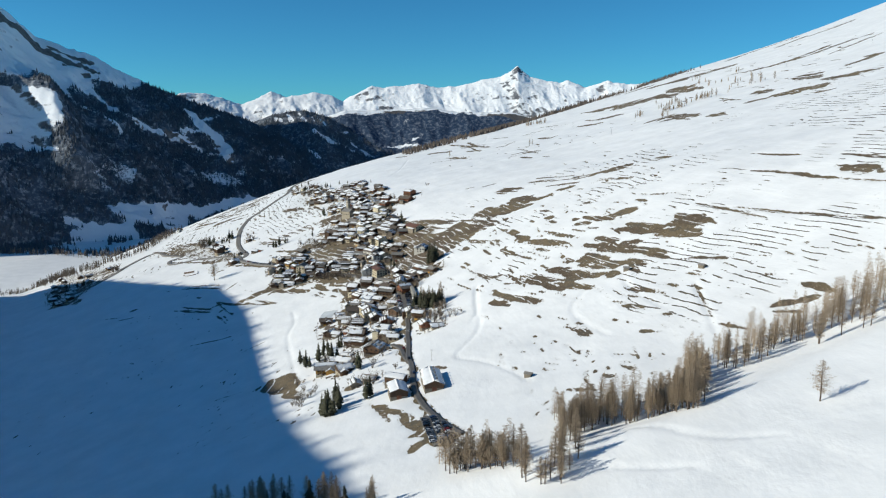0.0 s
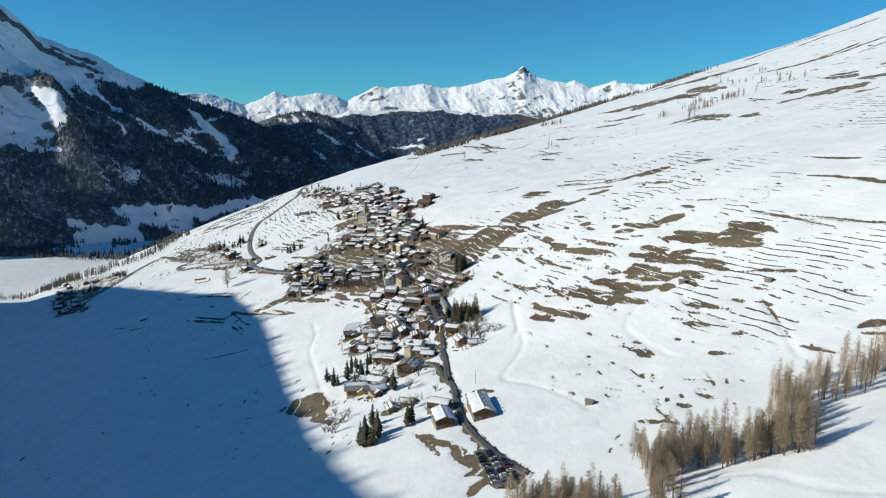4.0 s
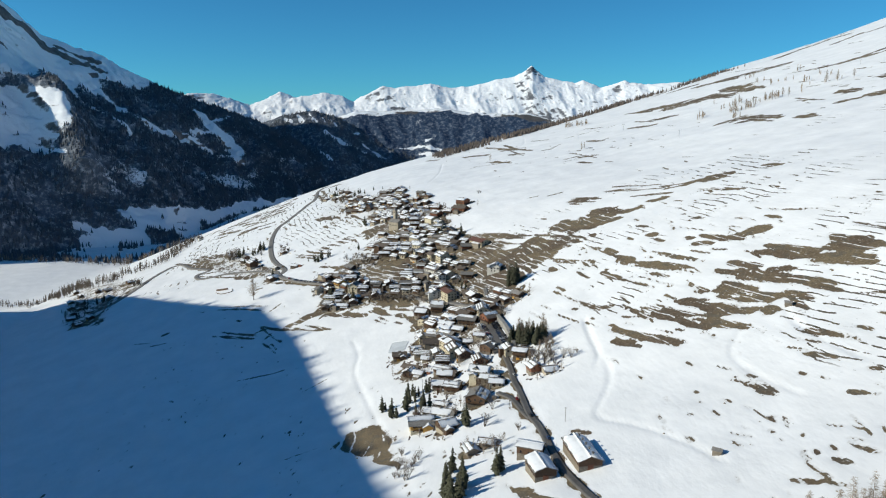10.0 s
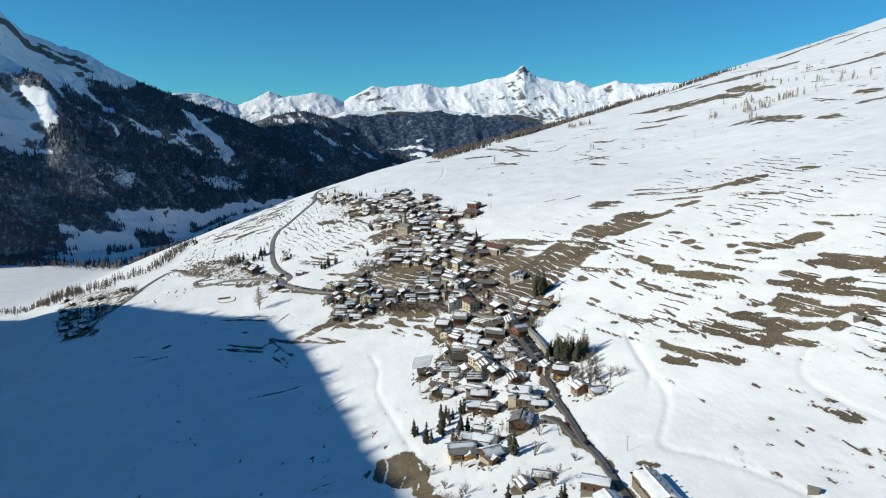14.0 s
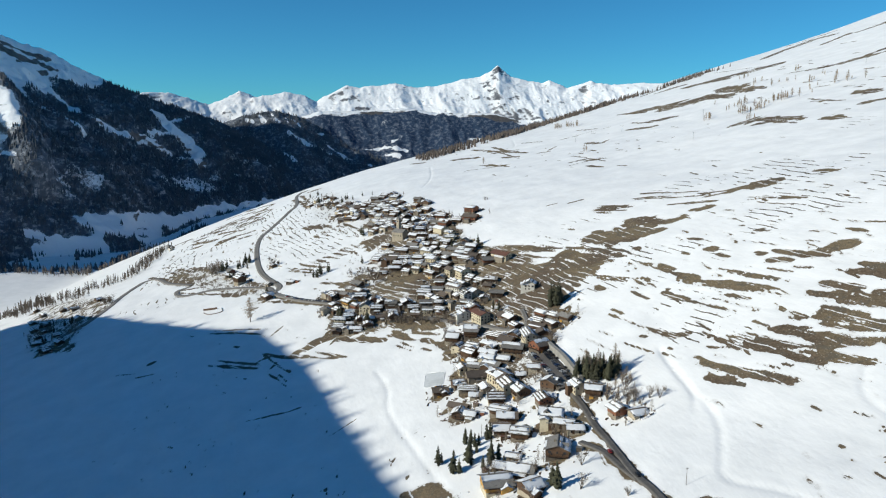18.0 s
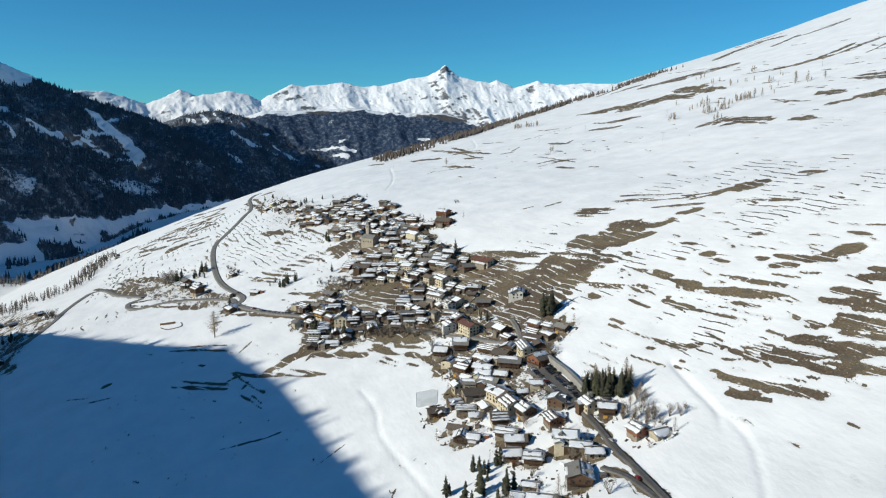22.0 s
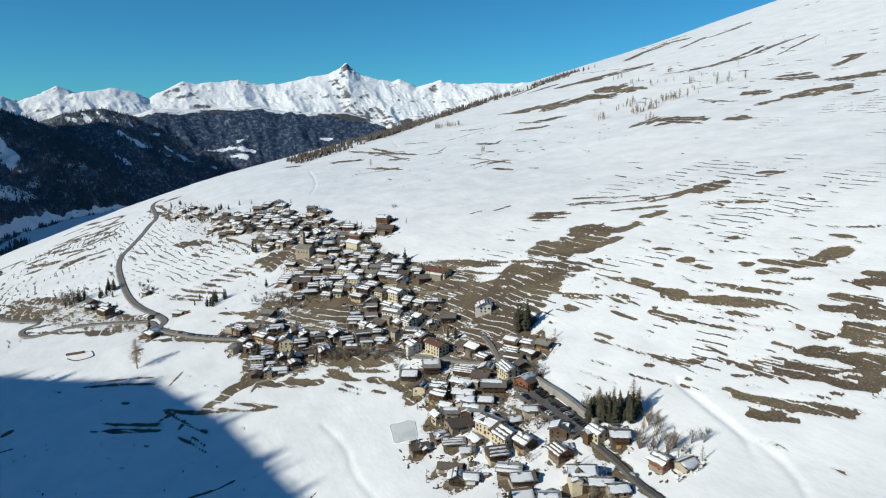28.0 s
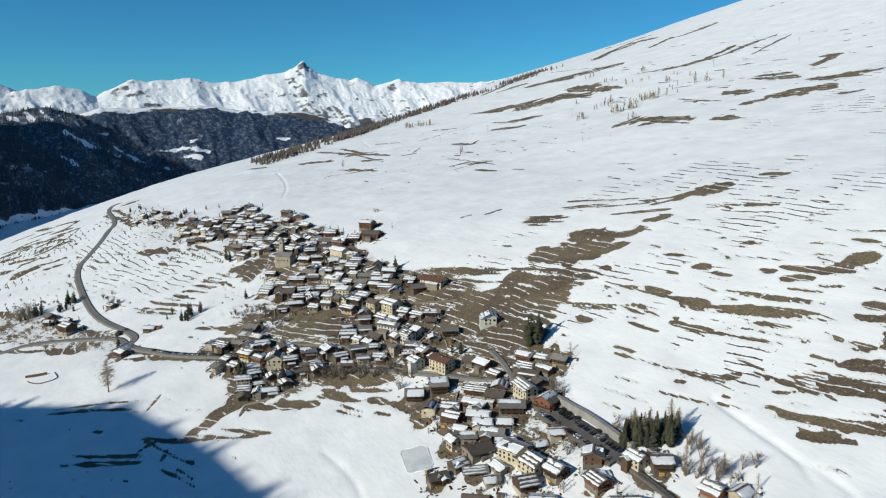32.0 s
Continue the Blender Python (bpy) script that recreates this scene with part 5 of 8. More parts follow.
def mountain(name, crest, foot, material, cols, rows_up, rough, wood_top, label, seed, back=700, power=1.0, gully=220, woods=None, opening=1.05, clearing=0.0, meadow=0.0, cliffs=1.0, glade=210, glades=(), ribs=(), treeline=None, openings=(), sparse=(), bands=(), calm=(), fine=0.13, crag_size=120):
    """A ridge: crest line and foot line in plan with heights, broken by spurs and gullies."""
    cr, ft = np.array(crest, float), np.array(foot, float)
    def line(p, m):
        s = np.concatenate([[0], np.cumsum(np.linalg.norm(np.diff(p[:, :2], axis=0), axis=1))])
        t = np.linspace(0, s[-1], m)
        return np.stack([np.interp(t, s, p[:, k]) for k in range(3)], 1)
    C, F = line(cr, cols), line(ft, cols)
    v = np.linspace(0, 1, rows_up)
    co = F[:, None, :] + (C - F)[:, None, :] * v[None, :, None]
    h = co[..., 2] - F[:, None, 2]
    co[..., 2] = F[:, None, 2] + (C[:, None, 2] - F[:, None, 2]) * (v[None, :] ** power)
    env = np.sin(np.pi * np.clip(v, 0, 1))[None, :] ** 0.7 * (1 - 0.45 * v[None, :])
    for cu, cv, ru, rv in calm:                  # smoother ground
        env = env * (1 - 0.8 * np.exp(-((np.linspace(0, 1, cols)[:, None] - cu) / ru) ** 2 - ((v[None, :] - cv) / rv) ** 2))
    out = C[:, :2] - F[:, :2]
    slope = np.linalg.norm(C - F, axis=1)
    out /= np.linalg.norm(out, axis=1)[:, None]
    sa = np.linspace(0, np.linalg.norm(np.diff(C[:, :2], axis=0), axis=1).sum(), cols)[:, None] + 0 * v[None, :]
    sb = slope[:, None] * v[None, :]
    spur = ridged(sa + 0.35 * sb, sb * 0.42, gully, seed, 6)           # spurs run down the face
    co[..., 2] += rough * 0.55 * env * spur
    co[..., :2] -= out[:, None, :] * (rough * 1.1 * env * spur)[..., None]
    co[..., 2] += rough * fine * ridged(sa, sb, gully * 0.2, seed + 9, 4) * np.clip(v * 6, 0, 1)[None, :]
    uu, hump = np.linspace(0, 1, cols)[:, None], 0
    for ru, rw, v0, v1, push in ribs:            # a broad rib standing out from the face
        hump = hump + push * np.exp(-((uu - ru) / rw) ** 2) * np.clip((v[None, :] - v0) / 0.1, 0, 1) * np.clip((v1 - v[None, :]) / 0.15, 0, 1)
    if ribs:
        co[..., :2] -= out[:, None, :] * hump[..., None]
        co[..., 2] += 0.35 * hump
    # the far side falls away
    b1, b2 = co[:, -1].copy(), co[:, -1].copy()
    b1[:, :2] += out * back * 0.3
    b1[:, 2] -= back * 0.22
    b2[:, :2] += out * back
    b2[:, 2] = F[:, 2] - 60
    full = np.concatenate([co, b1[:, None], b2[:, None]], 1)
    alt = full[..., 2]
    low = np.clip(1 - np.concatenate([v, [1, 1]]) * 2.6, 0, 1)[None, :] * clearing
    wd = np.clip(-low * np.clip(0.4 + 1.6 * wave(full[..., 0], full[..., 1], 95, seed + 6), 0, 1) + np.clip((wood_top - alt) / 120, -2, 0.75) + 0.5 + opening * wave(full[..., 0], full[..., 1], glade, seed + 3) + 0.35 * wave(full[..., 0], full[..., 1], 75, seed + 4), 0, 1)
    for gu, gv, ru, rv in glades:
        q = ((np.linspace(0, 1, cols)[:, None] - gu) / ru) ** 2 + ((np.concatenate([v, [1, 1]])[None, :] - gv) / rv) ** 2
        wd *= np.clip((q - 0.9 - 0.7 * wave(full[..., 0], full[..., 1], 60, seed + 11)) * 2.5, 0.12, 1)
    U, W = np.linspace(0, 1, cols)[:, None] * 3000, np.concatenate([v, [1, 1]])[None, :] * 1000
    fray = 16 * wave(full[..., 0], full[..., 1], 60, seed + 12) + 11 * wave(full[..., 0], full[..., 1], 24, seed + 13)

    def reach(rows):
        """How far inside the nearest of some strips (u, v, u, v, half width) each place lies, in metres along the face."""
        best = np.full(wd.shape, -1e9)
        for u1, v1, u2, v2, half in rows:
            ax, ay, dx, dy = u1 * 3000, v1 * 1000, (u2 - u1) * 3000, (v2 - v1) * 1000
            k = np.clip(((U - ax) * dx + (W - ay) * dy) / (dx * dx + dy * dy + 1e-6), 0, 1)
            best = np.maximum(best, half - np.hypot(U - ax - k * dx, W - ay - k * dy))
        return best
    if treeline:
        tu, tv = zip(*treeline)
        wd = np.clip(0.5 + (np.interp(U / 3000, tu, tv) * 1000 - W + 1.6 * fray) / 50, 0, 1) * np.clip(0.86 + 0.35 * wave(full[..., 0], full[..., 1], 85, seed + 4), 0.64, 1)
    if openings:
        wd *= np.clip(0.5 - (0.9 * reach(openings) + 0.8 * fray) / 22, 0, 1)
    if sparse:
        wd *= 1 - 0.33 * np.clip((reach(sparse) + 2 * fray) / 30, 0, 1)
    if meadow:
        wd *= np.clip((np.concatenate([v, [1, 1]])[None, :] - meadow * (1 + 0.6 * wave(full[..., 0], full[..., 1], 130, seed + 8))) * 14, 0, 1)
    crag = np.zeros_like(wd)
    vv = np.concatenate([v, [1, 1]])[None, :]
    crag[:] = cliffs * np.clip((1.03 - vv) / 0.1, 0.3, 1) * np.clip(vv * 1.6 - 0.75, 0, 1) ** 2 * np.clip(0.55 + 0.9 * wave(full[..., 0], full[..., 1], crag_size, seed + 5), 0, 1.2)
    if bands:                                    # cliff bands under the crest
        crag = np.maximum(crag, 1.3 * np.clip(0.5 + (reach(bands) + 0.7 * fray) / 12, 0, 1))
    ob = grid_mesh(name, full, material, {"wood": wd, "crag": crag})
    tagged(ob, label, "mountain", kind="structure")
    if woods:
        count, hgt = woods
        rng = np.random.RandomState(seed)
        a, bb = rng.uniform(0, cols - 1.01, count), rng.uniform(0, rows_up - 1.01, count)
        i, j = a.astype(int), bb.astype(int)
        fa, fb = (a - i)[:, None], (bb - j)[:, None]
        P = (full[i, j] * (1 - fa) + full[i + 1, j] * fa) * (1 - fb) + (full[i, j + 1] * (1 - fa) + full[i + 1, j + 1] * fa) * fb
        keep = wd[i, j] * (0.75 + 0.5 * wave(P[:, 0], P[:, 1], 45, seed + 7)) > rng.uniform(0.25, 0.85, count)
        cones("forest", P[keep], hgt, M_HAZEWOOD, rng, "dark conifer forest on the mountainside")
    return ob


def cones(name, P, hgt, material, rng, label):
    """Far trees: tapered six-sided crowns, all in one mesh."""
    k, n = 5, len(P)
    ang = np.arange(k) * 2 * np.pi / k
    hh = hgt * rng.uniform(0.55, 1.25, n)
    rr = hh * rng.uniform(0.16, 0.26, n)
    tw = rng.uniform(0, 6.3, n)
    V = np.empty((n, k + 1, 3), np.float32)
    V[:, :k, 0] = P[:, None, 0] + rr[:, None] * np.cos(ang[None] + tw[:, None])
    V[:, :k, 1] = P[:, None, 1] + rr[:, None] * np.sin(ang[None] + tw[:, None])
    V[:, :k, 2] = P[:, None, 2] - 1 + 0.1 * hh[:, None] * rng.uniform(0, 1, (n, k))
    V[:, k, :2], V[:, k, 2] = P[:, :2], P[:, 2] + hh
    me = bpy.data.meshes.new(name)
    me.vertices.add(n * (k + 1))
    me.vertices.foreach_set("co", V.ravel())
    base = (np.arange(n) * (k + 1))[:, None]
    q = np.arange(k)
    T = np.stack([base + q, base + (q + 1) % k, np.broadcast_to(base + k, (n, k))], 2).reshape(-1, 3).astype(np.int32)
    me.loops.add(T.size)
    me.loops.foreach_set("vertex_index", T.ravel())
    me.polygons.add(len(T))
    me.polygons.foreach_set("loop_start", np.arange(0, T.size, 3, dtype=np.int32))
    me.update()
    me.validate()
    me.materials.append(material)
    return tagged(new(name, me), label, "forest", kind="stuff")


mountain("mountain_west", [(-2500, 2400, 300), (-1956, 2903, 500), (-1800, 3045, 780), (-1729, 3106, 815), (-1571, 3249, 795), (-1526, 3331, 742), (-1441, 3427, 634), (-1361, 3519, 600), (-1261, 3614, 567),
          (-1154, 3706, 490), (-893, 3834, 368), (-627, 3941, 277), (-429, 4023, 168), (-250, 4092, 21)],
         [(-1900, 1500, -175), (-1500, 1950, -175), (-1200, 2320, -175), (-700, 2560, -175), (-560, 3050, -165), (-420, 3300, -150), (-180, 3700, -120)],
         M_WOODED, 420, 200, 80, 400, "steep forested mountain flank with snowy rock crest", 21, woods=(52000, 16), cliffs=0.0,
         calm=((0.45, 0.44, 0.05, 0.16),), ribs=((0.488, 0.026, 0.2, 0.74, 150), (0.60, 0.02, 0.1, 0.5, 40), (0.40, 0.03, 0.0, 0.4, 50)),
         treeline=((0, 0.55), (0.449, 0.618), (0.48, 0.653), (0.504, 0.69), (0.551, 0.7), (0.575, 0.78), (0.63, 0.85), (0.666, 0.92), (0.70, 1.03), (1, 1.05)),
         openings=((0.38, 0.52, 0.475, 0.533, 28), (0.38, 0.47, 0.482, 0.49, 22), (0.39, 0.42, 0.478, 0.45, 34), (0.40, 0.38, 0.466, 0.39, 18), (0.439, 0.357, 0.466, 0.335, 16),
                   (0.518, 0.72, 0.535, 0.608, 8), (0.535, 0.608, 0.566, 0.56, 7), (0.566, 0.56, 0.58, 0.49, 5),
                   (0.565, 0.78, 0.594, 0.66, 11), (0.594, 0.66, 0.616, 0.59, 12), (0.616, 0.59, 0.66, 0.572, 11), (0.66, 0.572, 0.70, 0.59, 13), (0.70, 0.59, 0.737, 0.573, 13), (0.737, 0.573, 0.765, 0.50, 12),
                   (0.752, 0.84, 0.764, 0.74, 28), (0.764, 0.74, 0.784, 0.66, 36), (0.784, 0.66, 0.795, 0.55, 30), (0.775, 0.52, 0.80, 0.48, 12), (0.764, 0.79, 0.819, 0.93, 10), (0.72, 0.64, 0.76, 0.70, 11),
                   (0.857, 0.72, 0.864, 0.62, 8), (0.90, 0.66, 0.912, 0.58, 8), (0.845, 0.44, 0.855, 0.36, 8), (0.93, 0.5, 0.95, 0.42, 8),
                   (0.52, 0.133, 0.58, 0.14, 24), (0.58, 0.125, 0.668, 0.085, 34), (0.668, 0.085, 0.80, 0.115, 30), (0.535, 0.101, 0.63, 0.07, 26), (0.58, 0.05, 0.62, 0.03, 22), (0.80, 0.11, 0.95, 0.06, 26),
                   (0.467, 0.101, 0.489, 0.07, 22), (0.47, 0.05, 0.525, 0.04, 28), (0.452, 0.02, 0.48, 0.012, 18)),
         sparse=((0.50, 0.30, 0.62, 0.295, 50), (0.62, 0.295, 0.80, 0.31, 46), (0.484, 0.236, 0.512, 0.215, 40), (0.752, 0.25, 0.80, 0.26, 30), (0.80, 0.36, 0.86, 0.45, 40), (0.86, 0.5, 0.95, 0.55, 40), (0.60, 0.86, 0.67, 0.90, 30), (0.62, 0.2, 0.72, 0.19, 25)),
         bands=((0.42, 0.93, 0.497, 0.935, 28), (0.497, 0.93, 0.53, 0.915, 27), (0.53, 0.91, 0.60, 0.87, 20), (0.545, 0.86, 0.58, 0.835, 5), (0.53, 0.955, 0.60, 0.93, 7), (0.40, 0.74, 0.45, 0.735, 6)))
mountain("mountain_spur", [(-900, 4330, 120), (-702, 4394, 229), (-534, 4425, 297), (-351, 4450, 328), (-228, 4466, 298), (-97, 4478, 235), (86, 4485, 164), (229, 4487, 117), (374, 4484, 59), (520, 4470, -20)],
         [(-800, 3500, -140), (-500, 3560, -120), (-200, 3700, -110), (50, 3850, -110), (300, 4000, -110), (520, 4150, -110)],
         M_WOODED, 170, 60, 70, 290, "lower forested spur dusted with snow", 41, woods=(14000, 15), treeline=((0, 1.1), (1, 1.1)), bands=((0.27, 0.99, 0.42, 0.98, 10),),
         openings=((0.28, 0.93, 0.30, 0.9, 20), (0.33, 0.95, 0.345, 0.86, 16), (0.38, 0.95, 0.40, 0.84, 14), (0.43, 0.94, 0.44, 0.86, 13), (0.46, 0.93, 0.485, 0.85, 14),
                   (0.52, 0.80, 0.58, 0.88, 14), (0.43, 0.70, 0.515, 0.61, 14), (0.59, 0.72, 0.66, 0.57, 18), (0.515, 0.62, 0.61, 0.58, 10), (0.40, 0.475, 0.44, 0.37, 16), (0.70, 0.51, 0.75, 0.47, 14)),
         sparse=((0.55, 0.7, 0.75, 0.5, 40),))
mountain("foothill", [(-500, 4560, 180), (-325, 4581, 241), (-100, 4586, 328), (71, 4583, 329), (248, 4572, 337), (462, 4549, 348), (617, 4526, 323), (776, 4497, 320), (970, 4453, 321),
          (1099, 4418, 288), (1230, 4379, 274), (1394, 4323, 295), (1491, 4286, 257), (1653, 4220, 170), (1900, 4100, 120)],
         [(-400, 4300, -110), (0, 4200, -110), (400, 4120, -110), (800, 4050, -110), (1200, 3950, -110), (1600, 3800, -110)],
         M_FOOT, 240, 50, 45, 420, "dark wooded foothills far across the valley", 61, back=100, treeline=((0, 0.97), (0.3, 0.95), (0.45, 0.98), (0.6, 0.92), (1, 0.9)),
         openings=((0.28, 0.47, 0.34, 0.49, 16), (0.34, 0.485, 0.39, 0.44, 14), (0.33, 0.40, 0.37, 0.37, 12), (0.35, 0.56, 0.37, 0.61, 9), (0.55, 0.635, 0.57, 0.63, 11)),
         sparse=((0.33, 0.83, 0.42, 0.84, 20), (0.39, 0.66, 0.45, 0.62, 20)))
mountain("snowy_range", [(-639, 4736, 355), (-479, 4752, 416), (-310, 4762, 447), (-205, 4766, 437), (-103, 4767, 395), (91, 4762, 491), (165, 4758, 480), (400, 4738, 508), (494, 4727, 484),
          (623, 4708, 489), (822, 4671, 533), (940, 4645, 553), (1010, 4630, 590), (1046, 4619, 623), (1080, 4610, 590), (1124, 4598, 548), (1257, 4559, 515), (1359, 4526, 523), (1459, 4491, 482), (1595, 4439, 515),
          (1729, 4383, 490), (1878, 4315, 505), (2057, 4224, 498), (2247, 4117, 526), (2370, 4041, 561), (2608, 3878, 530)],
         [(-600, 4560, 150), (0, 4560, 180), (600, 4470, 180), (1000, 4380, 170), (1500, 4220, 150), (2000, 3950, 150), (2500, 3650, 150)],
         M_RANGE, 560, 110, 56, 120, "snow-covered mountain range with pyramid-shaped rocky summit", 81, back=60, gully=430, cliffs=0.8, fine=0.22, crag_size=60)
mountain("snowy_range", [(-1500, 4560, 300), (-1262, 4671, 352), (-1130, 4703, 442), (-984, 4734, 437), (-869, 4754, 404), (-768, 4770, 369), (-660, 4780, 410), (-573, 4793, 456), (-451, 4804, 410), (-249, 4814, 440), (-90, 4816, 383)],
         [(-1400, 4350, 120), (-1000, 4480, 120), (-600, 4540, 130), (-100, 4580, 130)],
         M_RANGE, 220, 70, 46, 120, "distant snow-covered summits", 91, back=60, gully=260, cliffs=0.55, fine=0.2, crag_size=55)
# a massif added outside the view, shaped to keep the wooded flank in shade
mountain("shade_massif", [(-2500, 2095, 100), (-2500, 2112, 760), (-2500, 2520, 760), (-2500, 2620, 430), (-2550, 2850, 520), (-2550, 3050, 1000), (-2600, 3450, 1300), (-2700, 3600, 1420), (-2700, 4060, 1420), (-2700, 4330, 600), (-2750, 4700, 200)],
         [(-2150, 2095, -170), (-2100, 2500, -170), (-2100, 3000, -170), (-2150, 3500, -170), (-2250, 4100, -170), (-2300, 4350, -170), (-2350, 4700, -170)],
         M_RANGE, 120, 50, 60, 200, "high unseen snowy massif added to shade the wooded flank", 101, back=900)


# ---- parts and things ----
def part(name, verts, faces, material, parent, label="", smooth=False):
    ob = new(name, soup(name, verts, faces, material, smooth))
    ob.parent = parent
    return tagged(ob, label)


def thing(name, m, label, category, group=""):
    ob = new(name)
    ob.matrix_world = m
    return tagged(ob, label, category, group)


def box(x0, y0, z0, x1, y1, z1):
    v = [(x, y, z) for x in (x0, x1) for y in (y0, y1) for z in (z0, z1)]
    return v, [(0, 1, 3, 2), (4, 6, 7, 5), (0, 4, 5, 1), (2, 3, 7, 6), (0, 2, 6, 4), (1, 5, 7, 3)]


def joined(*pieces):
    V, F = [], []
    for v, f in pieces:
        k = len(V)
        V += [tuple(p) for p in v]
        F += [tuple(i + k for i in q) for q in f]
    return V, F


def prism(profile, x0, x1):
    """A profile in the yz plane, drawn out along x."""
    n = len(profile)
    v = [(x0, y, z) for y, z in profile] + [(x1, y, z) for y, z in profile]
    f = [tuple(range(n))[::-1], tuple(range(n, 2 * n))] + [(i, (i + 1) % n, n + (i + 1) % n, n + i) for i in range(n)]
    return v, f


def tube(p, q, r0, r1, k=6):
    p, q = Vector(p), Vector(q)
    a = (q - p).orthogonal().normalized()
    b = (q - p).cross(a).normalized()
    v = []
    for c, r in ((p, r0), (q, r1)):
        v += [tuple(c + (a * math.cos(t) + b * math.sin(t)) * r) for t in (2 * math.pi * i / k for i in range(k))]
    f = [(i, (i + 1) % k, k + (i + 1) % k, k + i) for i in range(k)]
    return v, f + [tuple(range(k))[::-1], tuple(range(k, 2 * k))]


# ---- roads, walls, rink ----
def sheet_z(x, y):
    """Height of the finished ground mesh."""
    x, y = np.atleast_1d(np.asarray(x, float)), np.atleast_1d(np.asarray(y, float))
    i = np.clip(np.searchsorted(XS, x) - 1, 0, len(XS) - 2)
    j = np.clip(np.searchsorted(YS, y) - 1, 0, len(YS) - 2)
    u, v = (x - XS[i]) / (XS[i + 1] - XS[i]), (y - YS[j]) / (YS[j + 1] - YS[j])
    return (GZ[i, j] * (1 - u) + GZ[i + 1, j] * u) * (1 - v) + (GZ[i, j + 1] * (1 - u) + GZ[i + 1, j + 1] * u) * v


def gz(x, y):
    return float(sheet_z(x, y)[0])


ROAD_TOPS = []


def road(name, line, width, label, lift=0.35, material=None, level=0.7):
    c = along(line, 4.0)
    d = np.gradient(c, axis=0)
    d /= np.linalg.norm(d, axis=1)[:, None] + 1e-9
    nrm = np.stack([-d[:, 1], d[:, 0]], 1)
    offs = np.array([-1.06, -1, -0.5, 0, 0.5, 1, 1.06]) * width / 2
    P = c[:, None, :] + nrm[:, None, :] * offs[None, :, None]
    zc = sheet_z(P[..., 0].ravel(), P[..., 1].ravel()).reshape(P.shape[:2])
    bed = zc[:, 1:-1].max(1) * 0.6 + zc[:, 1:-1].mean(1) * 0.4
    k = np.ones(5) / 5
    bed = np.convolve(np.pad(bed, 2, mode="edge"), k, "valid")
    z = np.maximum(zc * (1 - level) + bed[:, None] * level, zc) + lift
    ROAD_TOPS.append(np.concatenate([P[:, 1:-1], z[:, 1:-1, None]], 2).reshape(-1, 3))
    z[:, [0, -1]] -= 1.6
    co = np.concatenate([P, z[..., None]], 2)
    ob = grid_mesh(name, co, material or M_ROAD)
    return tagged(ob, label, "road", kind="structure")


road("road", ROAD_MAIN, 7.5, "grey asphalt road curving down the snowy slope", 0.35, M_DRYROAD)
road("road", ROAD_LOW, 7.0, "grey asphalt road along the foot of the village", 0.45, M_DRYROAD)
road("road", ROAD_WEST, 6.5, "grey asphalt road beside the lower hamlet", 0.55, M_DRYROAD)
road("road", ROAD_STREET, 4.5, "narrow village street between stone houses", 0.6, M_DRYROAD)
road("road", ROAD_LOWER[3:], 3.9, "wet dark asphalt road through the lower village", 0.65)
road("road", ROAD_LOWER[:5], 3.6, "narrow grey lane curving up between houses", 0.62, M_DRYROAD)
road("road", ROAD_BRANCH, 3.4, "muddy access lane joining the road", 0.5)
road("road", [(39, 674), (39.5, 655), (40, 640), (40, 622), (39.5, 606)], 14.0, "thawed car park beside the road", 0.5, level=0.4)
road("road", [(37, 374), (38.5, 352), (40.5, 330)], 11.5, "muddy car park below the barns", 0.3, level=0.25)
M_CONCRETE = plain("grey_concrete", (0.26, 0.245, 0.22), (0.40, 0.38, 0.34), 0.7, 0.9, 0.03)
M_ICE = plain("grey_rink_ice", (0.56, 0.58, 0.58), (0.68, 0.69, 0.69), 0.35, 0.35, 0.01)


def ribbon_wall(name, line, hgt, thick, material, label):
    """A masonry wall that follows the ground, standing hgt above it."""
    c = along(line, 3.0)
    d = np.gradient(c, axis=0)
    d /= np.linalg.norm(d, axis=1)[:, None] + 1e-9
    nrm = np.stack([-d[:, 1], d[:, 0]], 1)
    z = sheet_z(c[:, 0], c[:, 1])
    V, F = [], []
    for (x, y), (nx, ny), g in zip(c, nrm, z):
        for s, h in ((-1, -1.5), (-1, hgt), (1, hgt), (1, -1.5)):
            V.append((x + nx * s * thick / 2, y + ny * s * thick / 2, g + h))
    for i in range(len(c) - 1):
        for k in range(4):
            F.append((4 * i + k, 4 * i + (k + 1) % 4, 4 * i + 4 + (k + 1) % 4, 4 * i + 4 + k))
    F += [(3, 2, 1, 0), tuple(4 * (len(c) - 1) + k for k in range(4))]
    return tagged(new(name, soup(name, V, F, material)), label, "fence" if "fence" in name else "wall")


ribbon_wall("retaining_wall", [(48.5, 676), (49.5, 655), (49.5, 634), (48, 606)], 4.2, 3.0, M_CONCRETE, "long grey concrete retaining wall above the car park")
ribbon_wall("retaining_wall", [(-36, 848), (-10, 816), (14, 771)], 1.6, 0.8, M_STONEWALL, "rubble stone terrace wall below the village street")
ribbon_wall("retaining_wall", [(-62, 905), (-40, 880), (-20, 862)], 1.4, 0.8, M_STONEWALL, "rubble stone terrace wall in thawed grass")
ribbon_wall("retaining_wall", [(20, 905), (48, 868), (70, 845)], 1.4, 0.8, M_STONEWALL, "rubble stone terrace wall in thawed grass")

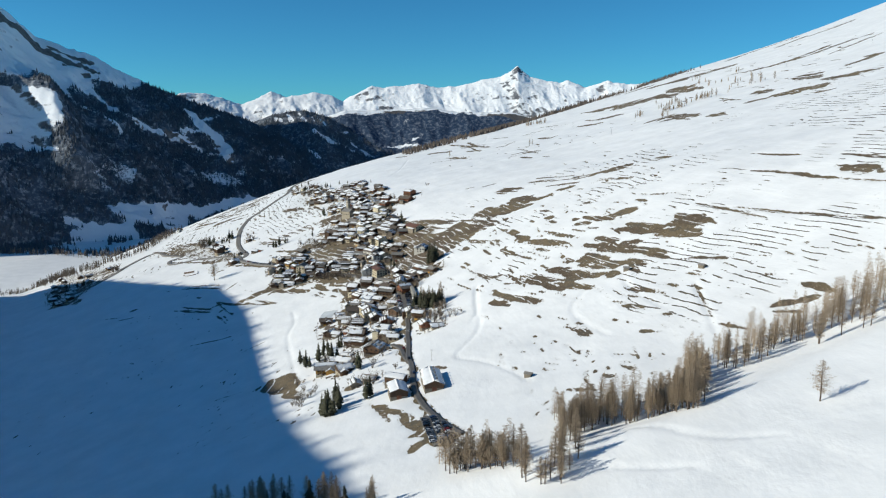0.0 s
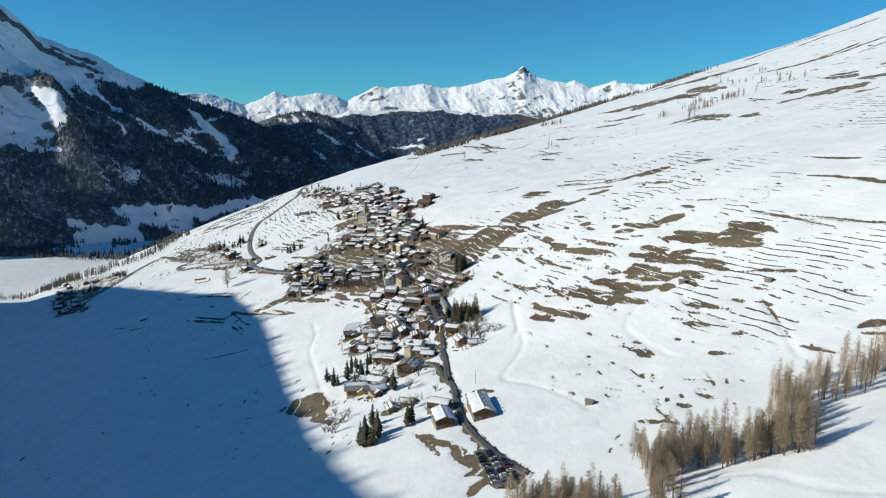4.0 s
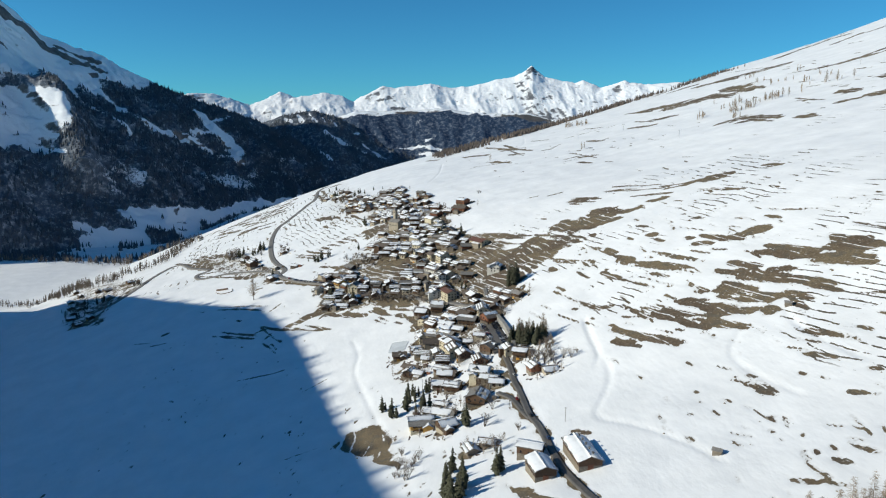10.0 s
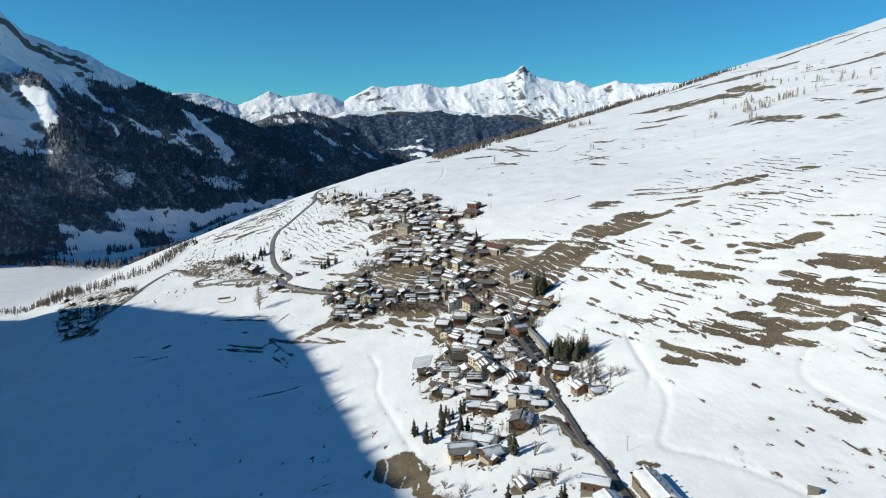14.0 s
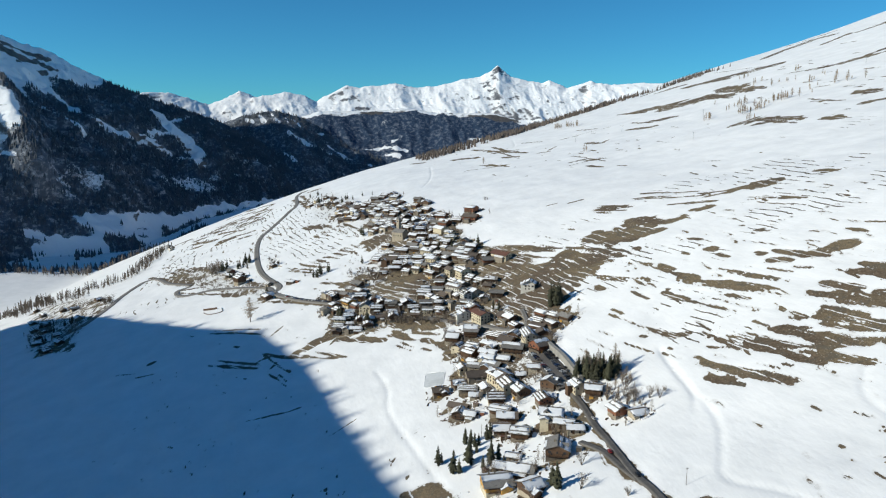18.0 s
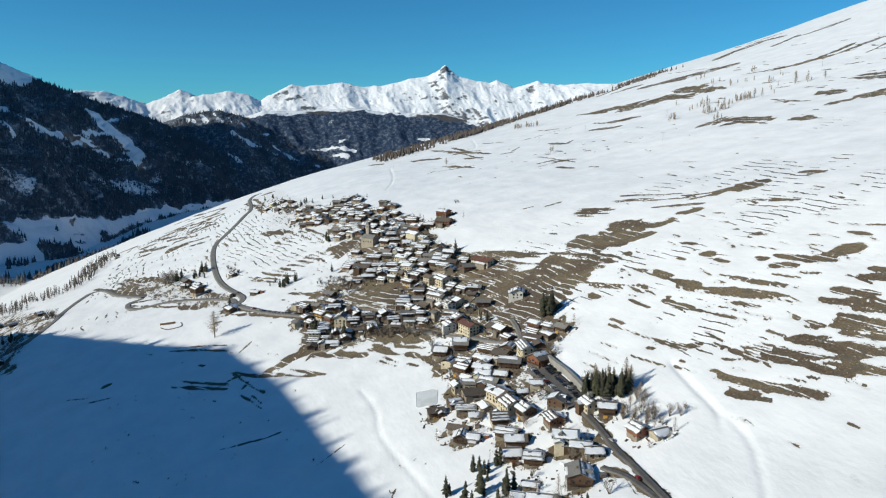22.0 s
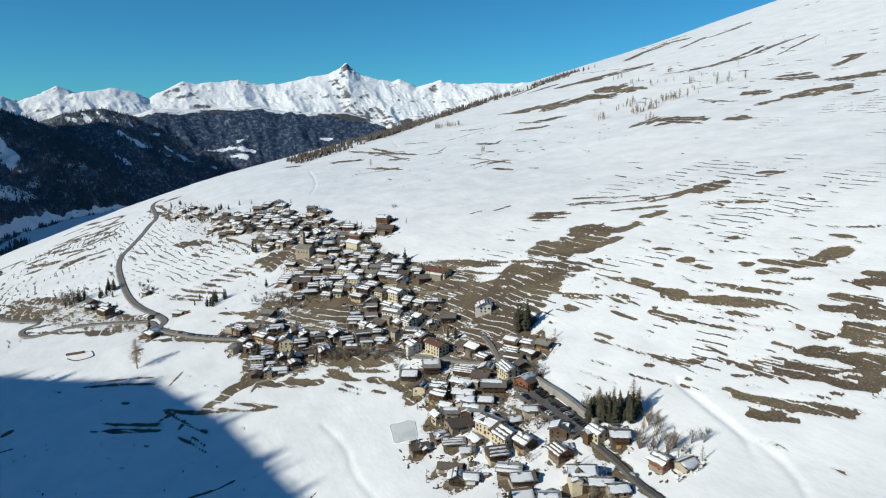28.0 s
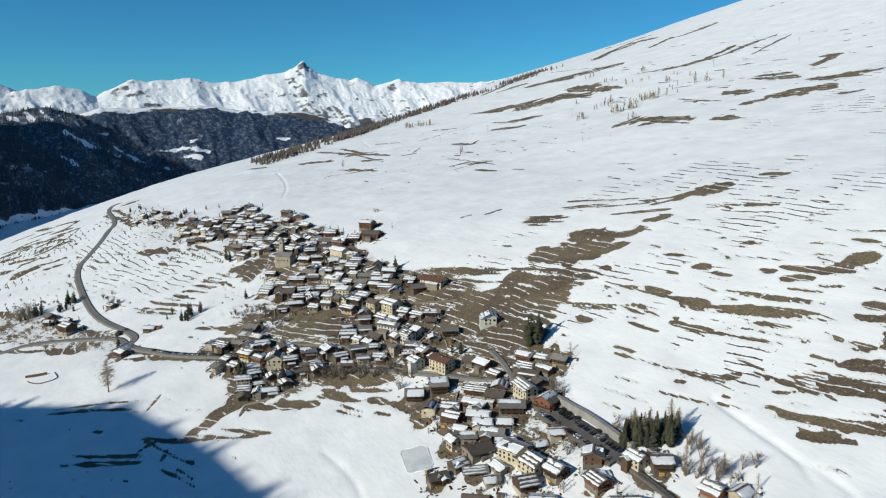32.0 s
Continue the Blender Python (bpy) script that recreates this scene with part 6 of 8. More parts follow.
ribbon_wall("board_fence", [(-264, 1049), (-255, 1042), (-246, 1035)], 2.4, 0.5, M_LARCHWOOD, "long dark board fence in the snowy meadow")
ribbon_wall("board_fence", [(-262, 1036), (-254, 1018), (-245, 1015), (-236, 1014), (-240, 1032)], 0.8, 0.35, M_LARCHWOOD, "low board edging round a snowy yard")

rink = thing("skating_rink", Matrix.Translation((-36, 700.5, gz(-36, 700.5))), "frozen grey skating rink set in the snow", "ice rink")
RC = [(-40.4, 716.8), (-25.9, 707.7), (-32.2, 685.0), (-46.1, 691.6)]
rp = []
for k in range(4):                       # rounded corners
    c0, c1, c2 = (Vector(RC[(k + q) % 4]) for q in (-1, 0, 1))
    a, b = c1 + (c0 - c1).normalized() * 3.5, c1 + (c2 - c1).normalized() * 3.5
    rp += [a.lerp(c1, q).lerp(c1.lerp(b, q), q) - Vector((-36, 700.5)) for q in (0, 0.25, 0.5, 0.75, 1)]
rz = [gz(p.x - 36, p.y + 700.5) - gz(-36, 700.5) + 0.18 for p in rp]
nr = len(rp)
part("ice", [(p.x, p.y, z) for p, z in zip(rp, rz)] + [(0, 0, 0.3)] + [(p.x, p.y, z - 1) for p, z in zip(rp, rz)],
     [(i, (i + 1) % nr, nr) for i in range(nr)] + [(i, nr + 1 + i, nr + 1 + (i + 1) % nr, (i + 1) % nr) for i in range(nr)], M_ICE, rink, "smooth grey ice")
part("snow_bank", *joined(*[tube((rp[i].x, rp[i].y, rz[i]), (rp[(i + 1) % nr].x, rp[(i + 1) % nr].y, rz[(i + 1) % nr]), 0.2, 0.2, 6) for i in range(nr)]), M_ROOFSNOW, rink, "low shovelled rim of snow", True)


# ---- houses ----
def unit_window(w, h, frame_mat):
    """A window in one piece: a proud frame with the pane set back in it; in the xz plane, facing -y."""
    f = 0.11
    v = [(sx * w / 2, y, z) for y in (0.1, -0.08) for sx, z in ((-1, 0), (1, 0), (1, h), (-1, h))]
    v += [(sx * (w / 2 - f), y, z) for y in (-0.08, -0.01) for sx, z in ((-1, f), (1, f), (1, h - f), (-1, h - f))]
    q = [(i, (i + 1) % 4, 4 + (i + 1) % 4, 4 + i) for i in range(4)]
    faces = q + [tuple(k + 4 for k in t) for t in q] + [tuple(k + 8 for k in t) for t in q] + [(12, 13, 14, 15)]
    me = soup("window", v, faces, frame_mat)
    me.materials.append(M_GLASS)
    me.polygons[len(faces) - 1].material_index = 1
    return me


WIN = unit_window(1.15, 1.45, M_LARCHWOOD)
WIN_BIG = unit_window(1.8, 1.5, M_LARCHWOOD)
DOOR = soup("door", *joined(box(-0.55, -0.07, 0, 0.55, 0.07, 2.05), box(-0.7, -0.1, 0, -0.55, 0.1, 2.2), box(0.55, -0.1, 0, 0.7, 0.1, 2.2), box(-0.7, -0.1, 2.05, 0.7, 0.1, 2.2)), M_LARCHWOOD)


def stuck(name, me, parent, x, y, z, turn):
    ob = new(name, me)
    ob.parent = parent
    ob.matrix_local = pose(x, y, z, 0, 0, turn)
    return ob


def snow_slab(l, x0, x1, s0, s1, side, half, rise, z, rng, thick=0.34):
    """Snow lying on one roof slope between x0..x1 and s0..s1 (0 eave, 1 ridge), with ragged rounded edges."""
    nx, ns = 9, 5
    V, F = [], []
    for lay in (0, 1):
        for i in range(nx):
            for j in range(ns):
                u, v = i / (nx - 1), j / (ns - 1)
                edge = min(u, 1 - u, 0.5) * min(v, 1 - v, 0.5)
                x = x0 + (x1 - x0) * u + (rng.uniform(-0.35, 0.35) if i in (0, nx - 1) else 0)
                s = s0 + (s1 - s0) * v
                if j == 0:
                    s += rng.uniform(-0.05, 0.09)
                y = side * half * (1 - s)
                t = 0.03 if lay == 0 else 0.06 + thick * min(1, (edge * 40) ** 0.5) * rng.uniform(0.75, 1.1)
                V.append((x, y, z + rise * s + t))
    k = nx * ns
    for i in range(nx - 1):
        for j in range(ns - 1):
            a = i * ns + j
            F += [(a, a + 1, a + ns + 1, a + ns), (k + a, k + a + ns, k + a + ns + 1, k + a + 1)]
    for i in range(nx - 1):
        for j in (0, ns - 1):
            a = i * ns + j
            F.append((a, a + ns, k + a + ns, k + a))
    for j in range(ns - 1):
        for i in (0, nx - 1):
            a = i * ns + j
            F.append((a, a + 1, k + a + 1, k + a))
    return V, F


def rounded_walls(l, w, z0, z1, inset=0.0):
    return box(-l / 2 + inset, -w / 2 + inset, z0, l / 2 - inset, w / 2 - inset, z1)


LOOKS = {0: ("stone and dark larch house", M_STONEWALL, M_LARCHWOOD), 1: ("dark weathered timber chalet", M_STONEWALL, M_LARCHWOOD), 2: ("cream plastered house", M_PLASTER, M_PLASTER),
         3: ("white plastered house", M_WHITEPL, M_WHITEPL), 4: ("reddish timber chalet", M_STONEWALL, M_REDWOOD), 5: ("grey rubble stone house", M_STONEWALL, M_STONEWALL),
         6: ("long cream house", M_PLASTER, M_PLASTER), 7: ("golden timber house", M_PLASTER, M_OCHRE)}


def house(x, y, rot, l, w, h, style, seed):
    rng = random.Random(seed)
    rot += rng.uniform(-9, 9)
    if style not in (6, 7) and l < 1.5 * w and rng.random() < 0.34:      # gable towards the lane
        rot += 90
    l, h, w = l * 0.86, h * (0.86 if style in (2, 3, 6) else 0.72), w * 0.98
    name, low_mat, up_mat = LOOKS[style]
    if low_mat is M_STONEWALL:
        pick = rng.choices((M_STONEWALL, M_DARKSTONE, M_PALESTONE), (3.5, 3, 3.2))[0]
        up_mat = pick if up_mat is M_STONEWALL else up_mat
        low_mat = pick
    c, s = math.cos(radians(rot)), math.sin(radians(rot))
    corners = [gz(x + c * a - s * b, y + s * a + c * b) for a in (-l / 2, l / 2) for b in (-w / 2, w / 2)]
    g, lo = gz(x, y), min(corners)
    snowy = style != 6 and rng.random() < 0.93
    roof_word = "rusty sheet roof" if style == 6 else ("snow-covered roof" if snowy else "bare slate-grey roof")
    small = h <= 3.6
    kind = "barn" if (small and style == 5) else ("chalet" if style in (1, 4) else "house")
    where = "standing on thawed ground in the village" if y < 1100 else "on the snowy slope in the upper hamlet"
    ob = thing(kind, pose(x, y, g, 0, 0, rot), f"{name} with {roof_word}", "barn" if kind == "barn" else "house", "village houses")
    zl, rise, eave = lo - g - 1.5, w * 0.5 * rng.uniform(0.34, 0.56), rng.uniform(1.2, 1.9)
    h0 = h if style in (2, 3, 5, 6) else (h * 0.38 if style == 0 else h * 0.3)
    part("ground_floor", *rounded_walls(l, w, zl, h0), low_mat, ob, "" if style in (2, 3, 5, 6) else "rubble stone ground floor")
    o = 0.14
    body = [(-w / 2 - o, h0), (w / 2 + o, h0), (w / 2 + o, h), (0, h + rise), (-w / 2 - o, h)]
    if style in (2, 3, 5, 6):
        body = [(-w / 2, h0 - 0.01), (w / 2, h0 - 0.01), (w / 2, h), (0, h + rise), (-w / 2, h)]
        part("gable", *prism([(-w / 2, h), (w / 2, h), (0, h + rise)], -l / 2, l / 2), M_LARCHWOOD if rng.random() < 0.4 else up_mat, ob)
    else:
        part("upper_floor", *prism(body, -l / 2 - o, l / 2 + o), up_mat, ob, "weathered board upper floor")
    half, t = w / 2 + eave, 0.28
    ex = rise / (w / 2) * eave
    zr = h - ex + 0.05
    full = rise + ex
    ov = l / 2 + rng.uniform(1.0, 1.7)
    roof_m = M_RUST if style == 6 else (M_SHINGLE if rng.random() < 0.4 else M_ROOF)
    roof = part("roof", *joined(prism([(-half, zr), (0, zr + full), (half, zr), (half, zr + t), (0, zr + full + t), (-half, zr + t)], -ov, ov), box(-ov - 0.02, -0.22, zr + full + t - 0.1, ov + 0.02, 0.22, zr + full + t + 0.06)), roof_m, ob, roof_word if not snowy else "slate and shingle roof")
    if snowy or style == 6:
        for side in (-1, 1):
            a = -ov + 0.15 + (rng.uniform(0, 0.3) * l if rng.random() < 0.25 else 0)
            b = ov - 0.15 - (rng.uniform(0, 0.35) * l if rng.random() < 0.25 else 0)
            look_ = rng.random() if style != 6 else 0.95
            whole = 0.36 if y < 760 else 0.18
            if look_ < whole:                     # nearly whole
                bands = [(0.02, rng.uniform(0.8, 0.97))]
            elif look_ < 0.66:                    # slid in two bands, roof showing between
                m = rng.uniform(0.38, 0.6)
                bands = [(0.03, m - 0.08), (m + 0.06, rng.uniform(0.86, 0.97))]
            elif look_ < 0.78:                    # three thin bands held by the snow poles
                bands = [(0.04, rng.uniform(0.18, 0.24)), (0.36, rng.uniform(0.5, 0.56)), (0.68, rng.uniform(0.8, 0.93))]
            elif look_ < 0.85:
                bands = [(rng.uniform(0.3, 0.6), 0.97)]
            elif look_ < 0.91:
                bands = [(0.02, rng.uniform(0.2, 0.4))]
            else:
                continue
            slabs = [snow_slab(l, a + rng.uniform(0, 0.12) * l * (k > 0), b - rng.uniform(0, 0.12) * l * (k > 0), s0, s1, side, half, full, zr + t, rng) for k, (s0, s1) in enumerate(bands)]
            part("roof_snow", *joined(*slabs), M_ROOFSNOW, ob, "settled snow on the roof", True)
    if rng.random() < 0.3 and not small and l > 8:      # a cross gable on one slope
        side, cx, cw = rng.choice((-1, 1)), rng.uniform(-0.22, 0.22) * l, rng.uniform(1.3, 2.0)
        yo, zt = side * (w / 2 - 0.3), h + rise * 0.82
        gv = [(cx - cw, yo, h - 0.2), (cx + cw, yo, h - 0.2), (cx + cw, yo, zt - cw * 0.55), (cx, yo, zt), (cx - cw, yo, zt - cw * 0.55)]
        gv += [(x_, 0, z_) for x_, _, z_ in gv]
        part("dormer", gv, [(0, 1, 2, 3, 4), (5, 9, 8, 7, 6)] + [(i, 5 + i, 5 + (i + 1) % 5, (i + 1) % 5) for i in range(5)], up_mat, ob, "gabled dormer")
        e = cw + 0.5
        rv = [(cx + q * e, yy, zt - e * 0.55 + dz) if q else (cx, yy, zt + 0.02 + dz) for yy in (yo + side * 0.6, 0) for q, dz in ((-1, 0), (0, 0), (1, 0), (1, 0.3), (0, 0.34), (-1, 0.3))]
        part("dormer_roof", rv, [(0, 1, 2, 3, 4, 5), (6, 11, 10, 9, 8, 7)] + [(i, 6 + i, 6 + (i + 1) % 6, (i + 1) % 6) for i in range(6)], rng.choice((M_ROOF, M_ROOFSNOW)), ob)
        stuck("dormer_window", WIN, ob, cx, yo + side * 0.02, h - 0.05, 0 if side < 0 else 180)
    if not small and l > 8.5 and y < 1300 and style != 6 and rng.random() < 0.34:      # a wing across the main body
        side, ww = rng.choice((-1, 1)), l * rng.uniform(0.2, 0.27)
        wx, wl = rng.choice((-1, 1)) * (l / 2 - ww - 0.2), rng.uniform(2.2, 3.8)
        wh, wr = h * rng.uniform(0.72, 0.92), ww * rng.uniform(0.4, 0.55)
        y0, y1 = side * 0.4, side * (w / 2 + wl)
        ring = [(wx - ww, zl), (wx + ww, zl), (wx + ww, wh), (wx, wh + wr), (wx - ww, wh)]
        def across(v_f):
            return [(b_, a_, c_) for a_, b_, c_ in v_f[0]], v_f[1]
        part("wing", *across(prism(ring, y0, y1)), rng.choice((up_mat, low_mat, M_LARCHWOOD)), ob, "lower wing set across the house")
        e, k_ = ww + 0.6, wr / ww
        top = [(wx - e, wh - 0.6 * k_), (wx, wh + wr), (wx + e, wh - 0.6 * k_), (wx + e, wh - 0.6 * k_ + 0.24), (wx, wh + wr + 0.24), (wx - e, wh - 0.6 * k_ + 0.24)]
        part("wing_roof", *across(prism(top, y0, y1 + side * 0.8)), roof_m, ob)
        if rng.random() < 0.8:
            q = side * 1.0
            white = [(wx - e * 0.96, wh - 0.5 * k_ + 0.22), (wx, wh + wr + 0.25), (wx + e * 0.96, wh - 0.5 * k_ + 0.22), (wx + e * 0.9, wh - 0.5 * k_ + 0.55), (wx + 0.25, wh + wr + 0.5), (wx - e * 0.9, wh - 0.5 * k_ + 0.55)]
            part("wing_snow", *across(prism(white, y0 + q, y1 + side * 0.6)), M_ROOFSNOW, ob, "settled snow on the wing")
    for _ in range(rng.choice((1, 1, 2)) if not small else rng.choice((0, 1))):
        cx, cy = rng.uniform(-0.3, 0.3) * l, rng.choice((-1, 1)) * w * rng.uniform(0.08, 0.2)
        zc = h + rise * (1 - abs(cy) / (w / 2))
        part("chimney", *joined(box(cx - 0.4, cy - 0.4, zc - 0.5, cx + 0.4, cy + 0.4, zc + 1.3), box(cx - 0.52, cy - 0.52, zc + 1.3, cx + 0.52, cy + 0.52, zc + 1.45)), M_STONEWALL, ob)
    floors = max(1, int(h / 2.5)) if y < 980 else (1 if y < 1150 or style in (2, 3, 6) else 0)
    plaster = style in (2, 3, 6, 7)
    for k in range(floors):
        z = 0.8 + k * 2.5
        out = 0.02 if (z < h0 or style in (2, 3, 5, 6)) else o + 0.02
        for side in (-1, 1):
            open_side = side * c < 0.15 if abs(c) > 0.2 else side * s > 0
            n = max(1, int(l / (3.0 if plaster else 3.6)))
            for i in range(n):
                if (plaster or rng.random() < 0.66) and (open_side or rng.random() < 0.05):
                    stuck("window", WIN, ob, (i + 0.5) / n * l - l / 2 + rng.uniform(-0.2, 0.2), side * (w / 2 + out), z, 0 if side < 0 else 180)
            open_side = side * s < 0
            n = max(1, int(w / 3.2))
            for i in range(n):
                if (k or i) and (plaster or rng.random() < 0.75) and (open_side or rng.random() < 0.05):
                    stuck("window", WIN if rng.random() < 0.6 or not k else WIN_BIG, ob, side * (l / 2 + out), (i + 0.5) / n * w - w / 2, z, 90 if side > 0 else -90)
    stuck("door", DOOR, ob, rng.uniform(-0.3, 0.3) * l, -w / 2 - 0.03, max(0.1, gz(x + s * w / 2, y - c * w / 2) - g), 0)
    if rng.random() < 0.42 and y < 1250:        # a lean-to against one long side
        side, al, aw = rng.choice((-1, 1)), l * rng.uniform(0.35, 0.6), rng.uniform(2.2, 3.4)
        ax, ah = rng.uniform(-0.2, 0.2) * l, h * rng.uniform(0.45, 0.7)
        y0, y1 = side * (w / 2 + 0.16), side * (w / 2 + aw)
        part("lean_to", *prism([(y0, zl), (y1, zl), (y1, ah * 0.75), (y0, ah)][::side], ax - al / 2, ax + al / 2), rng.choice((M_LARCHWOOD, M_STONEWALL)), ob, "low lean-to shed")
        y2 = side * (w / 2 + aw + 0.5)
        part("lean_to_roof", *prism([(y0, ah + 0.05), (y2, ah * 0.7 + 0.02), (y2, ah * 0.7 + 0.2), (y0, ah + 0.25)][::side], ax - al / 2 - 0.5, ax + al / 2 + 0.5), rng.choice((M_ROOF, M_ROOFSNOW, M_ROOFSNOW)), ob)
    front = gz(x + s * (w / 2 + 0.6), y - c * (w / 2 + 0.6)) - g      # ground level before the sunny long side
    if style in (0, 1, 4) and not small and rng.random() < 0.5:
        xs, zs = rng.uniform(-0.3, 0.3) * l, front - 0.1
        row = [(xs - 1.3 + 0.16 * i, zs + 1.3 + (0.1 if i % 2 else -0.04) + rng.uniform(-0.05, 0.05)) for i in range(17)]
        edge_ = [(xs - 1.3, zs - 0.5)] + row + [(xs + 1.26, zs - 0.5)]
        k = len(edge_)
        part("woodpile", [(a_, yy, b_) for yy in (-w / 2 - 0.85, -w / 2 - 0.03) for a_, b_ in edge_], [tuple(range(k)), tuple(range(k, 2 * k))[::-1]] + [(i, k + i, k + (i + 1) % k, (i + 1) % k) for i in range(k)], M_OCHRE, ob, "stacked split firewood")
    if not small and (style in (0, 1, 4, 7) or rng.random() < 0.25):       # galleries along the sunny long side
        span = l * rng.uniform(0.32, 0.5)
        mid_x = rng.uniform(-1, 1) * (l / 2 - span)
        xa, xb, y0 = mid_x - span, mid_x + span, -w / 2 - o
        bal = []
        for zb in [z for z in (h0 + 0.1, h0 + 2.45) if z + 1.3 < h]:
            y1 = y0 - 1.15
            bal += [box(xa, y1, zb - 0.14, xb, y0 + 0.1, zb), box(xa, y1, zb + 0.88, xb, y1 + 0.09, zb + 1.0)]
            n = max(3, int((xb - xa) / 0.42))
            bal += [box(xa + i * (xb - xa) / n, y1 + 0.01, zb, xa + i * (xb - xa) / n + 0.17, y1 + 0.07, zb + 0.9) for i in range(n)]
            bal += [box(q - 0.08, y1, zb - 0.14, q + 0.08, y1 + 0.16, min(h - 0.25, zb + 2.3)) for q in (xa + 0.1, 0.5 * (xa + xb), xb - 0.1)]
        if bal:
            part("balcony", *joined(*bal), M_LARCHWOOD if style == 7 or rng.random() < 0.7 else up_mat, ob, "wooden gallery with upright balusters")
    side = -1 if s > 0 else 1                  # a gallery across the gable that looks down the valley
    if style in (0, 1, 4, 7) and not small and y < 1250 and abs(s) > 0.35 and rng.random() < 0.55:
        x0, zb, half_y = side * (l / 2 + o), h0 + 0.15, w * rng.uniform(0.38, 0.5)
        x1 = x0 + side * 1.2
        lo_x, hi_x = sorted((x0 - side * 0.1, x1))
        n = max(4, int(w / 0.5))
        rail = [box(lo_x, -half_y, zb - 0.14, hi_x, half_y, zb), box(min(x1, x1 - side * 0.1), -half_y, zb + 0.86, max(x1, x1 - side * 0.1), half_y, zb + 1.0)]
        rail += [box(x1 - side * 0.05 - 0.03, -half_y + 2 * half_y * i / n, zb, x1 - side * 0.05 + 0.03, -half_y + 2 * half_y * i / n + 0.2, zb + 0.88) for i in range(n)]
        rail += [box(x1 - side * 0.1 - 0.08, q - 0.08, zb - 0.14, x1 - side * 0.1 + 0.08, q + 0.08, h - 0.1) for q in (-half_y + 0.1, half_y - 0.1)]
        part("balcony", *joined(*rail), M_LARCHWOOD, ob, "wooden gallery across the gable")
        if h - zb > 1.9:
            for q in (-0.5, 0.5):
                stuck("window", WIN, ob, side * (l / 2 + o + 0.02), q * half_y, zb + 0.25, 90 if side > 0 else -90)
    return ob


for i, row in enumerate(ALL_HOUSES):
    house(*row, 100 + i)


# ---- the three barns at the lower end, beside the road ----
def barn(x, y, rot, l, w, h, label, vents=0, seed=1):
    rng = random.Random(seed)
    c, s = math.cos(radians(rot)), math.sin(radians(rot))
    lo = min(gz(x + c * a - s * b, y + s * a + c * b) for a in (-l / 2, l / 2) for b in (-w / 2, w / 2))
    g = gz(x, y)
    ob = thing("barn", pose(x, y, g, 0, 0, rot), label, "barn", "lower barns")
    rise, half, t = w * 0.2, w / 2 + 0.9, 0.3
    part("stone_base", *rounded_walls(l, w, lo - g - 2, 2.4), M_STONEWALL, ob, "rubble stone base")
    part("boarded_wall", *prism([(-w / 2 - .1, 2.4), (w / 2 + .1, 2.4), (w / 2 + .1, h), (0, h + rise), (-w / 2 - .1, h)], -l / 2 - .1, l / 2 + .1), M_LARCHWOOD, ob, "dark upright boards")
    zr = h - 0.3
    full = rise + 0.35
    part("roof", *prism([(-half, zr), (0, zr + full), (half, zr), (half, zr + t), (0, zr + full + t), (-half, zr + t)], -l / 2 - 1, l / 2 + 1), M_ROOF, ob)
    for side in (-1, 1):
        part("roof_snow", *snow_slab(l, -l / 2 - 0.8, l / 2 + 0.8, 0.03, 0.98, side, half, full, zr + t, rng, 0.4), M_ROOFSNOW, ob, "thick smooth snow on the roof", True)
    for i in range(vents):
        vx = (i + 0.5) / vents * l - l / 2
        part("roof_vent", *joined(box(vx - 0.4, w * 0.16 - 0.4, h + rise * 0.5, vx + 0.4, w * 0.16 + 0.4, h + rise + 0.9), box(vx - 0.6, w * 0.16 - 0.6, h + rise + 0.9, vx + 0.6, w * 0.16 + 0.6, h + rise + 1.05)), M_ROOF, ob, "small dark roof vent")
    n = max(2, int(l / 3.5))
    for side in (-1, 1):
        for i in range(n):
            stuck("window", WIN, ob, (i + 0.5) / n * l - l / 2, side * (w / 2 + 0.12), 2.8, 0 if side < 0 else 180)
        part("barn_door", *box(side * (l / 2 + 0.1), -1.5, 0, side * (l / 2 + 0.2), 1.5, 3.1), M_REDWOOD, ob, "wide reddish board door")


barn(21.1, 443.6, -29, 13, 8, 6.5, "dark boarded barn with snow roof above the road", seed=2)
barn(20.9, 421.8, -86, 16, 11, 5.5, "dark boarded barn with thick white roof snow", seed=3)
barn(43.5, 425.5, -89, 26, 12, 5.0, "long low cattle barn with snowy roof and five vents", 5, 4)
for hx, hy, hr in ((99.9, 395.1, -40), (204.1, 506.3, -30), (242.6, 462.1, -60)):
    hut = thing("hut", pose(hx, hy, gz(hx, hy), 0, 0, hr), "small grey rubble stone hut on the snow slope", "hut", "field huts")
    part("wall", *rounded_walls(4.2, 3.4, -1.5, 2.0), M_STONEWALL, hut)
    part("roof", *prism([(-2.1, 1.8), (0, 2.8), (2.1, 1.8), (2.1, 2.0), (0, 3.0), (-2.1, 2.0)], -2.5, 2.5), M_ROOF, hut)
    part("door", *box(-2.2, -0.45, 0, -2.08, 0.45, 1.7), M_LARCHWOOD, hut)


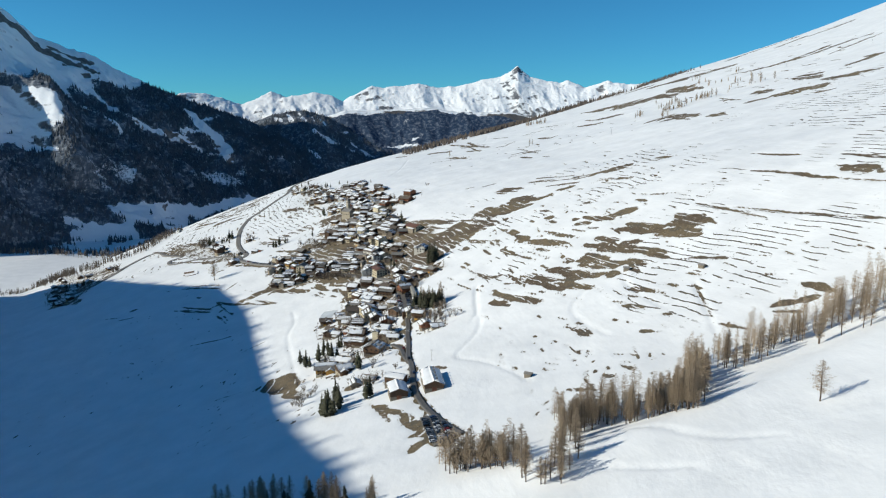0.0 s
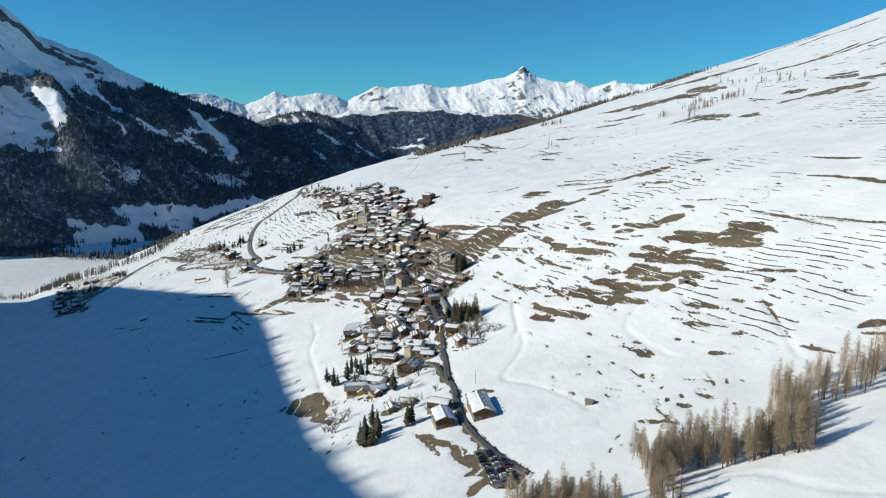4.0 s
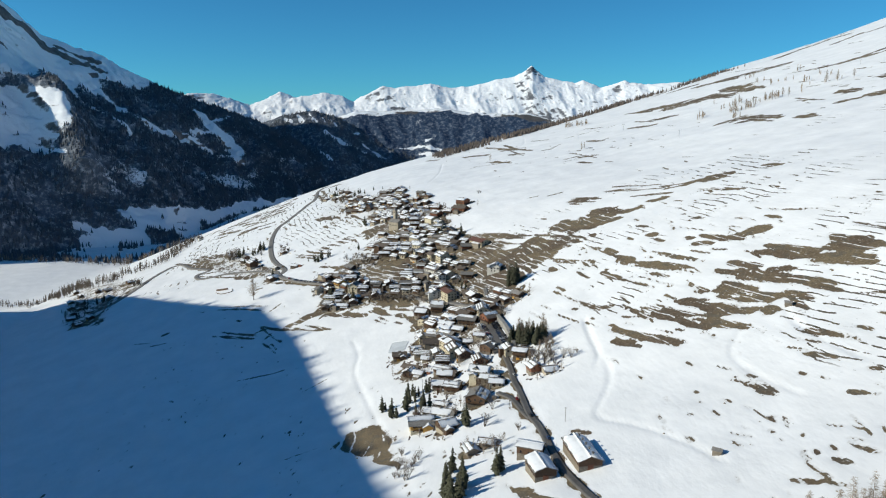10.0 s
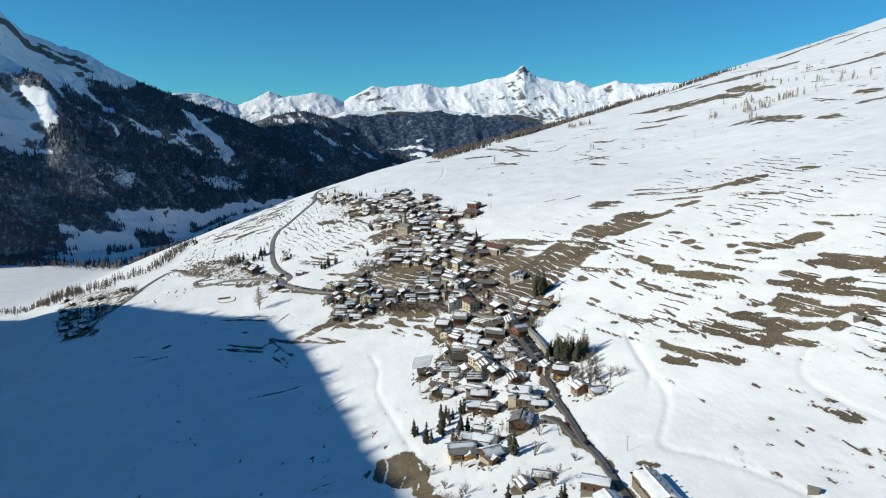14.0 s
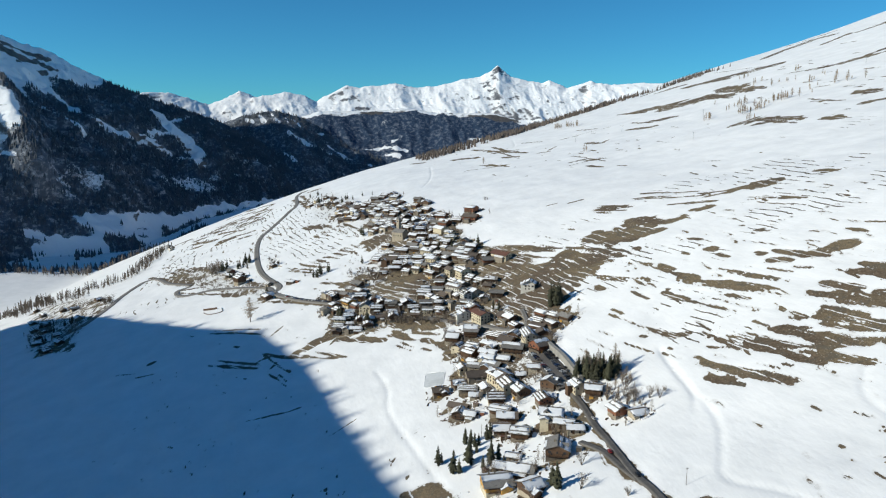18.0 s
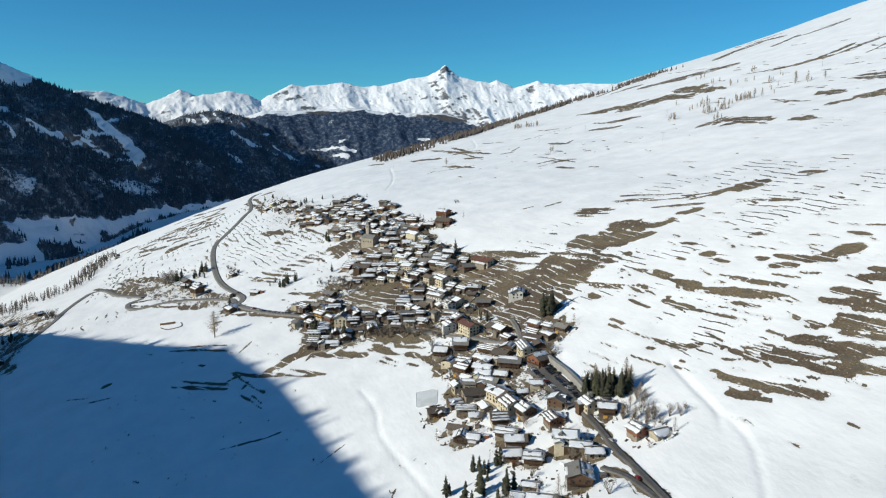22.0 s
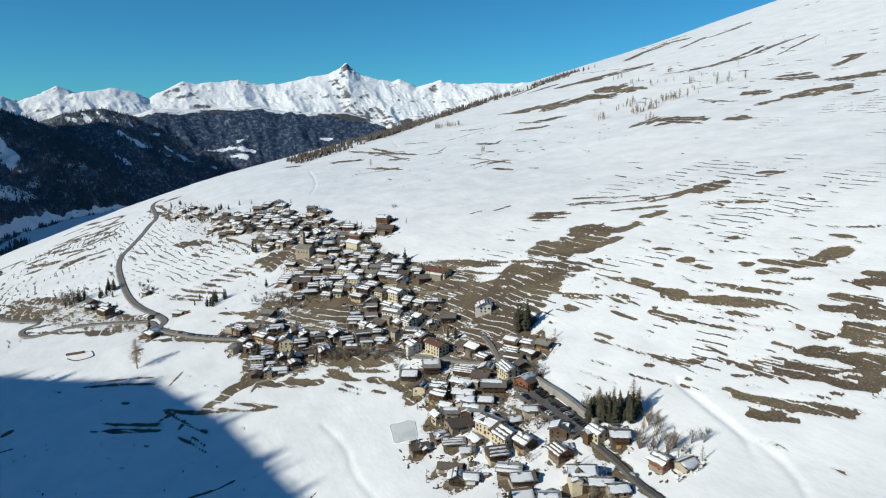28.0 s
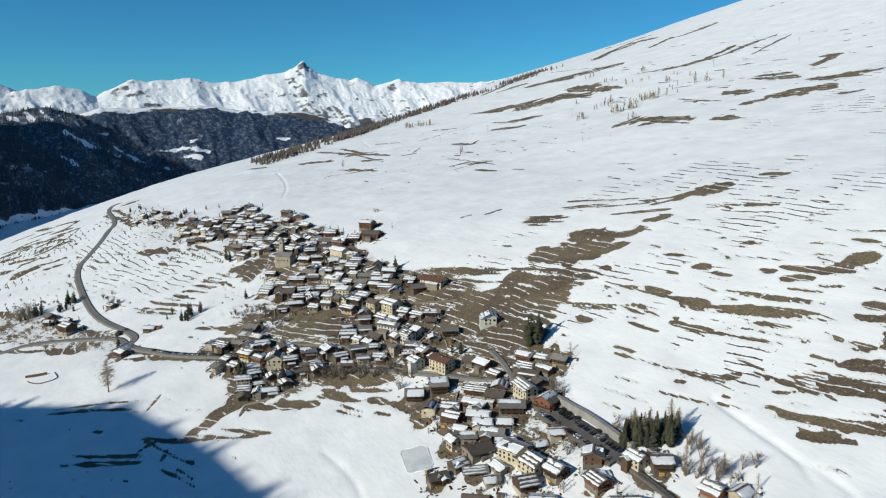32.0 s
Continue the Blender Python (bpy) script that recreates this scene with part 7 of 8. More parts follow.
# ---- church ----
def church():
    x, y, rot = -19, 1062, -45
    g = gz(x, y)
    ob = thing("church", pose(x, y, g, 0, 0, rot), "old beige stone church with square tower and plain roof", "church")
    part("nave", *rounded_walls(17, 12, -4, 9.5), M_PALESTONE, ob, "beige stone nave")
    part("gable", *prism([(-6, 9.5), (6, 9.5), (0, 13)], -8.5, 8.5), M_PALESTONE, ob)
    part("roof", *prism([(-6.6, 9.2), (0, 13.1), (6.6, 9.2), (6.6, 9.6), (0, 13.5), (-6.6, 9.6)], -8.9, 8.9), M_ROOF, ob)
    v, f = [], []
    for k, (r, z) in enumerate(((4, -3), (4, 7.5), (4.4, 7.5), (0.2, 10))):
        for i in range(9):
            a = math.pi / 2 + math.pi * i / 8
            v.append((-8.5 + r * math.cos(a), r * math.sin(a), z))
    for k in range(3):
        for i in range(8):
            f.append((k * 9 + i, k * 9 + i + 1, k * 9 + i + 10, k * 9 + i + 9))
    part("apse", v, f, M_PALESTONE, ob, "half-round stone apse")
    tw = part("tower", *box(-11.2, 6.5, -4, -6.8, 10.9, 24), M_PALESTONE, ob, "tall square bell tower")
    part("spire", [(-11.6, 6.1, 24), (-6.4, 6.1, 24), (-6.4, 11.3, 24), (-11.6, 11.3, 24), (-9, 8.7, 28)], [(0, 3, 2, 1), (0, 1, 4), (1, 2, 4), (2, 3, 4), (3, 0, 4)], M_ROOF, tw)
    for a, px, py in ((0, -9, 6.45), (180, -9, 10.95), (-90, -11.25, 8.7), (90, -6.75, 8.7)):
        stuck("belfry_opening", WIN_BIG, tw, px, py, 20.5, a)
    for i in range(4):
        for side in (-1, 1):
            stuck("window", WIN, ob, i * 3.6 - 5.4, side * 6.03, 4.5, 0 if side < 0 else 180)


church()


# ---- small sheds among the houses ----
shrng = random.Random(57)
sheds = 0
for hx, hy, hr, hl, hw, hh, hs in ALL_HOUSES:
    if hy > 1150 or sheds >= 46 or shrng.random() > 0.3:
        continue
    a, r = radians(hr + shrng.choice((0, 90, 180, 270))), 0.5 * hl + shrng.uniform(4, 6)
    x, y = hx + math.cos(a) * r, hy + math.sin(a) * r
    if any(math.hypot(x - o[0], y - o[1]) < 0.5 * o[3] + 2.6 for o in ALL_HOUSES) or min(math.hypot(x - px, y - py) for rd in (ROAD_LOWER, ROAD_STREET, ROAD_LOW) for px, py in along(rd, 3.0)) < 7:
        continue
    sheds += 1
    sl, sw, sh = shrng.uniform(2.6, 4.4), shrng.uniform(2.2, 3.2), shrng.uniform(2.0, 2.7)
    ob = thing("shed", pose(x, y, gz(x, y), 0, 0, hr + shrng.uniform(-15, 15)), "small dark boarded shed beside a house", "shed", "village sheds")
    part("wall", *prism([(-sw / 2, -1.2), (sw / 2, -1.2), (sw / 2, sh * 0.8), (-sw / 2, sh)], -sl / 2, sl / 2), shrng.choice((M_LARCHWOOD, M_DARKSTONE, M_REDWOOD)), ob)
    part("roof", *prism([(-sw / 2 - .4, sh + 0.08), (sw / 2 + .4, sh * 0.8 - 0.05), (sw / 2 + .4, sh * 0.8 + 0.1), (-sw / 2 - .4, sh + 0.25)], -sl / 2 - .4, sl / 2 + .4), shrng.choice((M_ROOF, M_RUST, M_ROOFSNOW)), ob)
    part("door", *box(-sl / 2 - 0.06, -0.45, 0, -sl / 2 - 0.005, 0.45, 1.8), M_OCHRE, ob)


# ---- dry-stone garden walls between the houses ----
wrng = random.Random(31)
made = 0
for hx, hy, hr, hl, hw, hh, hs in ALL_HOUSES:
    if hy < 1200 and wrng.random() < 0.3 and made < 62:
        a = radians(hr + wrng.choice((0, 90)))
        dx, dy = math.cos(a), math.sin(a)
        ox, oy = hx - dy * (hw * 0.5 + 4) * wrng.choice((-1, 1)), hy + dx * (hw * 0.5 + 4) * wrng.choice((-1, 1))
        n = wrng.uniform(6, 13)
        ribbon_wall("garden_wall", [(ox - dx * n, oy - dy * n), (ox + wrng.uniform(-1, 1), oy + wrng.uniform(-1, 1)), (ox + dx * n, oy + dy * n)], wrng.uniform(0.7, 1.3), 0.55, M_PALESTONE, "low dry-stone garden wall beside a house")
        made += 1


# ---- trees ----
def spruce_mesh(h, seed):
    rng = random.Random(seed)
    V, F = [], []
    levels = int(h * 1.15)
    for k in range(levels):
        u = k / (levels - 1)
        z = h * (0.07 + 0.9 * u)
        r = (h * 0.2 * (1 - u) ** 0.6 * min(1, 0.55 + 2.2 * u) + 0.2) * rng.uniform(0.72, 1.15)
        n = 7 if u < 0.7 else 5
        a0 = rng.uniform(0, 6.3)
        for i in range(n):
            a = a0 + 2 * math.pi * i / n + rng.uniform(-0.25, 0.25)
            rr = r * rng.uniform(0.45, 1.25)
            ca, sa = math.cos(a), math.sin(a)
            w = rr * 0.42 + 0.15
            b = len(V)
            zm, zt = z - rr * 0.12, z - rr * rng.uniform(0.3, 0.55)
            V += [(0, 0, z), (ca * rr * 0.55 - sa * w, sa * rr * 0.55 + ca * w, zm - 0.25 * w), (ca * rr * 0.6, sa * rr * 0.6, zm + 0.12),
                  (ca * rr * 0.55 + sa * w, sa * rr * 0.55 - ca * w, zm - 0.25 * w), (ca * rr, sa * rr, zt)]
            F += [(b, b + 1, b + 2), (b, b + 2, b + 3), (b + 1, b + 4, b + 2), (b + 2, b + 4, b + 3)]
    return V, F


def stick(V, F, p, q, r):
    """A thin three-sided tapered twig."""
    d = (q - p).normalized()
    a = d.orthogonal().normalized()
    b = d.cross(a)
    k = len(V)
    for t in (0, 2.094, 4.189):
        V.append(tuple(p + (a * math.cos(t) + b * math.sin(t)) * r))
    V.append(tuple(q))
    F += [(k, k + 1, k + 3), (k + 1, k + 2, k + 3), (k + 2, k, k + 3)]


def blade(V, F, p, q, r):
    """A fine twig: one thin tapered blade."""
    a = (q - p).orthogonal().normalized() * r
    k = len(V)
    V += [tuple(p - a), tuple(p + a), tuple(q)]
    F.append((k, k + 1, k + 2))


def larch_mesh(h, seed, spread=0.18):
    rng = random.Random(seed)
    V, F = [], []
    levels = int(h * 2.1)
    for k in range(levels):
        u = k / (levels - 1)
        z = h * (0.2 + 0.78 * u)
        r = h * spread * ((1 - u) ** 0.62) * (0.55 + min(1, u * 3) * 0.45) + 0.25
        for i in range(5):
            a = rng.uniform(0, 6.3)
            rr = r * rng.uniform(0.45, 1.15)
            p = Vector((0, 0, z))
            q = Vector((math.cos(a) * rr, math.sin(a) * rr, z + rr * rng.uniform(-0.1, 0.35)))
            stick(V, F, p, q, 0.05)
            for _ in range(10):
                s = p.lerp(q, rng.uniform(0.15, 1.0))
                e = s + Vector((rng.uniform(-1, 1), rng.uniform(-1, 1), rng.uniform(-0.8, 0.6))) * rr * 0.38
                blade(V, F, s, e, 0.055)
    return V, F


def shrub_mesh(h, seed):
    rng = random.Random(seed)
    V, F = [], []
    for _ in range(9):
        a = rng.uniform(0, 6.3)
        p = Vector((rng.uniform(-0.3, 0.3), rng.uniform(-0.3, 0.3), 0))
        q = Vector((math.cos(a) * h * 0.35, math.sin(a) * h * 0.35, h * rng.uniform(0.6, 1)))
        stick(V, F, p, q, 0.09)
        for _ in range(13):
            s = p.lerp(q, rng.uniform(0.3, 1))
            e = s + Vector((rng.uniform(-1, 1), rng.uniform(-1, 1), rng.uniform(0, 1.2))) * h * 0.22
            stick(V, F, s, e, 0.05)
            for _ in range(2):
                f = e + Vector((rng.uniform(-1, 1), rng.uniform(-1, 1), rng.uniform(-0.2, 1))) * h * 0.1
                stick(V, F, s.lerp(e, 0.7), f, 0.035)
    return V, F


def trunk_mesh(h, r):
    V, F = [], []
    for k in range(5):
        z = h * k / 4 - (0.8 if k == 0 else 0)
        rr = r * (1 - k / 4) ** 0.8 + 0.03 + (0.12 * r if k == 0 else 0)
        V += [(rr * math.cos(t), rr * math.sin(t), z) for t in (i * math.pi / 3 for i in range(6))]
    for k in range(4):
        F += [(k * 6 + i, k * 6 + (i + 1) % 6, k * 6 + 6 + (i + 1) % 6, k * 6 + 6 + i) for i in range(6)]
    return V, F


def tree_kind(name, h, crown, material, label, group, r):
    ob = thing(name, pose(0, 0, -900), label, "tree" if name != "shrub" else "shrub", group)
    part("trunk", *trunk_mesh(h * 0.96, r), M_BARK, ob)
    part("crown", *crown, material, ob)
    return ob


LARCHES = [tree_kind("larch", h, larch_mesh(h, s, sp), M_LARCH, "tall bare brown larch standing in snow", "larch wood", 0.28) for h, s, sp in ((19, 1, .24), (21, 2, .21), (23, 3, .2), (16, 4, .26))]
BROAD = [tree_kind("larch", 17, larch_mesh(17, 14, 0.34), M_LARCH, "lone bare larch with broad crown standing on smooth snow", "larch wood", 0.3)]
SPRUCES = [tree_kind("spruce", h, spruce_mesh(h, s), M_NEEDLE, "dark green spruce beside the village", "village spruces", 0.26) for h, s in ((14, 5), (17, 6), (20, 7), (11, 8))]
SHRUBS = [tree_kind("shrub", h, shrub_mesh(h, s), M_TWIG, "leafless grey-brown shrub in the snow", "bare shrubs", 0.1) for h, s in ((5, 9), (7, 10), (4, 11))]
used = set()
trng = random.Random(77)


def plant(kinds, x, y, scale=1.0, label=""):
    src = trng.choice(kinds)
    k = scale * trng.uniform(0.82, 1.15)
    m = pose(x, y, gz(x, y), trng.uniform(-2, 2), trng.uniform(-2, 2), trng.uniform(0, 360)) @ Matrix.Diagonal((k, k, k, 1))
    if src not in used:
        used.add(src)
        src.matrix_world = m
        ob = src
    else:
        ob = copy_thing(src, m)
    return tagged(ob, label)


SPR32 = [(76.2, 743.7), (78.2, 738.1), (33.2, 784.7), (36.2, 777.1), (-45.5, 1158.6), (-40.1, 1159.5), (-102.1, 882.6), (-104.5, 888), (-77.8, 857.1), (-80.4, 864.5), (28.9, 960.8), (-134.2, 1068.8), (-140.5, 1055.7), (-71.3, 1016.7), (55.1, 940.5), (-231.6, 1216.3), (-224.7, 1204.3), (-186.3, 1032.3), (-42.4, 1427.8), (-25.7, 1414.1), (-79.4, 1426.9), (-59.6, 1423.2), (-119.4, 1624.6)]
SPR19 = [(-53.8, 583), (-47.5, 563.9), (-32, 579.4), (-27.5, 583), (-25, 558.9), (-29.3, 555.6), (-35.9, 564), (-34.3, 590.4), (-19.6, 554.2), (-3.6, 508.7), (-21.2, 590.5)]
SPR9 = [(-23.1, 427.9), (-21, 418.2), (-25.1, 423.8), (-17.7, 430.9), (2.3, 436.4), (-22.4, 449.5)]
BARE32 = [(59.5, 579.5), (55.3, 566.4), (64.1, 567.5), (69.8, 585.8), (69.3, 579.7), (50.4, 572.4), (61.8, 558.5), (54.6, 627.2), (52.5, 622.5), (52.4, 680.3), (52.5, 689.5), (55.5, 675.7), (60.5, 707.1), (62.4, 694), (-14.6, 718.3), (-12, 727.7), (-53.7, 846.6), (-47.9, 836.3), (-38.7, 836.3), (-33.2, 825.9), (-57.9, 855.1), (-25.4, 822.1), (33.9, 654.9), (27.6, 633.1), (-81.5, 982.1), (-64.9, 963.3), (-73.4, 994.6), (-65.6, 939.8), (-55.1, 941), (-103.7, 1424.1), (-104.9, 1343.9), (-96.6, 1292.5), (-263.9, 1196.7), (-255.6, 1196), (-244.4, 1188.4), (-195.3, 1205.2), (-183.2, 1208.5), (-188.1, 1170.1), (-6.8, 810.5), (-2.1, 789.7), (-12, 777.7), (-14.5, 744.1), (79.1, 553.6), (107.7, 1120)]
BARE9 = [(-46.4, 477.6), (-49.9, 472.2), (-41.4, 477.6), (-35.8, 485.8), (-43.7, 463), (-22, 525.2), (-19.9, 508.4), (26.9, 442.4)]
UP = [(589.2, 1265.8), (541.4, 1196.2), (546.7, 1192), (570.8, 1210.6), (585.2, 1213.9), (574.7, 1189.3), (598.5, 1202.9), (602.9, 1188.8), (619.9, 1188.2), (522.7, 1255.4), (495.3, 1107.2), (617.9, 1168.1), (665.9, 1388.1), (693.4, 1160.4), (687.1, 1177.6), (704, 1136.6), (594, 1362.2), (317.9, 1290.7), (189.5, 1470.2), (428, 1703.4), (430.2, 1679.9), (435.9, 1664.3), (444.9, 1656)]
SKY = [(120, 1760), (264, 1800), (345, 1840), (438, 1895), (534, 1935), (691, 1930), (802, 1905), (918, 1880)]
LARCHBOTTOM = [(-66, 312), (-53, 314), (-44, 304), (-28, 297), (-23, 297), (-12, 288), (-7, 281)]

# the larch wood along the near spur
GROVES = [([(36, 300), (52, 290), (66, 276)], 38, -7, 5), ([(62, 268), (70, 256), (80, 254), (88, 272), (93, 290)], 24, -5, 5), ([(93, 297), (112, 297), (125, 291), (147, 274)], 62, -1, 12),
          ([(146, 276), (160, 300), (174, 322)], 24, -4, 8), ([(174, 324), (196, 316), (222, 327), (250, 322), (290, 330), (350, 330)], 58, -2, 10), ([(225, 318), (250, 310), (268, 306)], 7, -6, 2)]
for line, count, y0, y1 in GROVES:
    spots = along(line, 0.5)
    for _ in range(count):
        x, y = spots[int(len(spots) * trng.random() * 0.999)]
        plant(LARCHES, x + trng.uniform(-3.5, 3.5), y + trng.uniform(y0, y1), trng.uniform(0.8, 1.08))
plant(BROAD, 186, 249, 1.0)
plant(BROAD, -198.5, 943, 1.5, "lone tall bare larch on the sunlit meadow")
for x, y in LARCHBOTTOM:
    for _ in range(6):
        plant(LARCHES if trng.random() < 0.75 else SPRUCES, x + trng.uniform(-9, 9), y + trng.uniform(-9, 5), 0.95)
for i, (x, y) in enumerate(SPR32):
    plant(SPRUCES, x, y, 1.25 if i < 2 else (0.95 if i < 9 else 0.75))
for x, y in SPR19:
    for _ in range(2):
        plant(SPRUCES, x + trng.uniform(-3, 3), y + trng.uniform(-4, 4), 0.85)
for x, y in SPR9:
    for _ in range(3):
        plant(SPRUCES, x + trng.uniform(-3, 3), y + trng.uniform(-7, 6), 0.95)
for _ in range(92):
    u, v = trng.random(), trng.random()
    ax, ay = 46.2 + (61.7 - 46.2) * u, 612.9 + (589.6 - 612.9) * u
    bx, by = 56.8 + (72.3 - 56.8) * u, 620.5 + (596.2 - 620.5) * u
    plant(SPRUCES if trng.random() < 0.8 else LARCHES, ax + (bx - ax) * v + trng.uniform(-1, 1), ay + (by - ay) * v + trng.uniform(-1, 1), 0.84)
for x, y in BARE32 + BARE9:
    for _ in range(2):
        plant(SHRUBS, x + trng.uniform(-3, 3), y + trng.uniform(-3, 3), 1.0)
for x, y in BARE32[:7]:
    plant(LARCHES, x + 2, y + 2, 0.55)
for hx, hy, hr, hl, hw, hh, hs in ALL_HOUSES:
    if hy < 1000 and trng.random() < 0.2:
        a = trng.uniform(0, 6.3)
        plant(SHRUBS, hx + math.cos(a) * hl * 0.85, hy + math.sin(a) * hl * 0.85, 0.8)
for dx, dy in ((0, 0), (3, -4), (-3, 3), (5, 2), (-1, -7), (-5, -2)):
    plant(SPRUCES[1:3], 77 + dx, 742 + dy, 1.25, "tall dense dark spruce on brown thawed meadow")
for x, y, n, kinds, k in ((-268, 1229, 3, SHRUBS, 1.7), (-266, 1232, 5, SPRUCES, 1.05), (-230, 1226, 5, SPRUCES, 1.0), (-242, 1189, 3, SPRUCES, 0.6), (-236, 1222, 7, SPRUCES, 0.7), (-273, 1239, 8, SHRUBS, 1.9), (-183, 1166, 5, SHRUBS, 1.5), (-128, 1031, 6, SPRUCES, 0.8), (-119, 1040, 3, SPRUCES, 0.9),
                          (-114, 1525, 6, SPRUCES, 0.7), (-127, 1648, 4, SPRUCES, 0.7), (-107, 1431, 6, SHRUBS, 1.6), (-69, 1444, 4, SPRUCES, 0.8), (-95, 1400, 6, SHRUBS, 1.5), (-440, 1690, 6, SPRUCES, 0.8), (-460, 1640, 8, SHRUBS, 1.8),
                          (-480, 1160, 6, SPRUCES, 0.6), (-440, 1130, 6, SHRUBS, 1.5), (-430, 1250, 10, SHRUBS, 2.0), (-470, 1120, 7, SPRUCES, 0.7), (-460, 1180, 6, SPRUCES, 0.75), (-490, 1150, 8, SHRUBS, 1.8), (-500, 1200, 6, SPRUCES, 0.7), (-60, 1160, 3, SPRUCES, 1.0), (20, 965, 3, SPRUCES, 0.7), (62, 905, 4, SPRUCES, 0.5)):
    for _ in range(n):
        plant(kinds, x + trng.uniform(-9, 9), y + trng.uniform(-9, 9), k)
for x, y in along([(-62, 862), (-38, 840), (-14, 812), (6, 792)], 1.9):
    plant(SHRUBS, x + trng.uniform(-7, 3), y + trng.uniform(-9, 3), 0.9)
for x, y in along([(-95, 1000), (-62, 968), (-40, 945)], 4):
    plant(SHRUBS, x + trng.uniform(-7, 7), y + trng.uniform(-9, 9), 0.9)
for x, y in ((-2, 470), (4, 462), (-12, 478), (8, 500), (16, 520), (-8, 530), (-30, 545), (12, 560), (22, 480), (-46, 500), (-40, 480), (-52, 520), (58, 560), (66, 575), (70, 556)):
    plant(SHRUBS, x + trng.uniform(-2, 2), y + trng.uniform(-2, 2), 1.2)
for x, y in UP:
    plant(LARCHES, x, y, 0.8)
srng = np.random.RandomState(15)
sl = along(SKY, 0.3)
sx, sy = sl[:, 0] + srng.uniform(-14, 14, len(sl)), sl[:, 1] + srng.uniform(-32, 80, len(sl))
clump = wave(sx, sy, 55, 71) + 0.5 * wave(sx, sy, 18, 72) > srng.uniform(-0.9, 0.4, len(sx)) + np.clip((sx - 600) / 500, 0, 0.6)
sx, sy = sx[clump], sy[clump]


def far_larches(P, hgt, label, seed, material=None, twigs=34, thick=0.26, name="larch_wood"):
    """Far bare larches: a thin trunk with a sparse cone of twigs each, all in one mesh."""
    g = random.Random(seed)
    V, F = [], []
    for x, y, z in P:
        h = hgt * g.uniform(0.55, 1.2)
        base = Vector((x, y, z))
        stick(V, F, base - Vector((0, 0, 1)), base + Vector((0, 0, h)), 0.3)
        for _ in range(twigs):
            u = g.uniform(0.18, 0.97)
            r, a = h * 0.2 * (1 - u) ** 0.6 * g.uniform(0.5, 1.15) + 0.3, g.uniform(0, 6.3)
            p = base + Vector((0, 0, h * u))
            q = p + Vector((math.cos(a) * r, math.sin(a) * r, r * g.uniform(-0.2, 0.5)))
            if twigs > 100:
                p = p.lerp(q, g.uniform(0, 0.6))
                q = q + Vector((g.uniform(-0.8, 0.8), g.uniform(-0.8, 0.8), g.uniform(-0.6, 0.4)))
                blade(V, F, p, q, thick)
            else:
                stick(V, F, p, q, thick)
    tagged(new(name, soup(name, V, F, material or M_TWIG)), label, name.replace("_", " "), kind="stuff")


near = sx < 700
for some, high in ((near, 12), (~near, 9)):
    cones("larch_wood", np.stack([sx[some], sy[some], sheet_z(sx[some], sy[some])], 1), high, M_BROWNWOOD, srng, "bare brown larch wood on the skyline of the slope")
bx, by = [], []
for line in ([(575, 1260), (586, 1217), (623, 1220)], [(599, 1206), (642, 1202), (652, 1170)], [(687, 1218), (685, 1162), (706, 1147)], [(673, 1382), (728, 1309), (733, 1233)]):
    pts = along(line, 14.0)
    bx += list(pts[:, 0] + srng.uniform(-16, 16, len(pts)))
    by += list(pts[:, 1] + srng.uniform(-16, 16, len(pts)))
far_larches(np.stack([bx, by, sheet_z(bx, by)], 1), 9, "scattered bare larches and bushes high on the slope", 65, M_LARCH, 60, 0.34)
ux, uy = [], []
for x, y, n in ((548, 1201, 7), (558, 1186, 8), (587, 1272, 5), (607, 1208, 6), (615, 1194, 6), (508, 1240, 6), (502, 1123, 2), (566, 1272, 2), (417, 1701, 5), (433, 1676, 6), (441, 1645, 5), (704, 1356, 2), (781, 1402, 4), (692, 1259, 2), (762, 1534, 4), (704, 1261, 2), (319, 1295, 1), (724, 1428, 3), (414, 1686, 4)):
    ux += list(x + srng.uniform(-8, 8, n))
    uy += list(y + srng.uniform(-9, 9, n))
far_larches(np.stack([ux, uy, sheet_z(ux, uy)], 1), 12, "clumps of bare larches high on the slope", 67, M_LARCH, 95, 0.26)
for line, gap, depth in (([(172, 330), (196, 324), (222, 334), (250, 330), (290, 338), (350, 338)], 1.6, 22), ([(93, 306), (112, 306), (127, 300), (149, 284)], 0.9, 20), ([(146, 284), (160, 308), (174, 330)], 1.7, 14), ([(36, 306), (52, 298), (66, 284)], 1.5, 8)):
    dl = along(line, gap)
    dx, dy = dl[:, 0] + srng.uniform(-3, 3, len(dl)), dl[:, 1] + srng.uniform(-3, depth, len(dl))
    far_larches(np.stack([dx, dy, sheet_z(dx, dy)], 1), 19, "back rows of the bare larch wood on the spur", 64, M_LARCH, 230, 0.075)
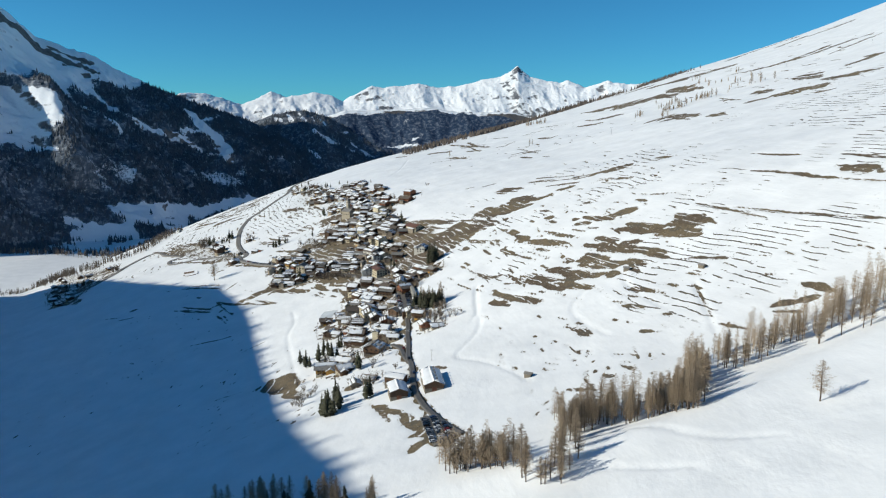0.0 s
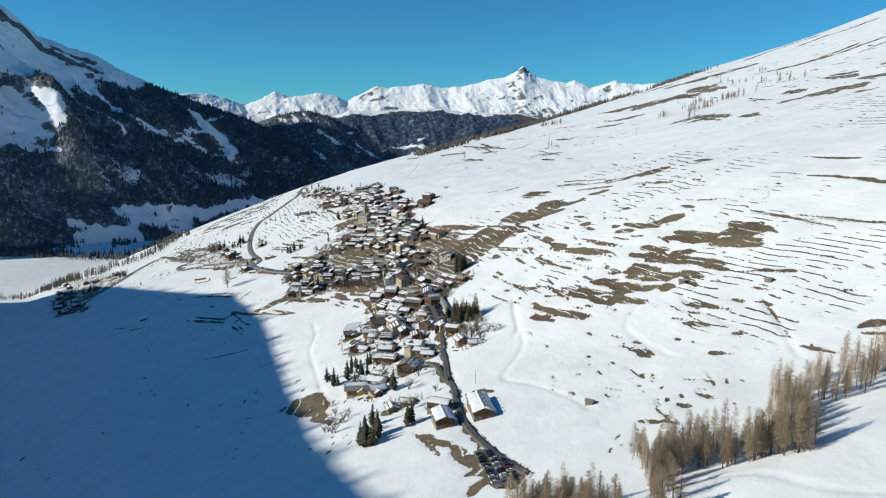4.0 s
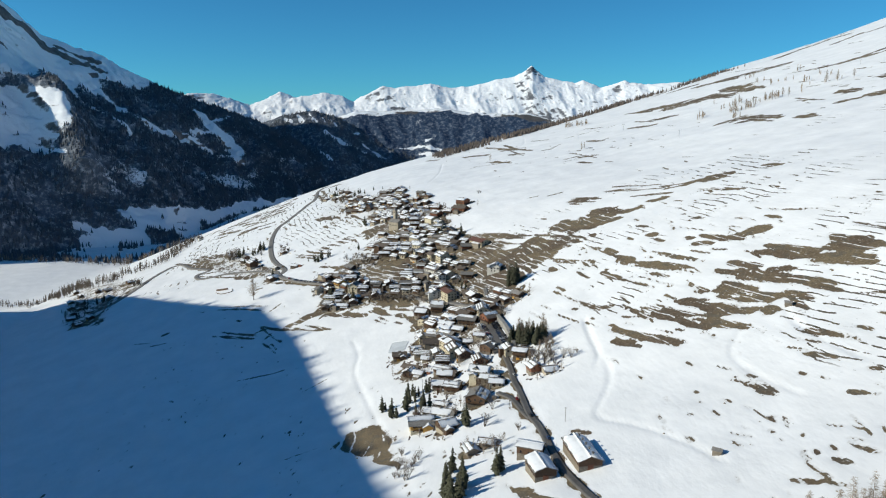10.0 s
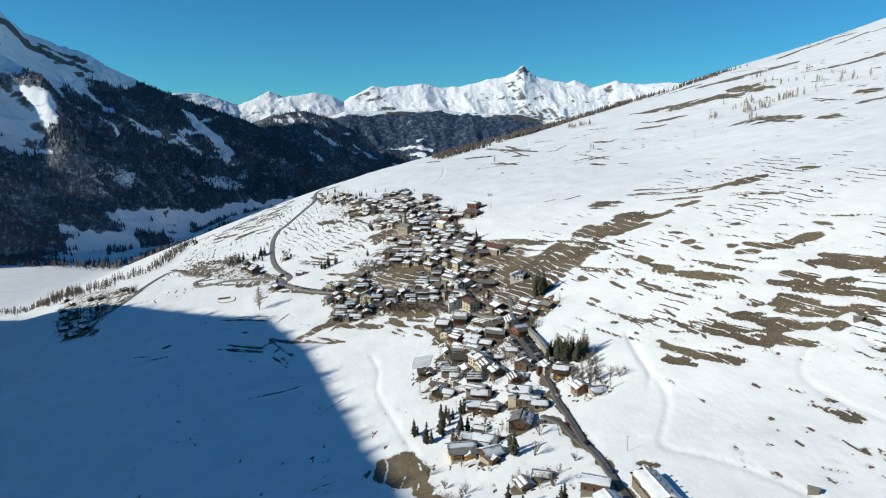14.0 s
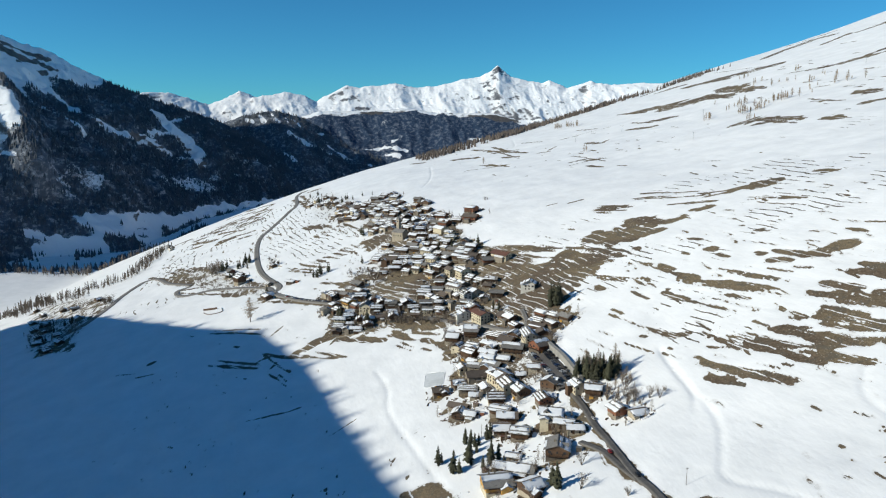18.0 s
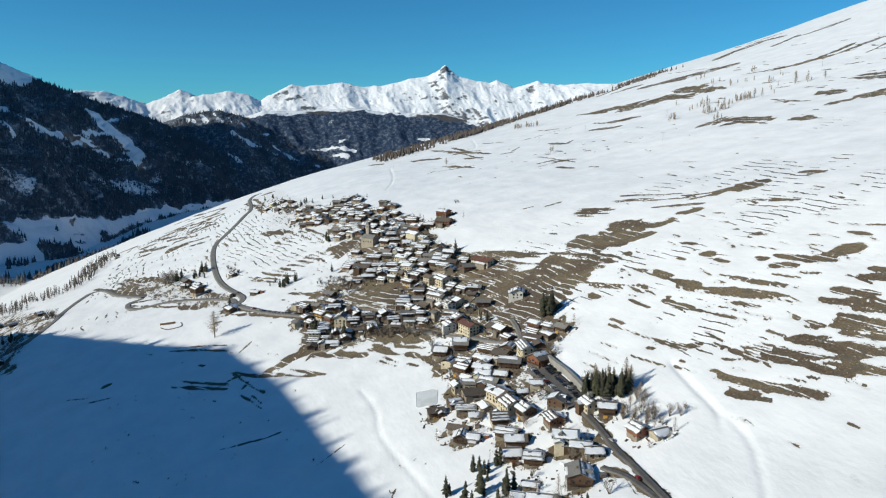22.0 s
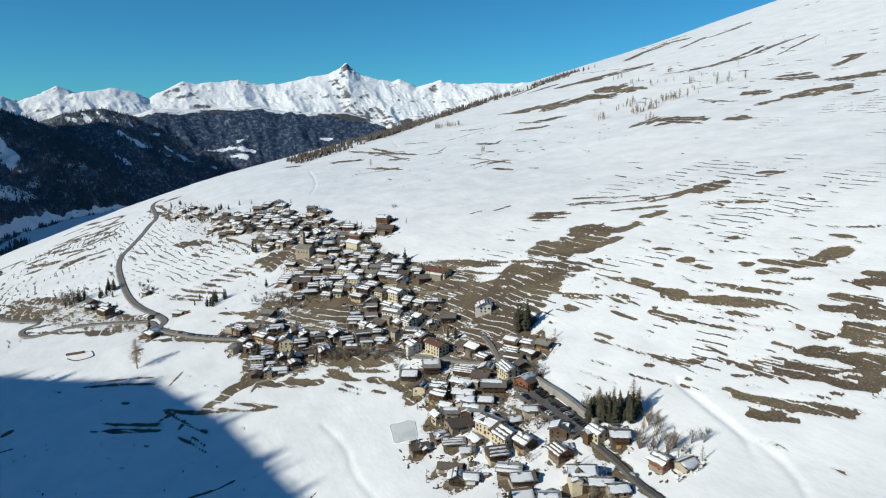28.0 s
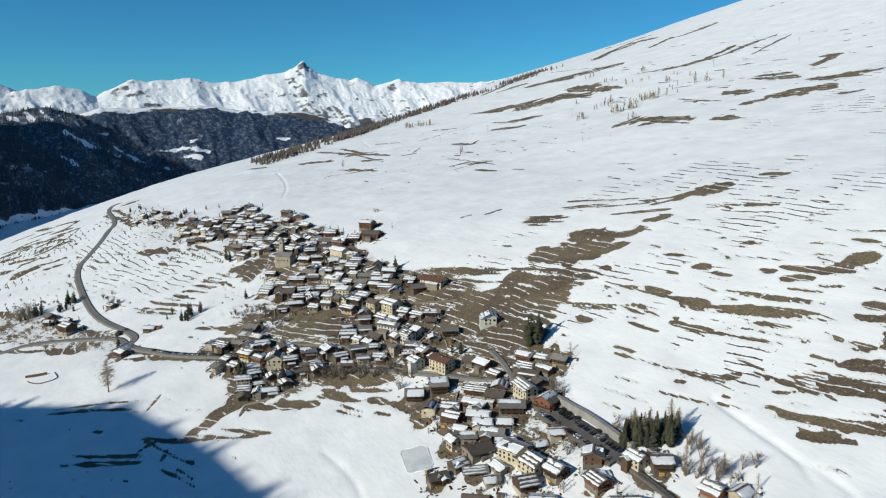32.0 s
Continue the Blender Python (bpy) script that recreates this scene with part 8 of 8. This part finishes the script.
for line, gap, spread, tall in (([(-960, 1760), (-868, 1713), (-791, 1690), (-700, 1560), (-619, 1431)], 2.2, 16, 13), ([(-700, 1620), (-609, 1490), (-545, 1419), (-494, 1384)], 1.6, 20, 17),
                                ([(-539, 1483), (-483, 1430), (-453, 1412), (-441, 1443), (-439, 1518), (-439, 1612), (-440, 1700)], 1.9, 18, 15), ([(-1500, 2345), (-1146, 2285), (-1035, 2258), (-905, 2222), (-792, 2205), (-690, 2180), (-600, 2150)], 2.4, 22, 19)):
    vl = along(line, gap)
    vx, vy = vl[:, 0] + srng.uniform(-spread, spread, len(vl)), vl[:, 1] + srng.uniform(-spread, spread, len(vl))
    thin = wave(vx, vy, 40, 88) > srng.uniform(-0.9, 0.5, len(vx))
    vx, vy = vx[thin], vy[thin]
    far_larches(np.stack([vx, vy, sheet_z(vx, vy)], 1), tall, "belt of bare grey-brown trees along the valley meadow", 62, M_TWIG, 80, 0.3)
vl = along([(-1500, 2380), (-1146, 2320), (-905, 2255), (-792, 2240), (-690, 2250), (-600, 2420), (-560, 2900)], 1.5)
vx, vy = vl[:, 0] + srng.uniform(-30, 25, len(vl)), vl[:, 1] + srng.uniform(-20, 70, len(vl))
thin = wave(vx, vy, 60, 89) > srng.uniform(-0.7, 0.6, len(vx))
vx, vy = vx[thin], vy[thin]
wx, wy = srng.uniform(-1350, -640, 1500), srng.uniform(2250, 2520, 1500)
thin = wave(wx, wy, 70, 90) + 0.5 * wave(wx, wy, 25, 91) > 0.12
vx, vy = np.concatenate([vx, wx[thin]]), np.concatenate([vy, wy[thin]])
cones("forest", np.stack([vx, vy, sheet_z(vx, vy)], 1), 20, M_HAZEWOOD, srng, "dark conifers at the foot of the mountain")
# bare trees and bushes between the lower houses
vrng = random.Random(41)
lower_road = along(ROAD_LOWER, 6.0)
bush = []
for hx, hy, hr, hl, hw, hh, hs in ALL_HOUSES:
    for _ in range(3):
        a, r = vrng.uniform(0, 6.3), hl * vrng.uniform(0.7, 1.2)
        x, y = hx + math.cos(a) * r, hy + math.sin(a) * r
        if hy < 1060 and hx > -130 and vrng.random() < 0.5 and all(math.hypot(x - o[0], y - o[1]) > 0.6 * o[3] for o in ALL_HOUSES) and np.hypot(*(lower_road - (x, y)).T).min() > 6:
            bush.append((x, y, gz(x, y)))
far_larches(bush, 7.5, "bare bushes and small trees in the yards", 69, M_TWIG, 130, 0.05, "thicket")
# low bare thickets between the houses of the upper hamlet and round the lower one
hx_, hy_ = [], []
for hx, hy, hr, hl, hw, hh, hs in ALL_HOUSES:
    if hy > 1050:
        n = srng.randint(1, 4)
        a, r = srng.uniform(0, 6.3, n), hl * srng.uniform(0.75, 1.3, n)
        hx_ += list(hx + np.cos(a) * r)
        hy_ += list(hy + np.sin(a) * r)
far_larches(np.stack([hx_, hy_, sheet_z(hx_, hy_)], 1), 6.5, "bare thickets between the houses", 68, M_TWIG, 60, 0.22, "thicket")
crng = np.random.RandomState(5)
cy = crng.uniform(150, 1330, 420)
cx = -950 + crng.uniform(-25, 25, 420)
cones("forest", np.stack([cx, cy, sheet_z(cx, cy)], 1), 14, M_HAZEWOOD, crng, "conifers on the shaded ridge crest")
for k in LARCHES + SPRUCES + SHRUBS:
    if k not in used:
        plant([k], 300, 335)


# ---- loose stones on the thawed banks ----
def stones(count, seed):
    g = np.random.RandomState(seed)
    V, F = [], []
    tries = 0
    while len(F) < count * 8 and tries < count * 60:
        tries += 1
        x, y = g.uniform(-150, 420), g.uniform(330, 1150)
        i, j = np.searchsorted(XS, x), np.searchsorted(YS, y)
        if not 0.25 < bare[i, j] < 0.8:
            continue
        z, r = gz(x, y), g.uniform(0.25, 0.8)
        k = len(V)
        for dx, dy, dz in ((1, 0, 0), (0, 1, 0), (-1, 0, 0), (0, -1, 0), (0, 0, 0.8), (0, 0, -0.6)):
            V.append((x + dx * r * g.uniform(0.6, 1.3), y + dy * r * g.uniform(0.6, 1.3), z + 0.1 + dz * r * g.uniform(0.7, 1.1)))
        F += [(k + a, k + (a + 1) % 4, k + 4) for a in range(4)] + [(k + (a + 1) % 4, k + a, k + 5) for a in range(4)]
    tagged(new("stones", soup("stones", V, F, M_STONEWALL)), "grey loose stones on thawed banks", "stones", kind="stuff")


stones(2600, 17)



# ---- odds and ends in the yards: planks, troughs, stacked stone, garden litter ----
def litter(count, seed, material, label, long_, low):
    g = random.Random(seed)
    V, F = [], []
    homes = [h for h in ALL_HOUSES if h[1] < 1130 and h[0] > -150]
    for _ in range(count):
        hx, hy, hr, hl, hw, hh, hs = g.choice(homes)
        a, r = g.uniform(0, 6.3), hl * g.uniform(0.6, 1.1)
        x, y = hx + math.cos(a) * r, hy + math.sin(a) * r
        if min(math.hypot(x - o[0], y - o[1]) - 0.5 * o[4] for o in homes) < 0.8:
            continue
        l2, w2, h2, t = g.uniform(0.3, long_), g.uniform(0.2, 0.6), g.uniform(0.2, low), radians(hr) + g.choice((0, 1.57)) + g.uniform(-0.4, 0.4)
        c, s, z = math.cos(t), math.sin(t), gz(x, y)
        v, f = box(-l2, -w2, -0.4, l2, w2, h2)
        k = len(V)
        V += [(x + c * p - s * q + (0.15 * g.uniform(-1, 1) if e > 0 else 0), y + s * p + c * q, z + e * g.uniform(0.7, 1.1)) for p, q, e in v]
        F += [tuple(i + k for i in q) for q in f]
    tagged(new("yard_litter", soup("yard_litter", V, F, material)), label, "yard litter", kind="stuff")


litter(900, 71, M_LARCHWOOD, "dark planks and stacked timber in the yards", 2.2, 0.7)
litter(900, 72, M_DARKSTONE, "heaps of grey rubble and low edging stones", 1.6, 0.8)
litter(500, 73, M_ROOFSNOW, "shovelled heaps of snow between the houses", 1.8, 1.1)


# ---- cars ----
PAINTS = [plain("car_paint_" + n, c, tuple(min(1, v * 1.15) for v in c), 0.3, 0.3, 0) for n, c in
          (("black", (0.012, 0.012, 0.013)), ("grey", (0.10, 0.10, 0.105)), ("white", (0.55, 0.55, 0.55)), ("silver", (0.32, 0.33, 0.34)), ("blue", (0.02, 0.04, 0.10)), ("red", (0.22, 0.02, 0.015)))]
WORDS = ["black", "dark grey", "white", "silver", "dark blue", "red"]
M_TYRE = plain("tyre_rubber", (0.012, 0.012, 0.012), (0.03, 0.03, 0.03), 3, 0.9, 0)


def car_master(k):
    ob = thing("car", pose(0, 0, -900), f"{WORDS[k]} parked car on thawed asphalt", "car", "parked cars")
    side = [(-2.1, 0.35), (2.1, 0.35), (2.15, 0.75), (1.2, 0.95), (0.55, 1.42), (-1.2, 1.45), (-1.95, 0.98), (-2.15, 0.7)]
    v = [(x, -0.85 if z < 1.1 else -0.68, z) for x, z in side] + [(x, 0.85 if z < 1.1 else 0.68, z) for x, z in side]
    n = len(side)
    part("body", v, [tuple(range(n)), tuple(range(n, 2 * n))[::-1]] + [(i, n + i, n + (i + 1) % n, (i + 1) % n) for i in range(n)], PAINTS[k], ob)
    part("windscreen", [(1.16, -0.7, 1.0), (1.16, 0.7, 1.0), (0.6, 0.6, 1.4), (0.6, -0.6, 1.4)], [(0, 1, 2, 3)], M_GLASS, ob)
    part("rear_window", [(-1.9, -0.7, 1.03), (-1.9, 0.7, 1.03), (-1.27, 0.6, 1.42), (-1.27, -0.6, 1.42)], [(0, 3, 2, 1)], M_GLASS, ob)
    for s in (-1, 1):
        part("side_window", [(1.0, s * 0.82, 1.02), (-1.7, s * 0.82, 1.02), (-1.1, s * 0.71, 1.38), (0.5, s * 0.71, 1.38)], [(0, 1, 2, 3)], M_GLASS, ob)
        for x in (-1.35, 1.35):
            part("wheel", *tube((x, s * 0.62, 0.32), (x, s * 0.9, 0.32), 0.32, 0.32, 10), M_TYRE, ob)
    return ob


CARS = [car_master(k) for k in range(6)]
car_used = set()
carrng = random.Random(9)


TOPS = np.concatenate(ROAD_TOPS)


def road_top(x, y):
    """Height of the road or car park under a place, else of the ground."""
    d = np.hypot(TOPS[:, 0] - x, TOPS[:, 1] - y)
    k = np.argsort(d)[:4]
    if d[k[0]] > 3.5:
        return gz(x, y)
    w = 1 / (d[k] + 0.2) ** 2
    return max(gz(x, y), float((TOPS[k, 2] * w).sum() / w.sum())) + 0.03


def park(x, y, rot):
    k = carrng.choices(range(6), (6, 4, 3, 3, 2, 0.3))[0]
    m = pose(x, y, road_top(x, y), 0, 0, rot)
    if k in car_used:
        copy_thing(CARS[k], m)
    else:
        car_used.add(k)
        CARS[k].matrix_world = m


for i in range(23):
    y = 670 - i * 2.7
    for col, turn, odds in ((35.0, 0, 0.95), (43.3, 180, 0.95), (46.2, 90, 0.25)):
        if carrng.random() < odds:
            park(col + carrng.uniform(-.3, .3), y, turn + carrng.uniform(-5, 5))
for x, y, r in ((34, 455, 95), (31, 520, 80), (38, 560, 95), (33, 490, -90)):
    park(x, y, r)
for i in range(13):                     # the lot below the barns
    for col, turn in ((33.6, 8), (38.6, 188), (43.2, 4)):
        if carrng.random() < (0.9 if col < 43 else 0.45):
            park(col + 0.12 * i + carrng.uniform(-.3, .3), 368 - i * 2.8, turn + carrng.uniform(-5, 5))
for i, (x, y) in enumerate(along([(-166, 992), (-138, 952), (-110, 922)], 2.7)[2:]):
    if carrng.random() < 0.62:
        park(x + 1.9, y + 1.4, -48 + 90 + carrng.uniform(-6, 6))
for k in range(6):
    if k not in car_used:
        park(40, 700 + 6 * k, 80)


# ---- lift pylons and poles ----
M_STEEL = plain("grey_galvanised_steel", (0.30, 0.31, 0.32), (0.42, 0.43, 0.44), 2.0, 0.45, 0, metal=0.6)


def pylon(x, y, turn):
    ob = thing("lift_pylon", pose(x, y, gz(x, y), 0, 0, turn), "grey steel ski-lift pylon with cross arm on snow", "pylon", "lift pylons")
    part("mast", *tube((0, 0, -1), (0, 0, 11), 0.32, 0.22, 8), M_STEEL, ob)
    part("cross_arm", *box(-2.6, -0.2, 10.7, 2.6, 0.2, 11.1), M_STEEL, ob)
    for sx in (-2.4, 2.4):
        part("sheave", *box(sx - 0.15, -1.1, 11.1, sx + 0.15, 1.1, 11.5), M_STEEL, ob)


for x, y in ((877.5, 1137), (781.8, 1228), (533.3, 1295.7), (439.1, 1411.8), (359.4, 1438.3), (411.2, 1112.3)):
    pylon(x, y, -35)


def pole(x, y):
    ob = thing("utility_pole", pose(x, y, gz(x, y)), "slim weathered wooden utility pole", "pole", "utility poles")
    part("shaft", *tube((0, 0, -1), (0, 0, 9), 0.14, 0.09, 8), M_BARK, ob)
    part("arm", *box(-0.7, -0.06, 8.3, 0.7, 0.06, 8.45), M_BARK, ob)


for x, y in ((-24, 592), (48, 470), (-110, 900), (20, 700)):
    pole(x, y)
